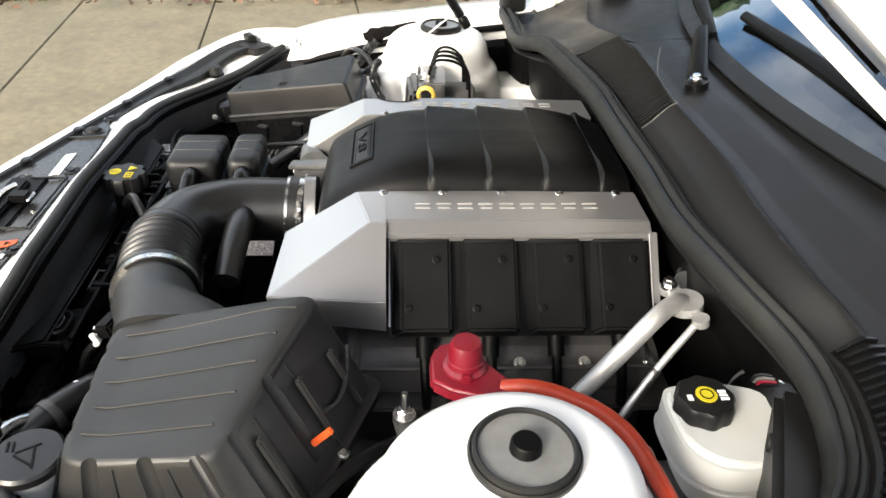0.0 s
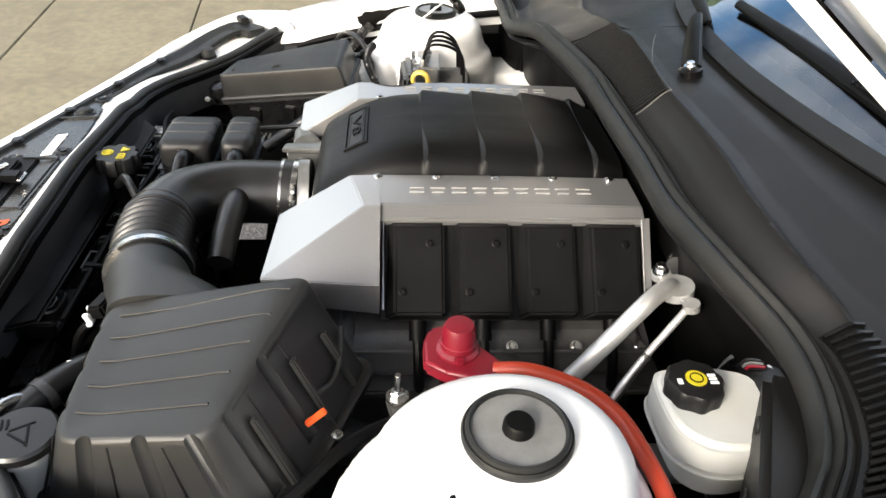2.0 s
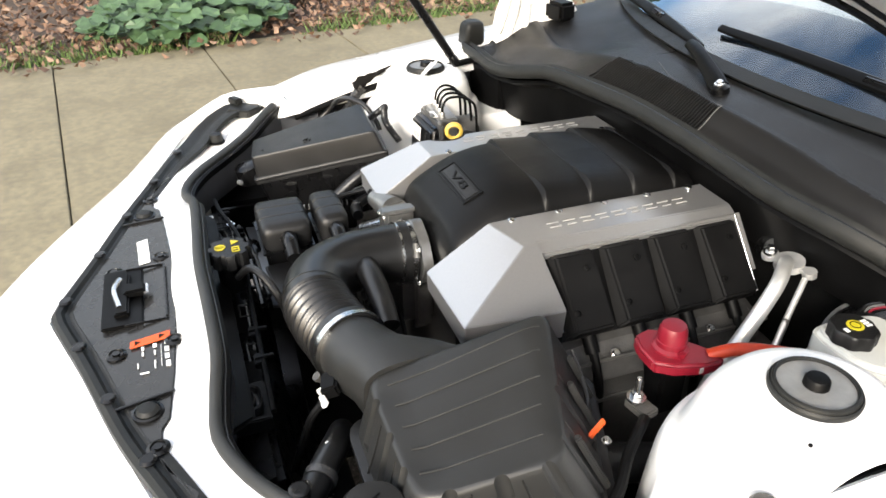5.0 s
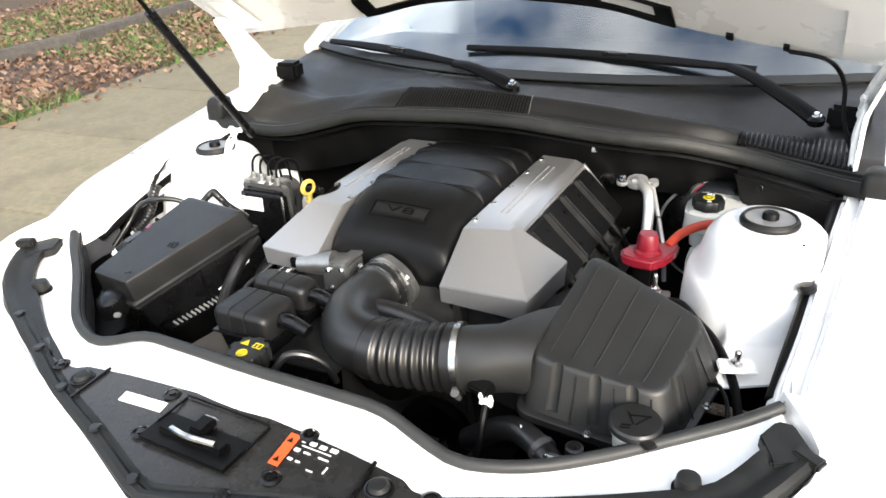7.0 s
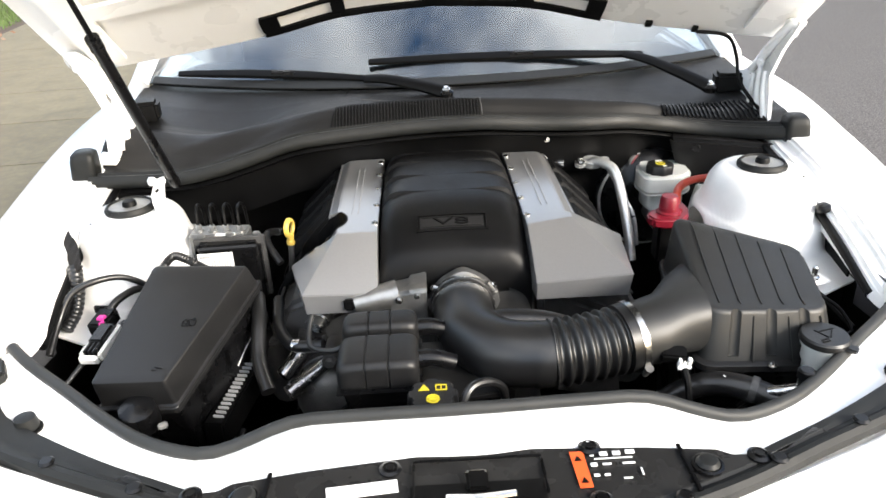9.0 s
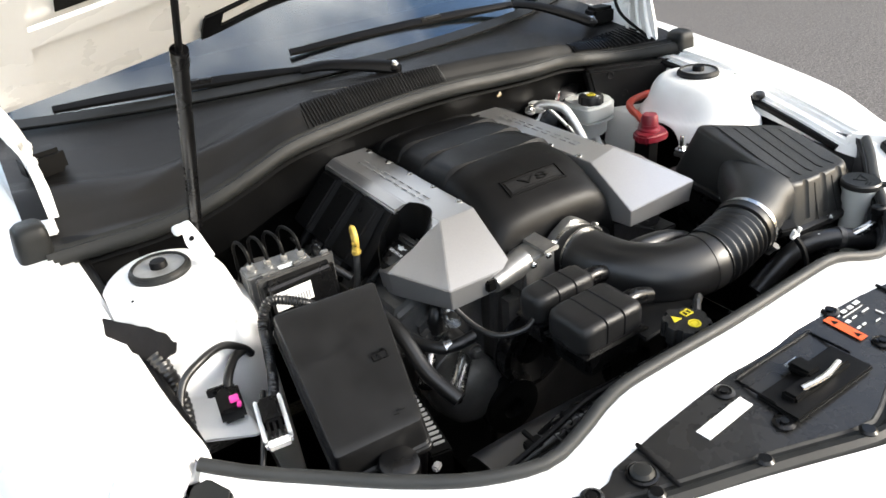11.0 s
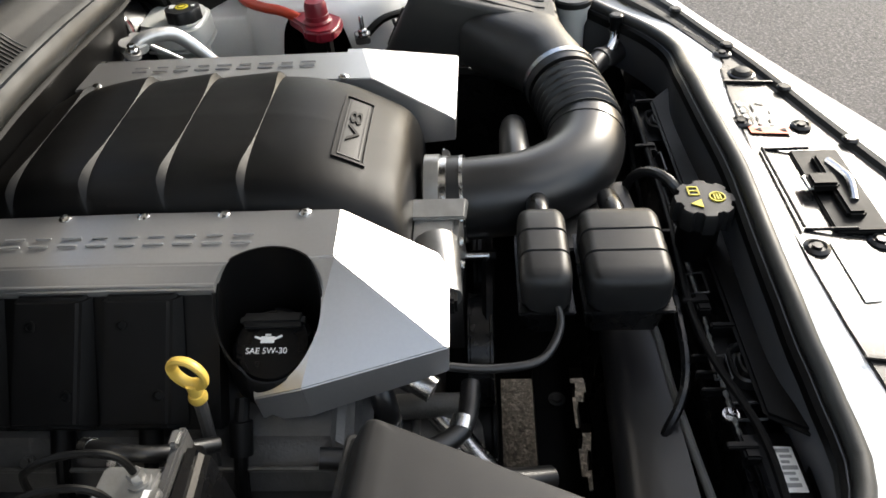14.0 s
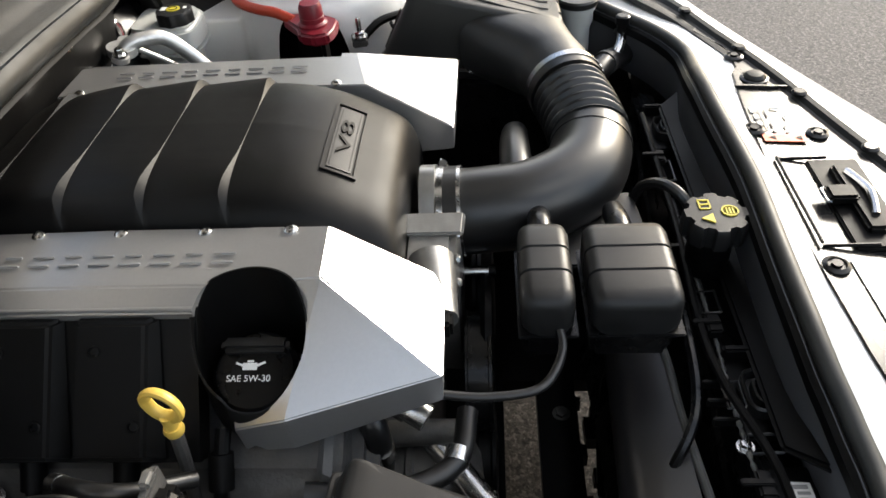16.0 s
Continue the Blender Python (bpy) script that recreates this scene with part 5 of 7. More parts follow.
        # the maker's name is kept as plain bright bars
        for k in range(9):
            y = 0.050 + 0.0268 * k
            x = s * 0.168
            for dx, ln in ((-0.0055, 0.019), (0.0055, 0.015 if k % 2 else 0.019)):
                part("name_bar", box((x + dx, y, 0.9004), (0.0016, ln, 0.0022), 0.0005), BRIGHT, side, "bright lettering bar")
        # coil panel with four raised blocks
        y0, y1 = ((y_end + 0.002) if s > 0 else 0.064, 0.330)
        P = lambda y, t, o: Vector((s * (0.212 + 0.083 * t + o * 0.74), y, 0.887 - 0.095 * t + o * 0.67))
        panel = part("coil_panel", loft([[P(y, t, o) for t, o in ((0, 0), (1, 0), (1, -0.02), (0, -0.02))] for y in (y0, y1)]), DARK, cov, "black coil panel")
        for k in range(4):
            a, b = 0.012 + 0.0805 * k, 0.012 + 0.0805 * k + 0.068
            if s < 0 and k == 0:
                continue
            blk = [P(a, 0.05, 0), P(b + 0.004, 0.05, 0), P(b + 0.004, 1.0, 0), P(a - 0.003, 1.0, 0), P(a + 0.010, 0.09, 0.010), P(b + 0.001, 0.09, 0.010), P(b + 0.001, 0.95, 0.019), P(a + 0.010, 0.95, 0.019)]
            bl = part("coil_block", hexa(blk, 0.0030), COIL, panel)
            # dimples are raised discs, the recess shade put in as near-black
            for yy, t in ((a + 0.019, 0.74), (b - 0.016, 0.27)):
                part("dimple", lathe(((0.0052, 0), (0.0052, 0.0015), (0.0035, 0.002), (0.003, 0.0005)), P(yy, t, 0.0093 + 0.0098 * t), 12, aim((s * 0.74, 0, 0.67))), DARK, bl)
        # bright trim round the panel
        part("panel_trim", tube(([P(y0 + 0.002, 0.9, 0.004)] if s > 0 else []) + [P(y0 + 0.002, 0.01, 0.004), P(y1, 0.01, 0.004)] + ([P(y1 + 0.001, 0.95, 0.004)] if s > 0 else []), 0.0018, 8, 0), SILVER, panel, "silver trim line")
        if s > 0:
            part("rear_post", loft([[P(y, t, o) for t, o in ((0, 0.004), (0.7, 0.004), (0.7, -0.02), (0, -0.02))] for y in (0.331, 0.340)]), SILVER, cov)


build_cover()

# ---------------------------------------------------------------- air intake
def build_throttle():
    tb = thing("throttle_body", (0.0, -0.10, 0.76), "cast aluminium throttle body behind the intake hose", "throttle body")
    fl = [(0.012 + 0.054 * math.cos(a) * (1 + 0.10 * abs(math.cos(2 * a)) ** 6), 0.800 + 0.052 * math.sin(a) * (1 + 0.10 * abs(math.cos(2 * a)) ** 6)) for a in (2 * math.pi * k / 40 for k in range(40))]
    part("flange", loft([[Vector((x, y, z)) for x, z in fl] for y in (-0.116, -0.108, -0.100)]), ALU, tb)
    for a in (35, 145, 215, 325):
        part("flange_bolt", bolt((0.012 + 0.056 * math.cos(radians(a)), -0.119, 0.800 + 0.053 * math.sin(radians(a))), 0.0055, 0.006, (0, -1, 0)), STEEL, tb)
    motor = part("motor_housing", join(hexa([Vector(p) for p in ((-0.112, -0.138, 0.775), (-0.048, -0.146, 0.770), (-0.048, -0.088, 0.770), (-0.112, -0.088, 0.775), (-0.112, -0.136, 0.832), (-0.048, -0.142, 0.844), (-0.048, -0.088, 0.844), (-0.112, -0.088, 0.832))], 0.006), hexa([Vector(p) for p in ((-0.075, -0.148, 0.838), (-0.047, -0.150, 0.840), (-0.047, -0.086, 0.840), (-0.075, -0.086, 0.838), (-0.075, -0.146, 0.843), (-0.047, -0.148, 0.8475), (-0.047, -0.086, 0.8475), (-0.075, -0.086, 0.843))], 0.0018), tube([(-0.095, -0.115, 0.823), (-0.165, -0.128, 0.815)], lambda t: 0.024 - 0.008 * t, 16, 0)), ALU, tb, "cast aluminium actuator housing")
    for x, z in ((-0.092, 0.828), (-0.062, 0.834), (-0.088, 0.792)):
        part("screw", bolt((x, -0.140, z - 0.004), 0.004, 0.004, (0, -1, 0)), STEEL, motor)
    part("plug", box((-0.172, -0.128, 0.818), (0.018, 0.022, 0.02), 0.003), DARK, motor, "black connector")


build_throttle()

DUCT_PATH = smooth_path([(0.010, -0.118, 0.800), (0.010, -0.165, 0.803), (0.018, -0.222, 0.806), (0.052, -0.272, 0.810), (0.105, -0.292, 0.813), (0.16, -0.290, 0.816), (0.212, -0.280, 0.819), (0.246, -0.272, 0.822)], 14)


def build_duct():
    d = thing("intake_hose", (0.1, -0.25, 0.79), "black rubber intake hose with bellows and steel clamps", "air hose")
    path = DUCT_PATH
    dist = [0]
    for a, b in zip(path, path[1:]):
        dist.append(dist[-1] + (b - a).length)
    total = dist[-1]

    def cut(t0, t1):
        pts = [p for p, q in zip(path, dist) if t0 <= q / total <= t1]
        return pts

    part("elbow", tube(cut(0.0, 0.675), lambda t: 0.0475 + 0.003 * (t < 0.04), 32, 0), DUCT, d, "smooth black elbow")
    part("bellows", tube(smooth_path(cut(0.66, 0.955), 6), lambda t: 0.0475 + 0.0032 * math.cos(2 * math.pi * 7 * t) - 0.001, 32, 0), DUCT, d, "ribbed black bellows")
    part("cuff", tube(cut(0.93, 1.0), 0.0505, 32, 0), DUCT, d)
    part("seam_ring", tube(cut(0.60, 0.63), 0.0485, 32, 0), DUCT, d)
    ends = ((path[1], path[4]), (path[-6], path[-1]))
    for k, (a, b) in enumerate(ends):
        cl = part("hose_clamp", tube([a, b], 0.0522, 36, 0), STEEL, d, "bright steel hose clamp")
        w = (b - a).normalized()
        up = Vector((0, -0.8, -0.55)) if k else Vector((0.75, 0, 0.5))
        up = (up - w * up.dot(w)).normalized()
        c = (a + b) / 2 + up * 0.055
        part("clamp_screw", lathe(((0.0045, -0.010), (0.0045, 0.008), (0.0062, 0.008), (0.0062, 0.013)), c, 12, aim(up.cross(w))), DULL, cl)
    part("cuff_collar", tube([path[4], path[5], path[6], path[7], path[8]], 0.0508, 32, 0), DUCT, d)
    part("collar_band", tube([path[8], path[9]], 0.0514, 32, 0), STEEL, d, "thin bright band")
    part("resonator_stub", tube([(0.03, -0.205, 0.812), (0.08, -0.204, 0.815), (0.135, -0.204, 0.808), (0.178, -0.206, 0.792)], lambda t: 0.020 - 0.003 * t, 18), DUCT, d, "short closed side branch")
    part("moulded_web", hexa([Vector(p) for p in ((-0.06, -0.345, 0.775), (0.06, -0.335, 0.775), (0.05, -0.20, 0.775), (-0.06, -0.20, 0.775), (-0.06, -0.345, 0.781), (0.06, -0.335, 0.785), (0.05, -0.20, 0.785), (-0.06, -0.20, 0.783))], 0.002), DUCT, d)


build_duct()


def round_rect(x, y0, y1, z0, z1, r, n=6):
    out = []
    for cy, cz, a0 in ((y1 - r, z1 - r, 0), (y0 + r, z1 - r, 90), (y0 + r, z0 + r, 180), (y1 - r, z0 + r, 270)):
        for k in range(n + 1):
            q = radians(a0 + 90 * k / n)
            out.append(Vector((x, cy + r * math.cos(q), cz + r * math.sin(q))))
    return out


def build_resonator(y0, y1, ztop, label):
    t = thing("resonator_box", (-0.118, (y0 + y1) / 2, 0.75), label, "resonator", "intake resonators")
    x0, x1 = -0.174, -0.062
    rings = []
    for x, d, dz in ((x0, 0.012, 0.012), (x0 + 0.003, 0.005, 0.006), (x0 + 0.009, 0.001, 0.0025), (x0 + 0.018, 0, 0.001),
                     (x0 + 0.0375, 0, 0), (x0 + 0.0385, 0.0018, 0.0018), (x0 + 0.0400, 0.0018, 0.0018), (x0 + 0.0410, 0, 0),
                     (x0 + 0.0695, 0, 0), (x0 + 0.0705, 0.0018, 0.0018), (x0 + 0.0720, 0.0018, 0.0018), (x0 + 0.0730, 0, 0),
                     (x1 - 0.016, 0, 0), (x1 - 0.007, 0.0015, 0.002), (x1 - 0.002, 0.006, 0.006), (x1, 0.012, 0.012)):
        rings.append(round_rect(x, y0 + d, y1 - d, 0.800, ztop - dz, min(0.012, (y1 - y0) / 2 - d - 0.001)))
    part("lid", loft(rings), GRAIN, t, "rounded grooved lid", sharp=50)
    part("lower_shell", hexa([Vector(p) for p in ((x0 + 0.014, y0 + 0.006, 0.757), (x1 - 0.004, y0 + 0.006, 0.757), (x1 - 0.004, y1 - 0.004, 0.757), (x0 + 0.014, y1 - 0.004, 0.757), (x0 + 0.003, y0 + 0.001, 0.812), (x1 - 0.002, y0 + 0.001, 0.812), (x1 - 0.002, y1 - 0.001, 0.812), (x0 + 0.003, y1 - 0.001, 0.812))], 0.005), SMOOTH, t)
    part("seam", hexa([Vector((x, y, z)) for z in (0.799, 0.803) for x, y in ((x0 - 0.0015, y0 - 0.003), (x1 + 0.004, y0 - 0.003), (x1 + 0.004, y1 + 0.002), (x0 - 0.0015, y1 + 0.002))], 0.0012), SMOOTH, t)
    yc = (y0 + y1) / 2
    part("neck", tube([(x1 - 0.01, yc, ztop - 0.024), (x1 + 0.018, yc, ztop - 0.022), (x1 + 0.05, yc, ztop - 0.032)], lambda q: 0.0135 - 0.002 * q, 16), SMOOTH, t)


build_resonator(-0.342, -0.261, 0.846, "large black plastic resonator box beside the intake hose")
build_resonator(-0.248, -0.199, 0.848, "small black plastic resonator box beside the intake hose")


def build_airbox():
    a = thing("air_filter_box", (0.44, -0.17, 0.6), "grained black plastic air filter box with ribbed lid", "air box")
    P1, P2, P3, P4 = Vector((0.360, -0.058, 0.911)), Vector((0.548, -0.130, 0.878)), Vector((0.524, -0.280, 0.852)), Vector((0.345, -0.281, 0.862))
    low = [Vector((0.372, -0.004, 0.800)), Vector((0.572, -0.085, 0.790)), Vector((0.540, -0.298, 0.775)), Vector((0.336, -0.297, 0.785))]

    tops = [P1, P2, P3, P4]
    rings = [rounded(tops, i, d, r) for i, d, r in ((0.030, 0.0, 0.018), (0.009, 0.0, 0.022), (0.0045, 0.0008, 0.024), (0.0014, 0.0034, 0.026), (0.0, 0.0075, 0.027))]
    rings += [[a.lerp(b, t) for a, b in zip(rings[-1], rounded(low, 0.0, 0.0, 0.030))] for t in (0.35, 0.7, 1.0)]
    lid_bm = loft(rings)
    bmesh.ops.triangulate(lid_bm, faces=[f for f in lid_bm.faces if len(f.verts) > 4])
    skin = BVHTree.FromBMesh(lid_bm)
    lid = part("lid", lid_bm, LIDMAT, a, "grained black lid", sharp=50)
    # ribs pressed into the lid
    n = (P2 - P3).cross(P4 - P3).normalized()
    n = n if n.z > 0 else -n
    for k in range(5):
        u = 0.13 + 0.172 * k
        f = P4.lerp(P3, u)
        r = P1.lerp(P2, u)
        line = [f.lerp(r, 0.09 + (0.84 - 0.02 * k) * t / 10) for t in range(11)]
        line = [(skin.ray_cast(p + n * 0.05, -n)[0] or p) + n * 0.0003 for p in line]
        part("lid_rib", tube(line, 0.0013, 8, 0), LIDMAT, lid)
    # flutes sunk into the outer, front and diagonal walls, thin fins between them
    walls = ((P3, P2, low[2], low[1], (0.22, 0.55, 0.86)), (P4, P3, low[3], low[2], (0.24, 0.52, 0.78)), (P2, P1, low[1], low[0], (0.12, 0.42)))
    cutters = []
    for A, B, C, D, ts in walls:
        wall_out = (B - A).cross(C - A)
        wall_out = (wall_out if wall_out.dot((A + B) / 2 - Vector((0.44, -0.17, A.z))) > 0 else -wall_out).normalized()
        for t in ts:
            up, dn = A.lerp(B, t), C.lerp(D, t)
            cutters.append(tube([up + (up - dn) * 0.25 + wall_out * 0.004, dn + (up - dn) * 0.12 + wall_out * 0.005], 0.010, 16, 0))
        for t in [q + 0.14 for q in ts]:
            if t < 0.97:
                up, dn = A.lerp(B, t) - Vector((0, 0, 0.010)), C.lerp(D, t)
                part("wall_fin", tube([up + wall_out * 0.0005, up.lerp(dn, 0.5) + wall_out * 0.001, dn + wall_out * 0.003], 0.0013, 6, 2), CAPGREY, lid, "thin moulded fin")
    A, B, C, D = P2, P1, low[1], low[0]
    face = (B - A).cross(C - A).normalized()
    face = face if face.y > 0 else -face
    for t, hi, lo in ((0.20, 0.20, 0.95), (0.55, 0.22, 0.90), (0.80, 0.35, 0.95)):
        up, dn = A.lerp(B, t).lerp(C.lerp(D, t), hi), A.lerp(B, t).lerp(C.lerp(D, t), lo)
        w = (B - A).normalized() * 0.005
        part("wall_rib", hexa([up - w, up + w, dn + w, dn - w] + [v + face * 0.007 for v in (up - w * 0.6, up + w * 0.6, dn + w * 0.6, dn - w * 0.6)], 0.0015), LIDMAT, lid)
    part("wall_ledge", tube([A.lerp(B, 0.56).lerp(C.lerp(D, 0.56), 0.62) + face * 0.004, A.lerp(B, 0.66).lerp(C.lerp(D, 0.66), 0.70) + face * 0.005, A.lerp(B, 0.78).lerp(C.lerp(D, 0.78), 0.66) + face * 0.005, A.lerp(B, 0.92).lerp(C.lerp(D, 0.92), 0.48) + face * 0.004], 0.0028, 8), LIDMAT, lid)
    cut = bpy.data.objects.new("cut", finish(join(*cutters), "cut"))
    scene.collection.objects.link(cut)
    mod = lid.modifiers.new("flutes", "BOOLEAN")
    mod.object, mod.solver, mod.use_self = cut, "EXACT", True
    me = bpy.data.meshes.new_from_object(lid.evaluated_get(bpy.context.evaluated_depsgraph_get()))
    lid.modifiers.clear()
    lid.data = me
    for p in me.polygons:
        p.use_smooth = True
    me.set_sharp_from_angle(angle=radians(38))
    bpy.data.objects.remove(cut)
    # flange and lower half
    fl = [v + (v - Vector((0.44, -0.17, v.z))).normalized() * 0.012 for v in low]
    part("flange", loft([rounded(fl, 0.003, 0.012, 0.034), rounded(fl, 0.0, 0.010, 0.034), rounded(fl, 0.0, 0.0, 0.034), rounded(fl, 0.003, -0.002, 0.034)]), GRAIN, a)
    bot = [Vector((0.36, -0.08, 0.55)), Vector((0.52, -0.15, 0.55)), Vector((0.52, -0.27, 0.55)), Vector((0.36, -0.27, 0.55))]
    part("base", hexa(bot + [v - Vector((0, 0, 0.012)) for v in low], 0.01), SMOOTH, a)
    for k in range(4):
        v = fl[k].lerp(fl[(k + 1) % 4], 0.5)
        part("lid_screw", bolt(v + Vector((0, 0, 0.001)), 0.004, 0.006), STEEL, a)
    part("service_tab", hexa([Vector(p) for p in ((0.480, -0.062, 0.818), (0.484, -0.062, 0.817), (0.480, -0.043, 0.832), (0.476, -0.043, 0.833), (0.479, -0.066, 0.823), (0.483, -0.066, 0.822), (0.479, -0.047, 0.837), (0.475, -0.047, 0.838))], 0.001), SAFETY, a, "orange service tab")
    part("tab_lip", tube([(0.440, -0.070, 0.842), (0.452, -0.070, 0.832), (0.470, -0.076, 0.828), (0.484, -0.084, 0.833), (0.492, -0.092, 0.846)], 0.003, 8), GRAIN, a)
    # neck down to the hose
    ring0 = [Vector((0.240, -0.273 + 0.047 * math.cos(t), 0.822 + 0.047 * math.sin(t))) for t in (2 * math.pi * k / 28 for k in range(28))]
    ring1 = [Vector((0.285, -0.258 + 0.054 * math.cos(t), 0.824 + 0.049 * math.sin(t))) for t in (2 * math.pi * k / 28 for k in range(28))]
    ring2 = [Vector((0.352, -0.210 + 0.076 * math.copysign(abs(math.cos(t)) ** 0.6, math.cos(t)), 0.828 + 0.048 * math.copysign(abs(math.sin(t)) ** 0.6, math.sin(t)))) for t in (2 * math.pi * k / 28 for k in range(28))]
    part("neck", loft([ring0, [p.lerp(q, 0.5) for p, q in zip(ring0, ring1)], ring1, [p.lerp(q, 0.5) + Vector((0, 0.004, 0.002)) for p, q in zip(ring1, ring2)], ring2]), LIDMAT, a, sharp=60)
    sens = part("flow_sensor", box((0.292, -0.312, 0.814), (0.034, 0.022, 0.018), 0.003, rz=-15, rx=20), DARK, a, "black flow sensor")
    part("sensor_plug", join(box((0.304, -0.325, 0.801), (0.019, 0.007, 0.005), 0.001, rx=20), box((0.297, -0.325, 0.809), (0.005, 0.007, 0.014), 0.001, rx=20), box((0.311, -0.325, 0.809), (0.005, 0.007, 0.014), 0.001, rx=20), box((0.304, -0.324, 0.806), (0.004, 0.006, 0.008), 0.001, rx=20)), WPRINT, sens, "white forked connector")
    part("sensor_lead", tube([(0.304, -0.326, 0.799), (0.306, -0.345, 0.775), (0.305, -0.37, 0.70)], 0.005, 8), DARK, sens)


build_airbox()


def build_washer():
    w = thing("washer_filler", (0.50, -0.315, 0.62), "milky washer filler neck with dark grey cap", "washer filler")
    part("neck", lathe(((0.020, -0.20), (0.022, -0.08), (0.022, -0.045), (0.026, -0.035), (0.026, -0.02), (0.030, -0.012), (0.030, -0.004)), (0.50, -0.315, 0.832), 28), TANK, w, "milky plastic neck")
    cap = part("cap", lathe(((0.031, -0.008), (0.0325, -0.006), (0.0325, 0.001), (0.030, 0.004), (0.006, 0.0045)), (0.50, -0.315, 0.832), 36), CAPGREY, w, "dark grey snap cap")
    part("tab", box((0.522, -0.342, 0.828), (0.02, 0.016, 0.006), 0.002, rz=-40), CAPGREY, cap)
    marks = [box((0.50 + dx, -0.315 + dy, 0.8368), (sx, sy, 0.0008), 0, rz=r) for dx, dy, sx, sy, r in ((0.004, 0.008, 0.026, 0.002, 15), (-0.006, 0.0, 0.002, 0.022, 30), (0.008, 0.0, 0.002, 0.022, -30), (-0.008, -0.014, 0.012, 0.002, 15), (-0.008, -0.019, 0.012, 0.002, 15))]
    part("cap_mark", join(*marks), DARK, cap, "moulded wiper symbol")
    p = thing("front_pipe", (0.43, -0.37, 0.75), "bright metal coolant pipe with black service cap", "pipe")
    part("pipe", tube([(0.62, -0.30, 0.79), (0.52, -0.352, 0.792), (0.47, -0.375, 0.795), (0.43, -0.376, 0.792), (0.40, -0.36, 0.775), (0.385, -0.34, 0.74)], 0.008, 12), STEEL, p)
    part("service_cap", lathe(((0.008, 0), (0.008, 0.012), (0.011, 0.013), (0.011, 0.024), (0.008, 0.026)), (0.445, -0.378, 0.80), 16), SMOOTH, p, "black service cap")
    h = thing("coolant_hose", (0.36, -0.35, 0.70), "black coolant hose with spring clip", "hose")
    part("hose", tube([(0.44, -0.385, 0.765), (0.385, -0.345, 0.775), (0.33, -0.315, 0.76), (0.26, -0.30, 0.70)], 0.017, 16), DUCT, h)
    part("clip", tube([(0.398, -0.352, 0.774), (0.390, -0.347, 0.775)], 0.0192, 18, 0), CAST, h)
    part("print_bar", box((0.362, -0.332, 0.7885), (0.010, 0.004, 0.001), rz=30), WPRINT, h)


build_washer()

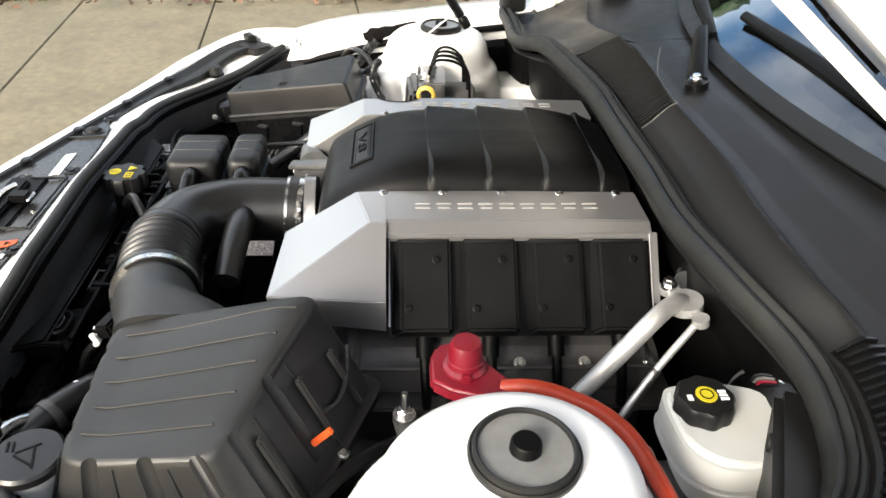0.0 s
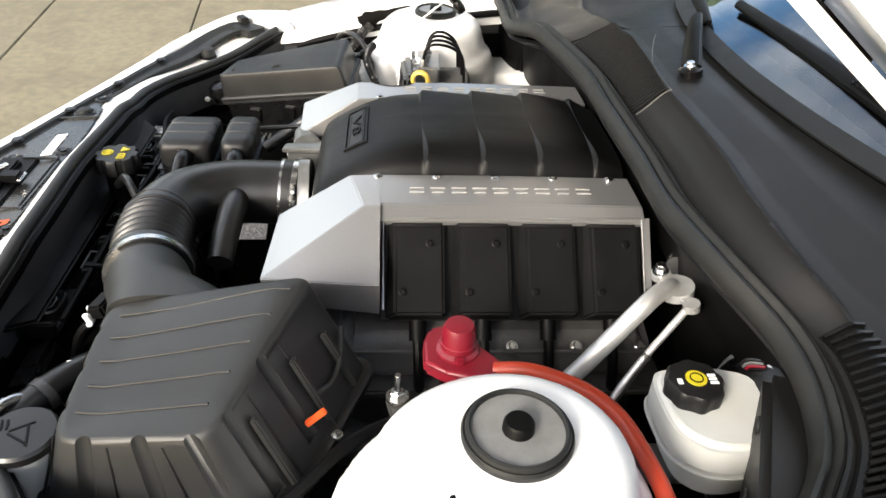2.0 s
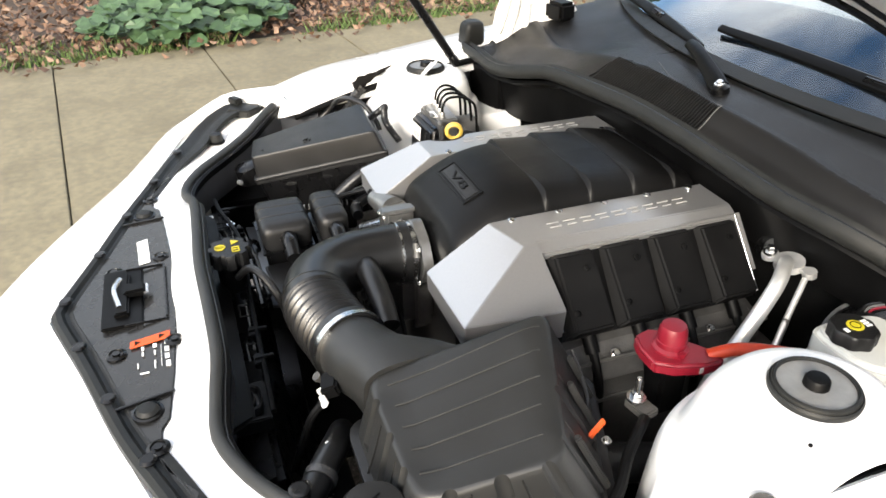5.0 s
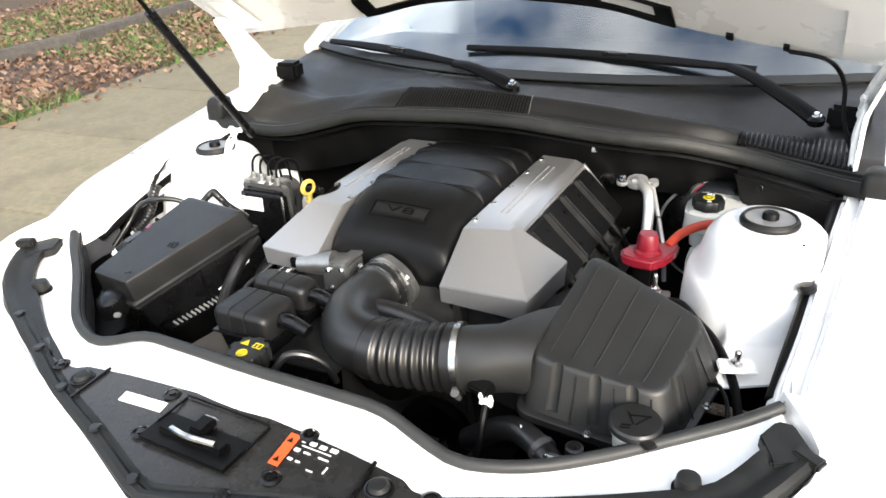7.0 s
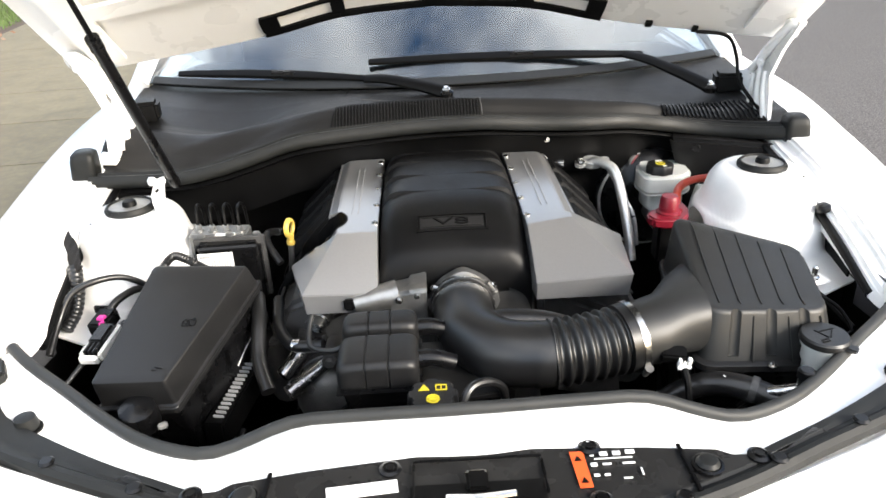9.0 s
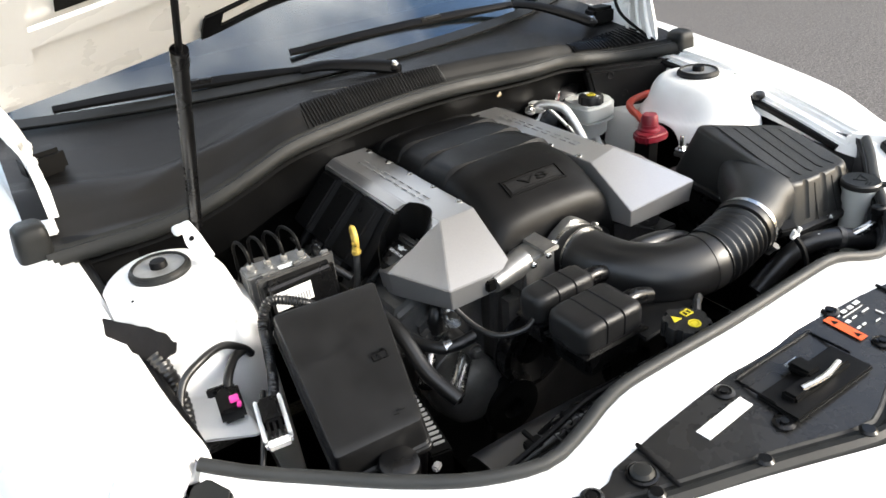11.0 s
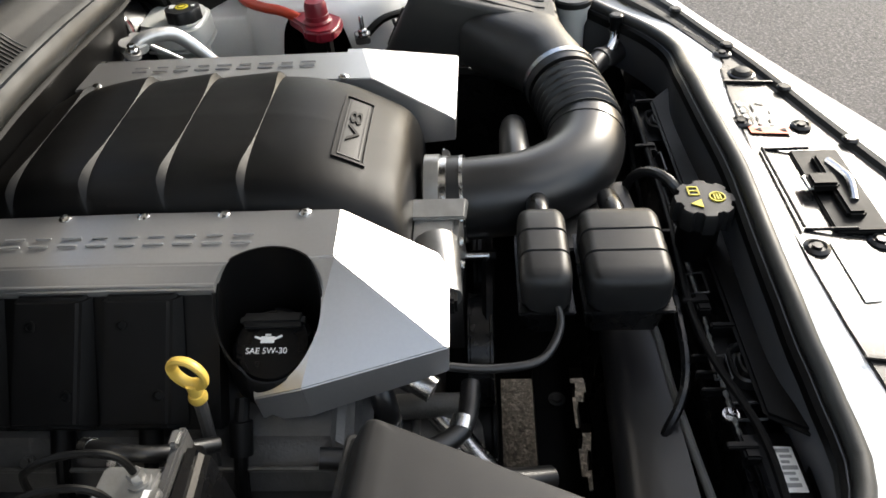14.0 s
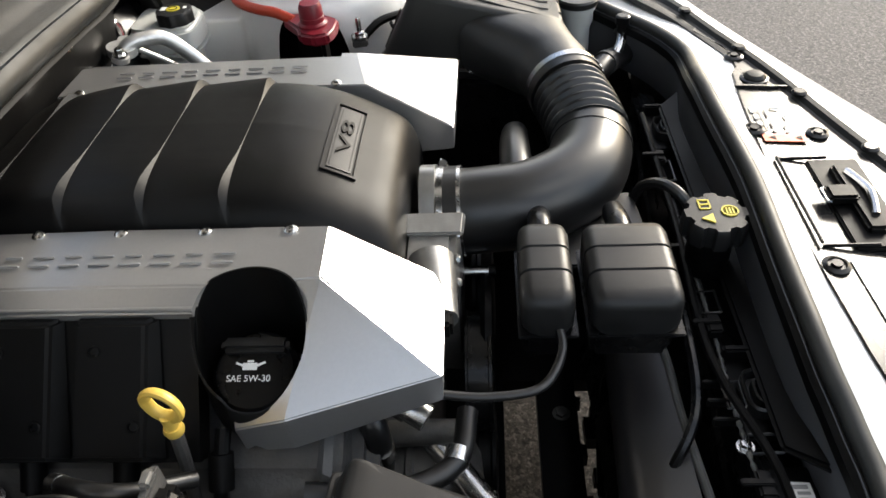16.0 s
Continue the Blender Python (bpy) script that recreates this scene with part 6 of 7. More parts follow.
# ---------------------------------------------------------------- radiator end
def build_radiator():
    r = thing("radiator_shroud", (0, -0.40, 0.45), "black plastic fan shroud and radiator tank", "radiator")
    part("tank", hexa([Vector(p) for p in ((-0.36, -0.43, 0.45), (0.36, -0.43, 0.45), (0.36, -0.385, 0.45), (-0.36, -0.385, 0.45), (-0.36, -0.425, 0.738), (0.36, -0.425, 0.738), (0.36, -0.385, 0.750), (-0.36, -0.385, 0.750))], 0.01), SMOOTH, r)
    part("shroud", sheet(lambda u, v: Vector((-0.32 + 0.64 * u, -0.385 + 0.075 * v ** 1.3, 0.700 - 0.25 * v - 0.02 * math.cos(9 * u))), 30, 10, (0, 0.004, -0.004)), SMOOTH, r)
    part("top_ledge", hexa([Vector(p) for p in ((-0.30, -0.44, 0.772), (0.30, -0.44, 0.772), (0.27, -0.405, 0.765), (-0.27, -0.405, 0.765), (-0.30, -0.44, 0.782), (0.30, -0.44, 0.782), (0.27, -0.405, 0.772), (-0.27, -0.405, 0.772))], 0.003), DARK, r)
    for x in (-0.208, 0.228):
        ring = lambda h, k, x=x: [Vector((x + h * math.copysign(abs(math.cos(t)) ** 0.6, math.cos(t)), -0.413 + 0.86 * h * math.copysign(abs(math.sin(t)) ** 0.6, math.sin(t)), k)) for t in (2 * math.pi * q / 40 for q in range(40))]
        bush = part("mount_bush", loft([ring(h, k) for h, k in ((0.0245, 0.752), (0.0245, 0.767), (0.0225, 0.769), (0.0205, 0.767), (0.0190, 0.759), (0.0150, 0.759), (0.0140, 0.767), (0.0120, 0.768), (0.0105, 0.766), (0.0095, 0.760), (0.004, 0.760))]), GRAIN, r, "rounded rubber mounting bush")
        part("bush_bars", join(*[box((x + d, -0.413, 0.7615), (0.0022, 0.011, 0.006), 0.0005) for d in (-0.004, 0.001, 0.006)]), GRAIN, bush)
        part("mount_bracket", join(box((x, -0.410, 0.752), (0.085, 0.05, 0.008), 0.002), box((x + 0.045, -0.410, 0.760), (0.008, 0.05, 0.022), 0.002)), DARK, bush)
    for x in (-0.30, -0.13, -0.02, 0.09, 0.155):
        part("clip", join(box((x, -0.385, 0.764), (0.024, 0.014, 0.012), 0.002), box((x, -0.378, 0.770), (0.006, 0.026, 0.005), 0.001)), DARK, r)
    for k in range(3):
        part("ladder_rib", box((-0.235 + 0.02 * k, -0.372, 0.758), (0.004, 0.022, 0.01), 0.001), DARK, r)
    part("wire_loom", tube([(-0.36, -0.40, 0.765), (-0.29, -0.395, 0.775), (-0.20, -0.375, 0.772), (-0.12, -0.372, 0.768), (0.0, -0.378, 0.770), (0.12, -0.380, 0.768), (0.26, -0.382, 0.764)], 0.004, 8), DARK, r)
    q = ((-0.286, -0.407), (-0.287, -0.427), (-0.330, -0.428), (-0.330, -0.409))
    lab = part("bar_label", hexa([Vector((x, y, z)) for z in (0.7465, 0.7480) for x, y in q]), LABEL, r, "white data label")
    for k in range(7):
        part("print_bar", box((-0.291 - 0.0055 * k, -0.4175 - 0.002 * (k % 2), 0.7483), (0.0025 if k % 3 else 0.0035, 0.013 - 0.003 * (k % 3), 0.0008)), GPRINT, lab)
    part("label_tray", box((-0.305, -0.413, 0.739), (0.07, 0.04, 0.013), 0.002), DARK, r)
    def fan_skin(u, v):
        x = -0.335 + 0.285 * u
        front = -0.352 + 0.010 * u
        rear = -0.282 - 0.014 * u
        return Vector((x, front + (rear - front) * v, 0.708 - 0.010 * v - 0.022 * v ** 6 + 0.006 * math.sin(math.pi * u)))
    part("fan_panel", sheet(fan_skin, 20, 16, (0, 0.0, -0.005)), GLOSS, r, "glossy black fan shroud panel", sharp=60)
    part("coolant_line", tube([(-0.075, -0.343, 0.712), (-0.13, -0.348, 0.715), (-0.19, -0.349, 0.714), (-0.235, -0.353, 0.712), (-0.29, -0.358, 0.710), (-0.345, -0.365, 0.706)], 0.0042, 10), GREYPL, r, "thin grey line along the shroud")
    for x0, x1, y0, y1 in ((-0.223, -0.195, -0.392, -0.377), (-0.268, -0.250, -0.410, -0.385), (-0.110, -0.080, -0.398, -0.380), (0.010, 0.040, -0.398, -0.380), (0.110, 0.150, -0.398, -0.380)):
        part("clip_frame", tube([(x0, y0, 0.762), (x1, y0, 0.762), (x1, y1, 0.760), (x0, y1, 0.760), (x0, y0, 0.762)], 0.0016, 6, 0), CAPGREY, r)
    part("clip_bolt", bolt((-0.261, -0.381, 0.758), 0.005, 0.007), STEEL, r, "bright clip screw")
    part("cord", tube([(-0.30, -0.384, 0.758), (-0.26, -0.382, 0.760), (-0.21, -0.382, 0.760), (-0.13, -0.386, 0.758), (-0.02, -0.386, 0.758), (0.12, -0.388, 0.758)], lambda t: 0.0020 + 0.0006 * math.cos(t * 260), 8, 30), GREYPL, r, "braided grey cord")
    part("shroud_rib", tube([(-0.27, -0.30, 0.60), (-0.25, -0.33, 0.70), (-0.21, -0.355, 0.745), (-0.12, -0.362, 0.758), (0.02, -0.362, 0.76)], 0.005, 8), SMOOTH, r)
    part("fan_ring", lathe(((0.17, 0), (0.17, 0.03), (0.163, 0.03), (0.163, 0)), (-0.16, -0.345, 0.475), 40, aim((0, 1, 0))), SMOOTH, r)
    # filler cap
    filler = thing("coolant_filler", (-0.045, -0.396, 0.762), "coolant filler neck with a black scalloped cap", "filler neck")
    n = 96
    def rim(z, base, amp):
        return [Vector((-0.045 + (base + amp * (math.cos(8 * t) > -0.2)) * math.cos(t), -0.396 + (base + amp * (math.cos(8 * t) > -0.2)) * math.sin(t), z)) for t in (2 * math.pi * k / n for k in range(n))]
    cap = part("cap", loft([rim(0.812, 0.028, 0.0045), rim(0.832, 0.028, 0.0045), rim(0.836, 0.0265, 0.004), rim(0.8365, 0.010, 0.0)]), GRAIN, filler, "black scalloped cap with yellow symbols")
    part("neck", lathe(((0.020, 0.0), (0.022, 0.02), (0.022, 0.052)), (-0.045, -0.396, 0.762), 24), DARK, filler)
    tri_mark = prism([(-0.063, -0.391), (-0.049, -0.391), (-0.056, -0.379)], 0.8378, 0.8366)
    part("warning_triangle", tri_mark, YPRINT, cap, "yellow triangle")
    part("symbol_ring", lathe(((0.0085, 0), (0.0085, 0.0012), (0.0068, 0.0012), (0.0068, 0)), (-0.045, -0.4085, 0.8366), 24), YPRINT, cap, "yellow ring symbol")
    part("symbol_bars", join(*[box((-0.045, -0.4085 + d, 0.8371), (0.010, 0.0018, 0.001)) for d in (-0.003, 0.0, 0.003)]), YPRINT, cap)
    part("book_symbol", join(*[box(c, s) for c, s in (((-0.034, -0.381, 0.8371), (0.014, 0.0016, 0.001)), ((-0.034, -0.391, 0.8371), (0.014, 0.0016, 0.001)), ((-0.0407, -0.386, 0.8371), (0.0016, 0.0105, 0.001)), ((-0.0273, -0.386, 0.8371), (0.0016, 0.0105, 0.001)), ((-0.034, -0.386, 0.8371), (0.0016, 0.0105, 0.001)))]), YPRINT, cap, "yellow book symbol")
    hose = thing("overflow_hose", (-0.02, -0.37, 0.78), "thin black overflow hose", "hose")
    part("hose", tube([(-0.01, -0.39, 0.80), (0.005, -0.372, 0.822), (0.03, -0.355, 0.818), (0.05, -0.34, 0.795), (0.055, -0.33, 0.76)], 0.006, 10), DUCT, hose)


build_radiator()

# ---------------------------------------------------------------- passenger side
def build_fusebox():
    f = thing("fuse_box", (-0.445, -0.18, 0.6), "black plastic fuse box with a smooth flat lid", "fuse box")
    T = [Vector(p) for p in ((-0.520, -0.300, 0.812), (-0.411, -0.316, 0.821), (-0.339, -0.078, 0.872), (-0.490, -0.068, 0.876))]
    n = (T[1] - T[0]).cross(T[3] - T[0]).normalized()
    c = sum(T, Vector()) / 4
    grow = lambda v, s, d: v + (v - c).normalized() * s - n * d
    R = (0.007, 0.007, 0.008, 0.008)
    back = (T[3] - T[0]).normalized()
    layer = lambda g, d, cut=0.0: rounded([grow(v, g, d) - (back * cut if k > 1 else Vector()) for k, v in enumerate(T)], 0.0, 0.0, R)
    lid_bm = loft([layer(g, d, cut) for g, d, cut in ((-0.016, 0.0, 0.006), (-0.0025, 0.0002, 0.005), (0.0, 0.0014, 0.003), (0.0012, 0.0040, 0.001), (0.0025, 0.012, 0.0), (0.007, 0.044, 0.0), (0.011, 0.046, 0.0), (0.013, 0.050, 0.0), (0.013, 0.058, 0.0))])
    skin = BVHTree.FromBMesh(lid_bm)
    lid = part("lid", lid_bm, GRAIN, f, "smooth black lid", sharp=35)
    part("lid_edge", loft([layer(g, d) for g, d in ((0.0128, 0.0455), (0.0146, 0.047), (0.0146, 0.050), (0.0128, 0.052))]), GRAIN, f)
    part("body", loft([layer(g, d) for g, d in ((0.006, 0.056), (0.004, 0.10), (-0.004, 0.17))]), SMOOTH, f)
    for q in (0.22, 0.5, 0.78):
        v = grow(T[1], 0.008, 0.085).lerp(grow(T[2], 0.008, 0.085), q)
        part("body_catch", box(v, (0.008, 0.022, 0.03), 0.002, rz=-17), SMOOTH, f)
    e1, e2 = (T[1] - T[0]).normalized(), (T[3] - T[0]).normalized()
    spot = Vector((-0.443, -0.199, 0.842))
    m = Matrix.Translation((skin.ray_cast(spot + e1 * 0.04 + n * 0.05, -n)[0] or spot) - e1 * 0.04 + n * 0.0004) @ Matrix((e1, n.cross(e1), n)).transposed().to_4x4()
    bits = []
    for cc, ss in (((0.04, 0.006, 0.0003), (0.020, 0.0014, 0.0014)), ((0.04, -0.006, 0.0003), (0.020, 0.0014, 0.0014)), ((0.030, 0.0, 0.0003), (0.0014, 0.012, 0.0014)), ((0.050, 0.0, 0.0003), (0.0014, 0.012, 0.0014)), ((0.034, 0.008, 0.0003), (0.004, 0.003, 0.0014)), ((0.046, 0.008, 0.0003), (0.004, 0.003, 0.0014)), ((0.04, 0.0, 0.0003), (0.0012, 0.009, 0.0014)), ((0.036, 0.0, 0.0003), (0.0012, 0.006, 0.0014))):
        b = box(cc, ss, 0.0004)
        bmesh.ops.transform(b, matrix=m, verts=b.verts)
        bits.append(b)
    part("lid_symbol", join(*bits), SMOOTH, lid, "moulded battery symbol")
    m2 = Matrix.Translation(T[0].lerp(T[1], 0.78) + e2 * 0.02 + n * 0.0006) @ Matrix((e1, n.cross(e1), n)).transposed().to_4x4()
    w = [box((dx, dy, 0), (0.006, 0.0015, 0.0014)) for dx, dy in ((0, 0), (0.009, 0.003), (0.004, 0.005))]
    for b in w:
        bmesh.ops.transform(b, matrix=m2, verts=b.verts)
    part("lid_mark", join(*w), GRAIN, lid)
    # latch, side bar and ribbed fin pack on the inner side
    part("side_strap", tube([(-0.340, -0.080, 0.765), (-0.346, -0.105, 0.752), (-0.353, -0.132, 0.742), (-0.360, -0.160, 0.730)], lambda t: 0.008 - 0.003 * t, 8, 6, flat=0.4), LABEL, f, "pale side strap")
    fins = part("fin_pack", box((-0.359, -0.205, 0.690), (0.032, 0.16, 0.05), 0.003, rz=-10), DARK, f, "dark ribbed module")
    for k in range(14):
        q = k / 13
        part("fin", box((-0.367 + 0.020 * q, -0.268 + 0.125 * q, 0.7165 + 0.004 * q), (0.017, 0.0024, 0.006), 0.001, rz=-10), GPRINT, fins, "pale fin")
    part("corner_knob", lathe(((0.026, 0), (0.027, 0.02), (0.024, 0.034), (0.015, 0.038)), (-0.455, -0.318, 0.752), 22, aim((0.05, -0.25, 1))), SMOOTH, f, "round black knob")
    part("corner_clip", box((-0.415, -0.345, 0.768), (0.013, 0.009, 0.008), 0.002, rz=30), DISH, f, "white clip")


build_fusebox()


def build_abs():
    a = thing("brake_modulator", (-0.41, 0.07, 0.7), "brake hydraulic unit with aluminium block and black controller", "brake unit")
    part("valve_block", box((-0.425, 0.092, 0.81), (0.105, 0.045, 0.10), 0.003, rz=-3), ALU, a, "aluminium valve block")
    ecu = part("controller", hexa([Vector(p) for p in ((-0.462, 0.030, 0.735), (-0.345, 0.036, 0.735), (-0.345, 0.068, 0.735), (-0.462, 0.068, 0.735), (-0.462, 0.038, 0.850), (-0.345, 0.044, 0.850), (-0.345, 0.066, 0.854), (-0.462, 0.066, 0.854))], 0.008, 3), SMOOTH, a, "black controller housing")
    part("controller_rim", hexa([Vector(p) for p in ((-0.468, 0.062, 0.735), (-0.339, 0.062, 0.735), (-0.339, 0.070, 0.735), (-0.468, 0.070, 0.735), (-0.468, 0.060, 0.857), (-0.339, 0.060, 0.860), (-0.339, 0.068, 0.860), (-0.468, 0.068, 0.857))], 0.002), CAST, ecu, "crimped metal rim")
    for x in (-0.452, -0.400, -0.352):
        part("rim_ear", box((x, 0.064, 0.862), (0.014, 0.008, 0.008), 0.002), ALU, ecu)
    m = Matrix.Translation((-0.424, 0.0325, 0.826)) @ pose(0, 0, 0, -4, 0, 3)
    def tb(c, s):
        b = box(c, s)
        bmesh.ops.transform(b, matrix=m, verts=b.verts)
        return b
    lab = part("label", tb((0, 0, 0), (0.062, 0.0012, 0.030)), LABEL, ecu, "white printed label")
    for k in range(8):
        part("print_bar", tb((0.002 + 0.0045 * (k - 2), -0.0009, -0.005), (0.002, 0.0008, 0.013)), GPRINT, lab)
    part("print_line", tb((-0.018, -0.0009, 0.008), (0.018, 0.0008, 0.004)), GPRINT, lab)
    part("block_label", box((-0.41, 0.0705, 0.8602), (0.035, 0.010, 0.0012), 0, rz=-3), LABEL, a, "small white label")
    part("motor", lathe(((0.036, 0), (0.038, 0.01), (0.038, 0.06), (0.03, 0.065)), (-0.43, 0.11, 0.80), 24, aim((-0.1, 1, 0))), CAST, a, "dark pump motor")
    for k in range(4):
        x = -0.463 + 0.026 * k
        p = Vector((x, 0.093 - 0.004 * k, 0.859))
        part("line_nut", bolt(p, 0.006, 0.013), ALU, a, "pipe fitting")
        part("brake_line", tube([p + Vector((0, 0, 0.006)), p + Vector((0.0, 0.001, 0.022)), p + Vector((-0.001, 0.006, 0.034)), p + Vector((-0.003, 0.018, 0.041)), p + Vector((-0.005, 0.034 + 0.003 * k, 0.039)), p + Vector((-0.006, 0.050 + 0.005 * k, 0.028)), p + Vector((-0.006, 0.060 + 0.006 * k, 0.008)), p + Vector((-0.005, 0.064 + 0.006 * k, -0.06))], 0.0028, 8), DARK, a, "black brake line")


build_abs()


def strut_mount(s):
    top = 0.921 if s > 0 else 0.901
    t = thing("strut_mount", (s * 0.587, 0.114, top), "black rubber strut mount cap on the tower", "strut mount", "strut mounts")
    c = (s * 0.587, 0.114, top)
    part("outer_ring", lathe(((0.0440, 0.0), (0.0445, 0.005), (0.0430, 0.0080), (0.0418, 0.0074), (0.0408, 0.0110), (0.0385, 0.0122), (0.0372, 0.0112), (0.0365, 0.008), (0.0365, 0.0)), c, 48), RUBBER, t, "black rubber ring")
    part("dish", lathe(((0.0367, 0.0085), (0.0340, 0.0082), (0.0318, 0.0066), (0.0285, 0.0030), (0.0240, 0.0016), (0.0228, 0.0030), (0.0212, 0.0030), (0.0200, 0.0012), (0.0125, 0.0012)), c, 48), DISH, t, "grey dished plate")
    part("hub", lathe(((0.0178, 0.0005), (0.0178, 0.0030), (0.0160, 0.0042), (0.0138, 0.0050), (0.0128, 0.0075), (0.0122, 0.0155), (0.0105, 0.0180), (0.004, 0.0185)), c, 32), DARK, t, "black rubber hub")


for s in (1, -1):
    strut_mount(s)
    for x, y in ((0.640, 0.060),):
        z = tower_z(x, y) - (0.0 if s > 0 else 0.02)
        plug = thing("body_plug", (s * x, y, z), "small dark plug in the strut tower", "plug", "tower plugs")
        part("plug", lathe(((0.0022, -0.002), (0.0022, 0.0004), (0.0015, 0.0008), (0.0006, 0.0008)), (s * x, y, z + 0.0006), 14, aim((s * (x - 0.587) * 4, (y - 0.114) * 4, 1))), DARK, plug)


def build_gas_strut():
    g = thing("gas_strut", (-0.512, 0.156, 0.92), "black gas strut holding up the bonnet", "gas strut")
    b, m = Vector((-0.512, 0.156, 0.938)), Vector((-0.512, -0.039, 1.232))
    d = (m - b).normalized()
    top = b + d * 0.80
    part("cylinder", tube([b + d * 0.015, m], 0.0095, 18, 0), SMOOTH, g, "black cylinder")
    part("cylinder_collar", tube([m - d * 0.02, m + d * 0.003], 0.0108, 18, 0), SMOOTH, g)
    part("rod", tube([m, top], 0.0042, 14, 0), DARK, g, "dark polished rod")
    part("end_socket", lathe(((0.009, -0.012), (0.0105, -0.004), (0.0105, 0.006), (0.008, 0.012)), b, 16, aim(d)), SMOOTH, g)
    part("top_socket", lathe(((0.008, -0.012), (0.0105, 0.0), (0.008, 0.012)), top, 16, aim(d)), SMOOTH, g)
    br = thing("strut_bracket", (-0.53, 0.13, 0.91), "white painted bracket holding the gas strut", "bracket")
    spine = smooth_path([(-0.520, 0.084, 0.912), (-0.526, 0.099, 0.922), (-0.530, 0.114, 0.934), (-0.531, 0.130, 0.944), (-0.531, 0.143, 0.949), (-0.539, 0.150, 0.946)], 5)
    def leaf(u, v):
        w = interp(((0, 0.018), (0.2, 0.026), (0.4, 0.028), (0.6, 0.022), (0.8, 0.014), (1, 0.006)), v)[0]
        return spine[round(v * (len(spine) - 1))] + Vector((0.85, 0.25, 0.35)) * (u - 0.5) * w
    plate = part("plate", sheet(leaf, 6, len(spine) - 1, (0.001, -0.002, -0.0025)), BAYWHITE, br, "curved hooked plate")
    # plate is uncut: a near-black disc paints the dark of its hole
    part("plate_hole_disc", lathe(((0.004, 0), (0.004, 0.002), (0.001, 0.002)), leaf(0.5, 0.42) + Vector((-0.001, 0.0, 0.0005)), 14, aim((-0.45, -0.35, 0.8))), DARK, plate)
    part("ball_stud", lathe(((0.005, -0.02), (0.005, -0.004), (0.0085, 0.0), (0.0085, 0.008), (0.004, 0.011)), (-0.541, 0.134, 0.946), 14, aim((-0.7, -0.6, 0.2))), BAYWHITE, br)


build_gas_strut()


def build_dipstick():
    d = thing("oil_dipstick", (-0.292, 0.074, 0.78), "yellow plastic oil dipstick handle", "dipstick")
    ring = [Vector((-0.293 + 0.0145 * math.cos(a) * 0.25, 0.072 + 0.0145 * math.cos(a) * 0.97, 0.866 + 0.0145 * math.sin(a))) for a in (2 * math.pi * k / 28 for k in range(29))]
    part("ring", tube(ring, 0.0036, 10, 0, flat=1.4), YELLOW, d, "yellow finger ring")
    part("stem", join(tube([(-0.293, 0.072, 0.853), (-0.294, 0.072, 0.835)], lambda t: 0.0065 - 0.001 * t, 12, 0), lathe(((0.0072, 0), (0.0082, 0.004), (0.007, 0.008)), (-0.294, 0.072, 0.833), 16)), YELLOW, d)
    part("guide_tube", tube([(-0.294, 0.072, 0.832), (-0.30, 0.075, 0.78), (-0.315, 0.08, 0.70), (-0.32, 0.08, 0.60)], 0.0055, 10), CAST, d)
    o = thing("oil_filler_cap", (-0.235, 0.018, 0.80), "black oil filler cap with white print", "cap")
    part("cap", lathe(((0.034, 0.0), (0.036, 0.004), (0.036, 0.012), (0.032, 0.016), (0.004, 0.0165)), (-0.232, 0.022, 0.822), 40, aim((-0.35, 0, 0.94))), SMOOTH, o)
    grip = box((0, 0.006, 0.02), (0.058, 0.013, 0.013), 0.004)
    cap_pose = Matrix.Translation((-0.232, 0.022, 0.822)) @ pose(0, 0, 0, 0, -20, 0) @ pose(0, 0, 0, 0, 0, -90)
    bmesh.ops.transform(grip, matrix=cap_pose @ pose(0, 0.014, 0), verts=grip.verts)
    part("grip", grip, GRAIN, o)
    part("grade_print", words("SAE 5W-30", 0.0078, cap_pose @ pose(-0.004, -0.0075, 0.0172), 0.0003), WPRINT, o, "white oil grade print")
    can = [box((0, 0.003, 0.0172), (0.012, 0.006, 0.0008)), box((0.009, 0.005, 0.0172), (0.008, 0.0018, 0.0008), rz=25), box((-0.009, 0.005, 0.0172), (0.006, 0.0018, 0.0008), rz=-20), box((0, 0.0075, 0.0172), (0.005, 0.0016, 0.0008))]
    for b in can:
        bmesh.ops.transform(b, matrix=cap_pose @ pose(-0.004, 0, 0), verts=b.verts)
    part("can_symbol", join(*can), WPRINT, o, "white oil can symbol")


build_dipstick()


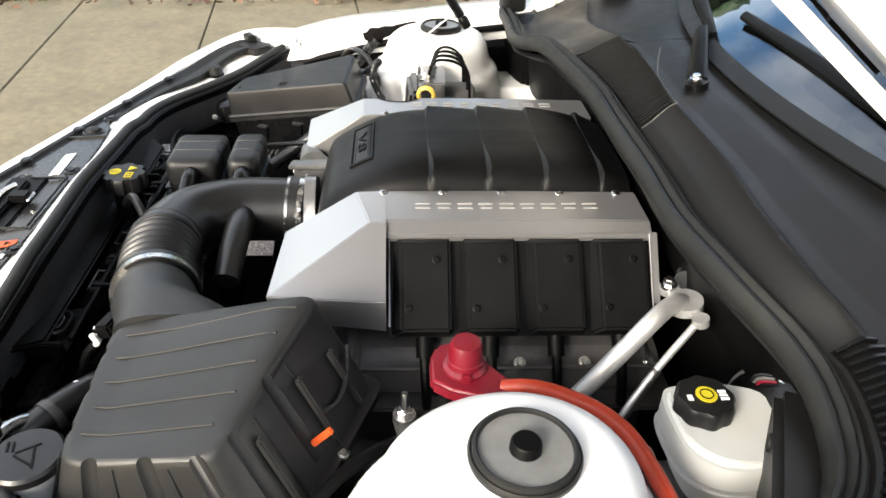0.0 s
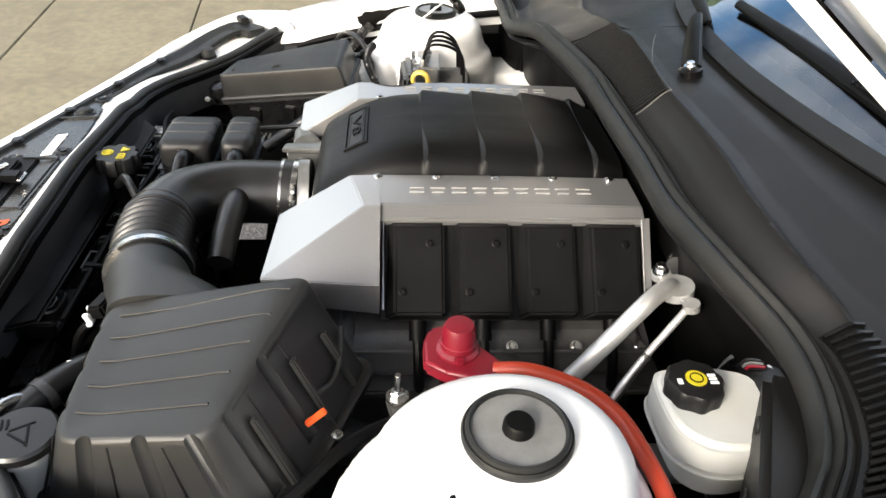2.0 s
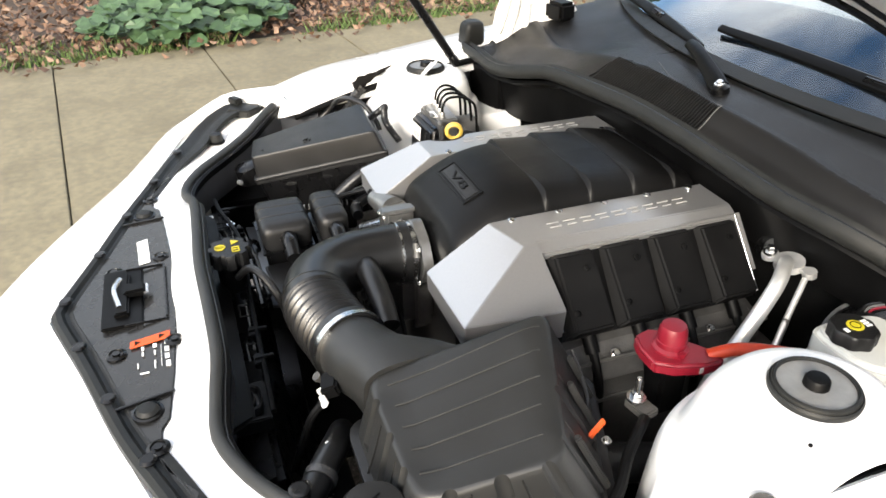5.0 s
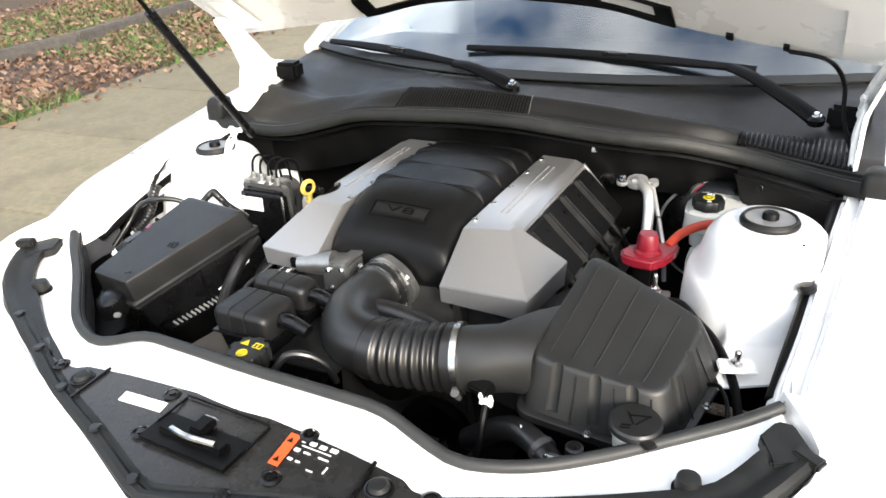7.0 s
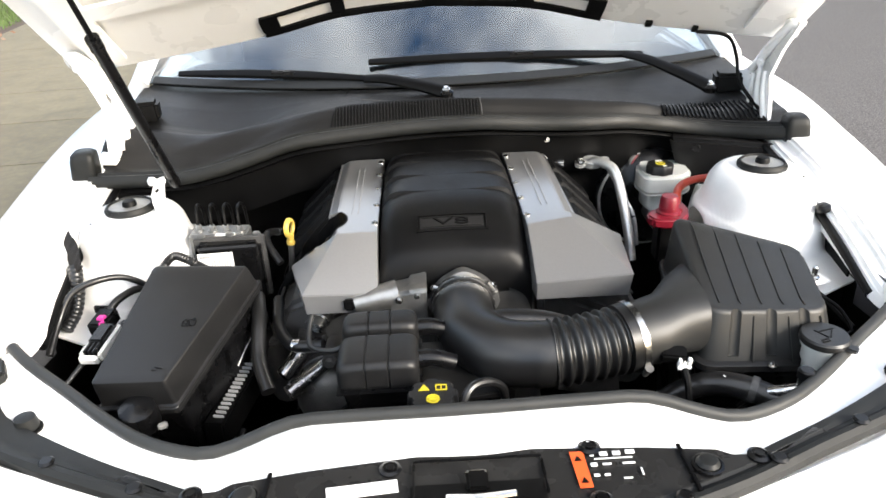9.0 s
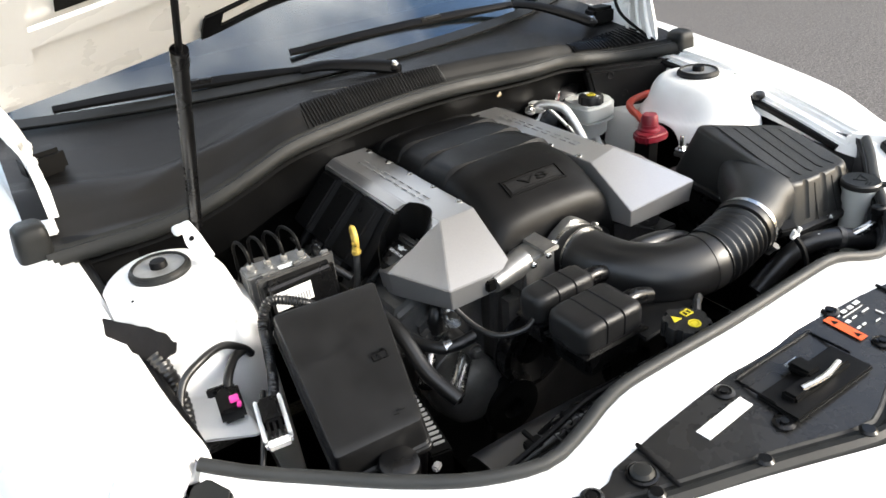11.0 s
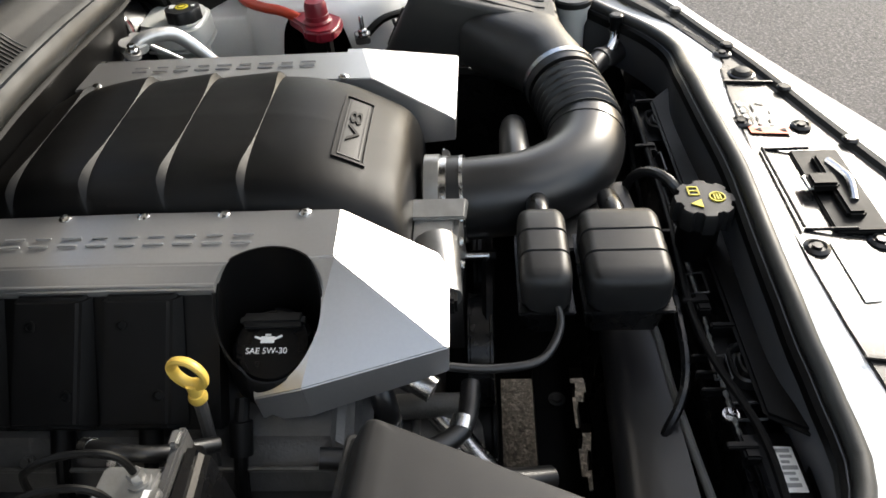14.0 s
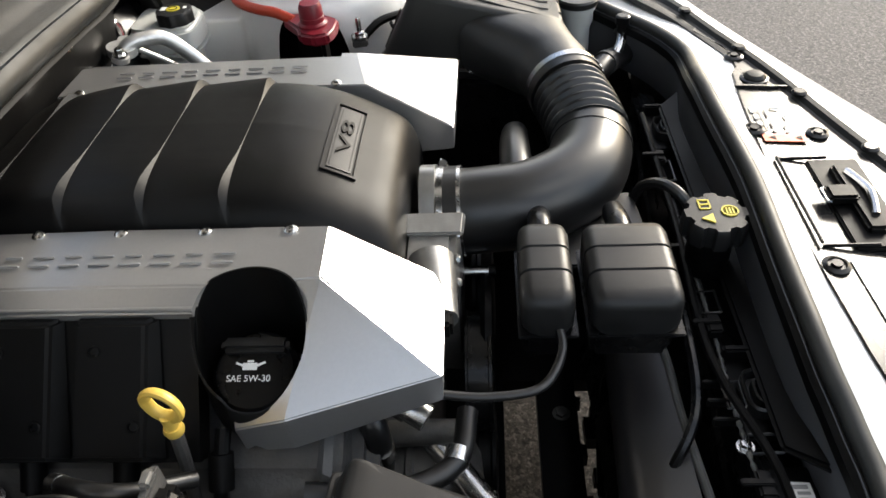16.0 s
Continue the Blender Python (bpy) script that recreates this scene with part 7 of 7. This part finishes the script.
def build_passenger_looms():
    def hose(name, label, pts, r, material=DUCT, ribbed=0, cat="hose", clamps=()):
        t = thing(name, pts[0], label, cat)
        rad = (lambda q: r + 0.0009 * math.cos(q * ribbed * 6.283)) if ribbed else r
        part("sleeve" if ribbed else "hose", tube(pts, rad, 12, 24 if ribbed else 8), material, t)
        for k in clamps:
            p, q = Vector(pts[k]), Vector(pts[k + 1])
            part("band", tube([p, p.lerp(q, 0.25)], r * 1.12, 14, 0), STEEL, t, "metal band")
        return t

    hose("wiring_loom", "black ribbed wiring loom over the fuse box corner", [(-0.400, -0.010, 0.815), (-0.428, -0.028, 0.845), (-0.455, -0.026, 0.862), (-0.478, -0.018, 0.864), (-0.497, -0.032, 0.845), (-0.509, -0.072, 0.818), (-0.524, -0.118, 0.804), (-0.540, -0.152, 0.806)], 0.0070, ribbed=60, cat="wiring")
    hose("wiring_loom", "black cable looping over the apron", [(-0.520, -0.020, 0.795), (-0.532, -0.025, 0.815), (-0.560, -0.042, 0.842), (-0.594, -0.067, 0.850), (-0.628, -0.087, 0.839), (-0.645, -0.115, 0.805), (-0.650, -0.16, 0.77)], 0.0055, cat="wiring")
    hose("wiring_loom", "short black cable into the pink-clipped plug", [(-0.530, -0.022, 0.808), (-0.548, -0.040, 0.815), (-0.566, -0.066, 0.812), (-0.576, -0.084, 0.803)], 0.0065, cat="wiring")
    hose("wiring_loom", "thin black cable beside the lever plug", [(-0.540, -0.118, 0.800), (-0.553, -0.150, 0.797), (-0.572, -0.195, 0.785), (-0.594, -0.235, 0.765)], 0.0038, cat="wiring")
    hose("heater_hose", "black rubber hose behind the fuse box", [(-0.335, -0.06, 0.80), (-0.325, -0.11, 0.79), (-0.32, -0.17, 0.75), (-0.30, -0.22, 0.72)], 0.012)
    hose("heater_hose", "black rubber hose with bright band near the engine", [(-0.31, -0.02, 0.77), (-0.30, -0.09, 0.755), (-0.27, -0.14, 0.75), (-0.22, -0.15, 0.755)], 0.010, clamps=(2,))
    for k, (p, q) in enumerate((((-0.300, -0.124, 0.680), (-0.270, -0.088, 0.702)), ((-0.282, -0.174, 0.680), (-0.212, -0.113, 0.702)))):
        t = thing("metal_pipe", p, "bright aluminium coolant pipe end", "pipe", "bright pipe ends")
        part("pipe", tube([p, q], 0.013, 18, 0), STEEL, t)
        part("bead", tube([Vector(p).lerp(Vector(q), 0.12), Vector(p).lerp(Vector(q), 0.2)], 0.0145, 18, 0), STEEL, t)
    hose("vapour_pipe", "thin metal pipe curving below the engine cover", [(-0.235, -0.125, 0.80), (-0.235, -0.17, 0.795), (-0.225, -0.215, 0.795), (-0.19, -0.235, 0.80), (-0.165, -0.232, 0.812)], 0.0042, DUCT, cat="pipe")
    c = thing("white_connector", (-0.565, -0.185, 0.74), "pale grey and black wiring connector block", "connector")
    m = pose(-0.551, -0.187, 0.804, 12, -4, -12)
    def tb(cc, ss, bev):
        b = box(cc, ss, bev)
        bmesh.ops.transform(b, matrix=m, verts=b.verts)
        return b
    part("shell", join(tb((-0.0155, 0.004, 0), (0.0055, 0.066, 0.016), 0.002), tb((0.0155, 0.004, 0), (0.0055, 0.066, 0.016), 0.002), tb((0, -0.033, 0), (0.034, 0.010, 0.016), 0.004)), LABEL, c, "pale grey lever frame")
    part("plug", tb((0, 0.012, 0.003), (0.025, 0.040, 0.024), 0.003), SMOOTH, c, "black plug")
    for k in (-1, 0, 1):
        part("plug_rib", tb((0.0075 * k, -0.017, 0.006), (0.004, 0.022, 0.012), 0.001), SMOOTH, c)
    s = thing("clip_connector", (-0.581, -0.10, 0.76), "black connector with a pink locking clip", "connector")
    part("housing", box((-0.581, -0.102, 0.792), (0.032, 0.048, 0.026), 0.004, rz=-8, rx=8), SMOOTH, s)
    part("rear_rib", box((-0.588, -0.080, 0.803), (0.030, 0.007, 0.014), 0.002, rz=-8), SMOOTH, s)
    part("lock", join(box((-0.577, -0.114, 0.807), (0.012, 0.012, 0.005), 0.001, rz=-8), box((-0.574, -0.124, 0.803), (0.005, 0.010, 0.005), 0.001, rz=-20)), PINK, s, "pink locking clip")
    flap = thing("felt_flap", (-0.63, 0.03, 0.84), "dark grey felt flap over the apron wiring", "flap")
    upper = smooth_path([(-0.682, 0.060, 0.890), (-0.664, 0.032, 0.890), (-0.649, 0.012, 0.889), (-0.634, -0.014, 0.890), (-0.622, -0.038, 0.889), (-0.616, -0.052, 0.880)], 6)
    lower = smooth_path([(-0.690, 0.035, 0.862), (-0.676, 0.012, 0.858), (-0.662, -0.010, 0.855), (-0.648, -0.030, 0.852), (-0.634, -0.042, 0.856), (-0.618, -0.052, 0.868)], 6)
    def flap_at(u, v):
        k = round(u * (len(upper) - 1))
        fold = 0.0022 * math.sin(26 * u + 4 * v) * u + 0.006 * math.sin(math.pi * v)
        return upper[k].lerp(lower[k], v) + Vector((0.3, -0.4, 0.8)) * fold
    part("flap", sheet(flap_at, len(upper) - 1, 8, (-0.002, 0.003, -0.003)), FELT, flap, sharp=60)
    part("ribbed_boot", tube([(-0.642, -0.026, 0.858), (-0.638, -0.042, 0.842), (-0.634, -0.056, 0.822), (-0.634, -0.080, 0.800), (-0.640, -0.110, 0.785)], lambda q: 0.0115 - 0.002 * q + 0.0008 * math.cos(q * 90), 12, 14), DUCT, flap, "ribbed rubber boot")
    hose("pcv_hose", "grey engine breather hose with clip", [(-0.33, 0.16, 0.82), (-0.345, 0.12, 0.835), (-0.34, 0.09, 0.825), (-0.315, 0.06, 0.80)], 0.007, DUCT, clamps=(0,))


build_passenger_looms()

# ---------------------------------------------------------------- driver side
def build_brake():
    b = thing("brake_reservoir", (0.466, 0.325, 0.74), "milky white brake fluid reservoir with black cap", "reservoir")
    rim_pts = smooth_path([(0.424, 0.345, 0), (0.428, 0.300, 0), (0.443, 0.286, 0), (0.478, 0.284, 0), (0.512, 0.290, 0), (0.534, 0.314, 0), (0.538, 0.350, 0), (0.525, 0.388, 0), (0.485, 0.396, 0), (0.440, 0.390, 0), (0.424, 0.345, 0)], 4)
    top = [(p.x, p.y) for p in rim_pts[:-1]]
    part("body_upper", prism(top, 0.842, 0.800, 0.007, 3), TANK, b, "milky plastic tank")
    part("seam", prism([(0.482 + (x - 0.482) * 1.03, 0.340 + (y - 0.340) * 1.03) for x, y in top], 0.802, 0.798, 0.001), TANK, b)
    part("body_lower", prism([(0.485 + (x - 0.485) * 0.80, 0.352 + (y - 0.352) * 0.76) for x, y in top], 0.799, 0.755, 0.01, 3), TANK, b)
    part("outlet", tube([(0.455, 0.285, 0.765), (0.452, 0.265, 0.745), (0.455, 0.25, 0.70)], 0.008, 12), TANK, b)
    n = 72
    rim = lambda z, r, a: [Vector((0.466 + (r + a * math.cos(8 * t)) * math.cos(t), 0.317 + (r + a * math.cos(8 * t)) * math.sin(t), z)) for t in (2 * math.pi * k / n for k in range(n))]
    cap = part("cap", loft([rim(0.842, 0.0285, 0.0012), rim(0.857, 0.0285, 0.0012), rim(0.8605, 0.0265, 0.001), rim(0.861, 0.012, 0)]), GRAIN, b, "black scalloped cap")
    part("cap_disc", lathe(((0.0105, 0), (0.0105, 0.0012), (0.002, 0.0013)), (0.466, 0.317, 0.8608), 28), YPRINT, cap, "yellow disc")
    part("cap_ring", lathe(((0.0068, 0), (0.0068, 0.0008), (0.0058, 0.0008), (0.0058, 0)), (0.466, 0.317, 0.862), 24), DARK, cap)
    for dx, dy, sx, sy in ((0.004, -0.0175, 0.007, 0.005), (0.006, 0.0165, 0.003, 0.008), (0.001, 0.0165, 0.003, 0.008), (-0.004, 0.0165, 0.003, 0.008)):
        part("print_bar", box((0.466 + dx, 0.317 + dy, 0.8615), (sx, sy, 0.0008)), WPRINT, cap, "white print")
    m = thing("brake_servo", (0.50, 0.37, 0.62), "black brake servo drum with pale rim", "brake servo")
    part("drum", lathe(((0.115, -0.02), (0.118, 0.01), (0.10, 0.03), (0.05, 0.045)), (0.475, 0.418, 0.745), 36, aim((0, -1, 0))), SMOOTH, m)
    part("rim", lathe(((0.113, 0), (0.1165, 0.003), (0.113, 0.006)), (0.472, 0.408, 0.743), 48, aim((0, -1, 0))), PIPE, m, "bright pressed rim")
    part("cylinder", tube([(0.468, 0.36, 0.735), (0.467, 0.285, 0.735)], 0.021, 18, 0), ALU, m, "aluminium master cylinder")


build_brake()


def build_ac_lines():
    a = thing("air_con_lines", (0.33, 0.30, 0.70), "bright aluminium air conditioning pipes with a flange", "pipe")
    part("thick_pipe", tube([(0.318, 0.344, 0.858), (0.328, 0.333, 0.868), (0.343, 0.314, 0.869), (0.358, 0.294, 0.862), (0.366, 0.272, 0.838), (0.372, 0.240, 0.795), (0.376, 0.205, 0.745), (0.378, 0.185, 0.70)], 0.0105, 16), PIPE, a, "thick aluminium pipe")
    part("thin_pipe", tube([(0.349, 0.354, 0.858), (0.352, 0.350, 0.858), (0.358, 0.340, 0.848), (0.374, 0.312, 0.820), (0.388, 0.288, 0.793), (0.402, 0.266, 0.76), (0.41, 0.255, 0.70)], 0.0043, 12), PIPE, a, "thin pipe")
    part("grey_sleeve", tube([(0.378, 0.305, 0.812), (0.402, 0.266, 0.76)], 0.0052, 12, 0), CAST, a)
    fl = part("flange", join(tube([(0.296, 0.336, 0.859), (0.296, 0.334, 0.866)], 0.0115, 20, 0), tube([(0.324, 0.345, 0.857), (0.324, 0.343, 0.868)], 0.0205, 28, 0), tube([(0.354, 0.353, 0.857), (0.354, 0.351, 0.866)], 0.0095, 18, 0), hexa([Vector(p) for p in ((0.296, 0.328, 0.859), (0.354, 0.345, 0.859), (0.350, 0.360, 0.859), (0.292, 0.348, 0.859), (0.296, 0.327, 0.865), (0.354, 0.344, 0.865), (0.350, 0.359, 0.865), (0.292, 0.347, 0.865))], 0.001)), PIPE, a, "bright flange plate")
    part("flange_bolt", bolt((0.296, 0.334, 0.866), 0.0065, 0.012, (0, -0.1, 1)), STEEL, fl)
    part("stub", tube([(0.27, 0.365, 0.855), (0.25, 0.375, 0.85), (0.235, 0.385, 0.83)], 0.013, 14), STEEL, a)


build_ac_lines()


def build_jumper():
    j = thing("jump_terminal", (0.41, 0.085, 0.80), "red plastic jump start terminal cover", "terminal")
    base = [(0.368, 0.078), (0.374, 0.058), (0.395, 0.050), (0.425, 0.050), (0.440, 0.070), (0.450, 0.105), (0.450, 0.128), (0.436, 0.136), (0.422, 0.126), (0.400, 0.108), (0.378, 0.100)]
    part("base", prism([(0.412 + (x - 0.410) * 1.06, 0.094 + (y - 0.092) * 1.04) for x, y in base], 0.850, 0.832, 0.004, 3), RED, j, "red cover base")
    cap = part("cap", lathe(((0.0225, 0.0), (0.0225, 0.004), (0.0185, 0.007), (0.0172, 0.028), (0.0145, 0.0345), (0.004, 0.0355)), (0.410, 0.086, 0.849), 30), RED, j, "red hinged cap")
    part("latch", box((0.431, 0.086, 0.853), (0.007, 0.011, 0.010), 0.002), RED, cap)
    part("rib_ring", lathe(((0.0175, 0), (0.0188, 0.001), (0.0175, 0.002)), (0.410, 0.086, 0.862), 30), RED, cap)
    part("label", box((0.4528, 0.108, 0.842), (0.0012, 0.018, 0.008), 0, rz=0), GPRINT, j, "small grey window")
    part("stand", box((0.408, 0.090, 0.797), (0.036, 0.040, 0.089), 0.005), DARK, j, "black stand")
    c = thing("battery_cable", (0.45, 0.13, 0.84), "thick orange-red battery cable", "cable")
    part("cable", tube([(0.436, 0.122, 0.846), (0.446, 0.150, 0.855), (0.459, 0.179, 0.856), (0.480, 0.208, 0.856), (0.509, 0.229, 0.855), (0.548, 0.240, 0.853), (0.592, 0.248, 0.848), (0.628, 0.254, 0.825), (0.65, 0.257, 0.78)], 0.0080, 16), ORANGE, c)


build_jumper()


def build_driver_small():
    s = thing("ground_stud", (0.455, 0.01, 0.78), "steel ground stud with washer", "stud")
    part("stud", lathe(((0.004, 0), (0.004, 0.028), (0.003, 0.03)), (0.440, 0.024, 0.814), 12), STEEL, s)
    part("nut", bolt((0.440, 0.024, 0.812), 0.008, 0.010), STEEL, s)
    part("tab", box((0.448, 0.027, 0.804), (0.034, 0.024, 0.011), 0.002, rz=12), DULL, s)
    s2 = thing("ground_stud", (0.588, -0.12, 0.80), "bright ground stud with black cap on the apron", "stud")
    part("plate", box((0.588, -0.118, 0.806), (0.05, 0.03, 0.006), 0.002, rz=20), BAYWHITE, s2)
    part("stud", lathe(((0.009, 0), (0.009, 0.006), (0.0045, 0.007), (0.0045, 0.022), (0.003, 0.024)), (0.588, -0.118, 0.808), 14), STEEL, s2)
    part("loop_handle", tube([(0.560, -0.165, 0.800), (0.575, -0.172, 0.806), (0.590, -0.20, 0.800), (0.592, -0.235, 0.785), (0.578, -0.240, 0.78)], 0.003, 8), DARK, s2)
    w = thing("wiring_loom", (0.55, -0.05, 0.76), "black wiring loom past the air box", "wiring")
    part("sleeve", tube([(0.455, 0.030, 0.795), (0.485, 0.0, 0.815), (0.515, -0.035, 0.815), (0.555, -0.075, 0.805), (0.59, -0.14, 0.79), (0.61, -0.21, 0.77)], 0.0065, 10), DARK, w)
    g = thing("wire_bundle", (0.45, 0.37, 0.82), "bundle of thin coloured wires", "wiring")
    for k, m in enumerate((CAPGREY, GREYPL, RED, DARK)):
        part("wire", tube([(0.412 + 0.005 * k, 0.400, 0.80), (0.418 + 0.005 * k, 0.392, 0.838), (0.432 + 0.005 * k, 0.402, 0.852)], 0.0018, 6), m, g)
    for s in (1, -1):
        bump = thing("bonnet_stop", (s * 0.575, -0.372, front_z(s * 0.575, -0.37) - 0.014), "round black rubber bonnet stop", "rubber stop", "bonnet stops")
        part("stop", lathe(((0.014, 0), (0.015, 0.008), (0.013, 0.020), (0.006, 0.0215)), (s * 0.575, -0.372, front_z(s * 0.575, -0.37) - 0.014), 20), RUBBER, bump)
        part("base_ring", lathe(((0.018, 0), (0.018, 0.003), (0.014, 0.004)), (s * 0.575, -0.372, front_z(s * 0.575, -0.37) - 0.014), 20), DARK, bump)


build_driver_small()

# ---------------------------------------------------------------- wheels
for s in (1, -1):
    for y in (0.12, 2.97):
        wheel = part("wheel", lathe(((0.10, -0.11), (0.24, -0.11), (0.255, -0.09), (0.255, 0.09), (0.24, 0.11), (0.06, 0.09)), (s * 0.80, y, 0.355), 36, aim((s, 0, 0))), ALU, car, "alloy wheel")
        part("tyre", lathe(((0.255, -0.12), (0.33, -0.125), (0.355, -0.10), (0.355, 0.10), (0.33, 0.125), (0.255, 0.12)), (s * 0.80, y, 0.355), 48, aim((s, 0, 0))), RUBBER, wheel, "black tyre")
    part("rear_quarter", sheet(lambda u, v, s=s: Vector((s * (0.95 - 0.06 * v ** 2 - 0.06 * u * u), 2.5 + 1.3 * u, 0.3 + 0.68 * v)), 6, 6, (-s * 0.02, 0, 0)), WHITE, car)
part("boot_lid", box((0, 3.35, 0.98), (1.72, 0.9, 0.05), 0.02), WHITE, car)
part("rear_bumper", box((0, 3.80, 0.62), (1.70, 0.08, 0.66), 0.04), WHITE, car)
part("rear_glass", sheet(lambda u, v: Vector((-0.60 + 1.2 * u, 2.45 + 0.6 * v, 1.36 - 0.36 * v)), 6, 4, (0, 0.004, -0.006)), GLASS, car)
part("underbody", box((0, 2.02, 0.30), (1.5, 3.15, 0.04), 0.01), DARK, car)
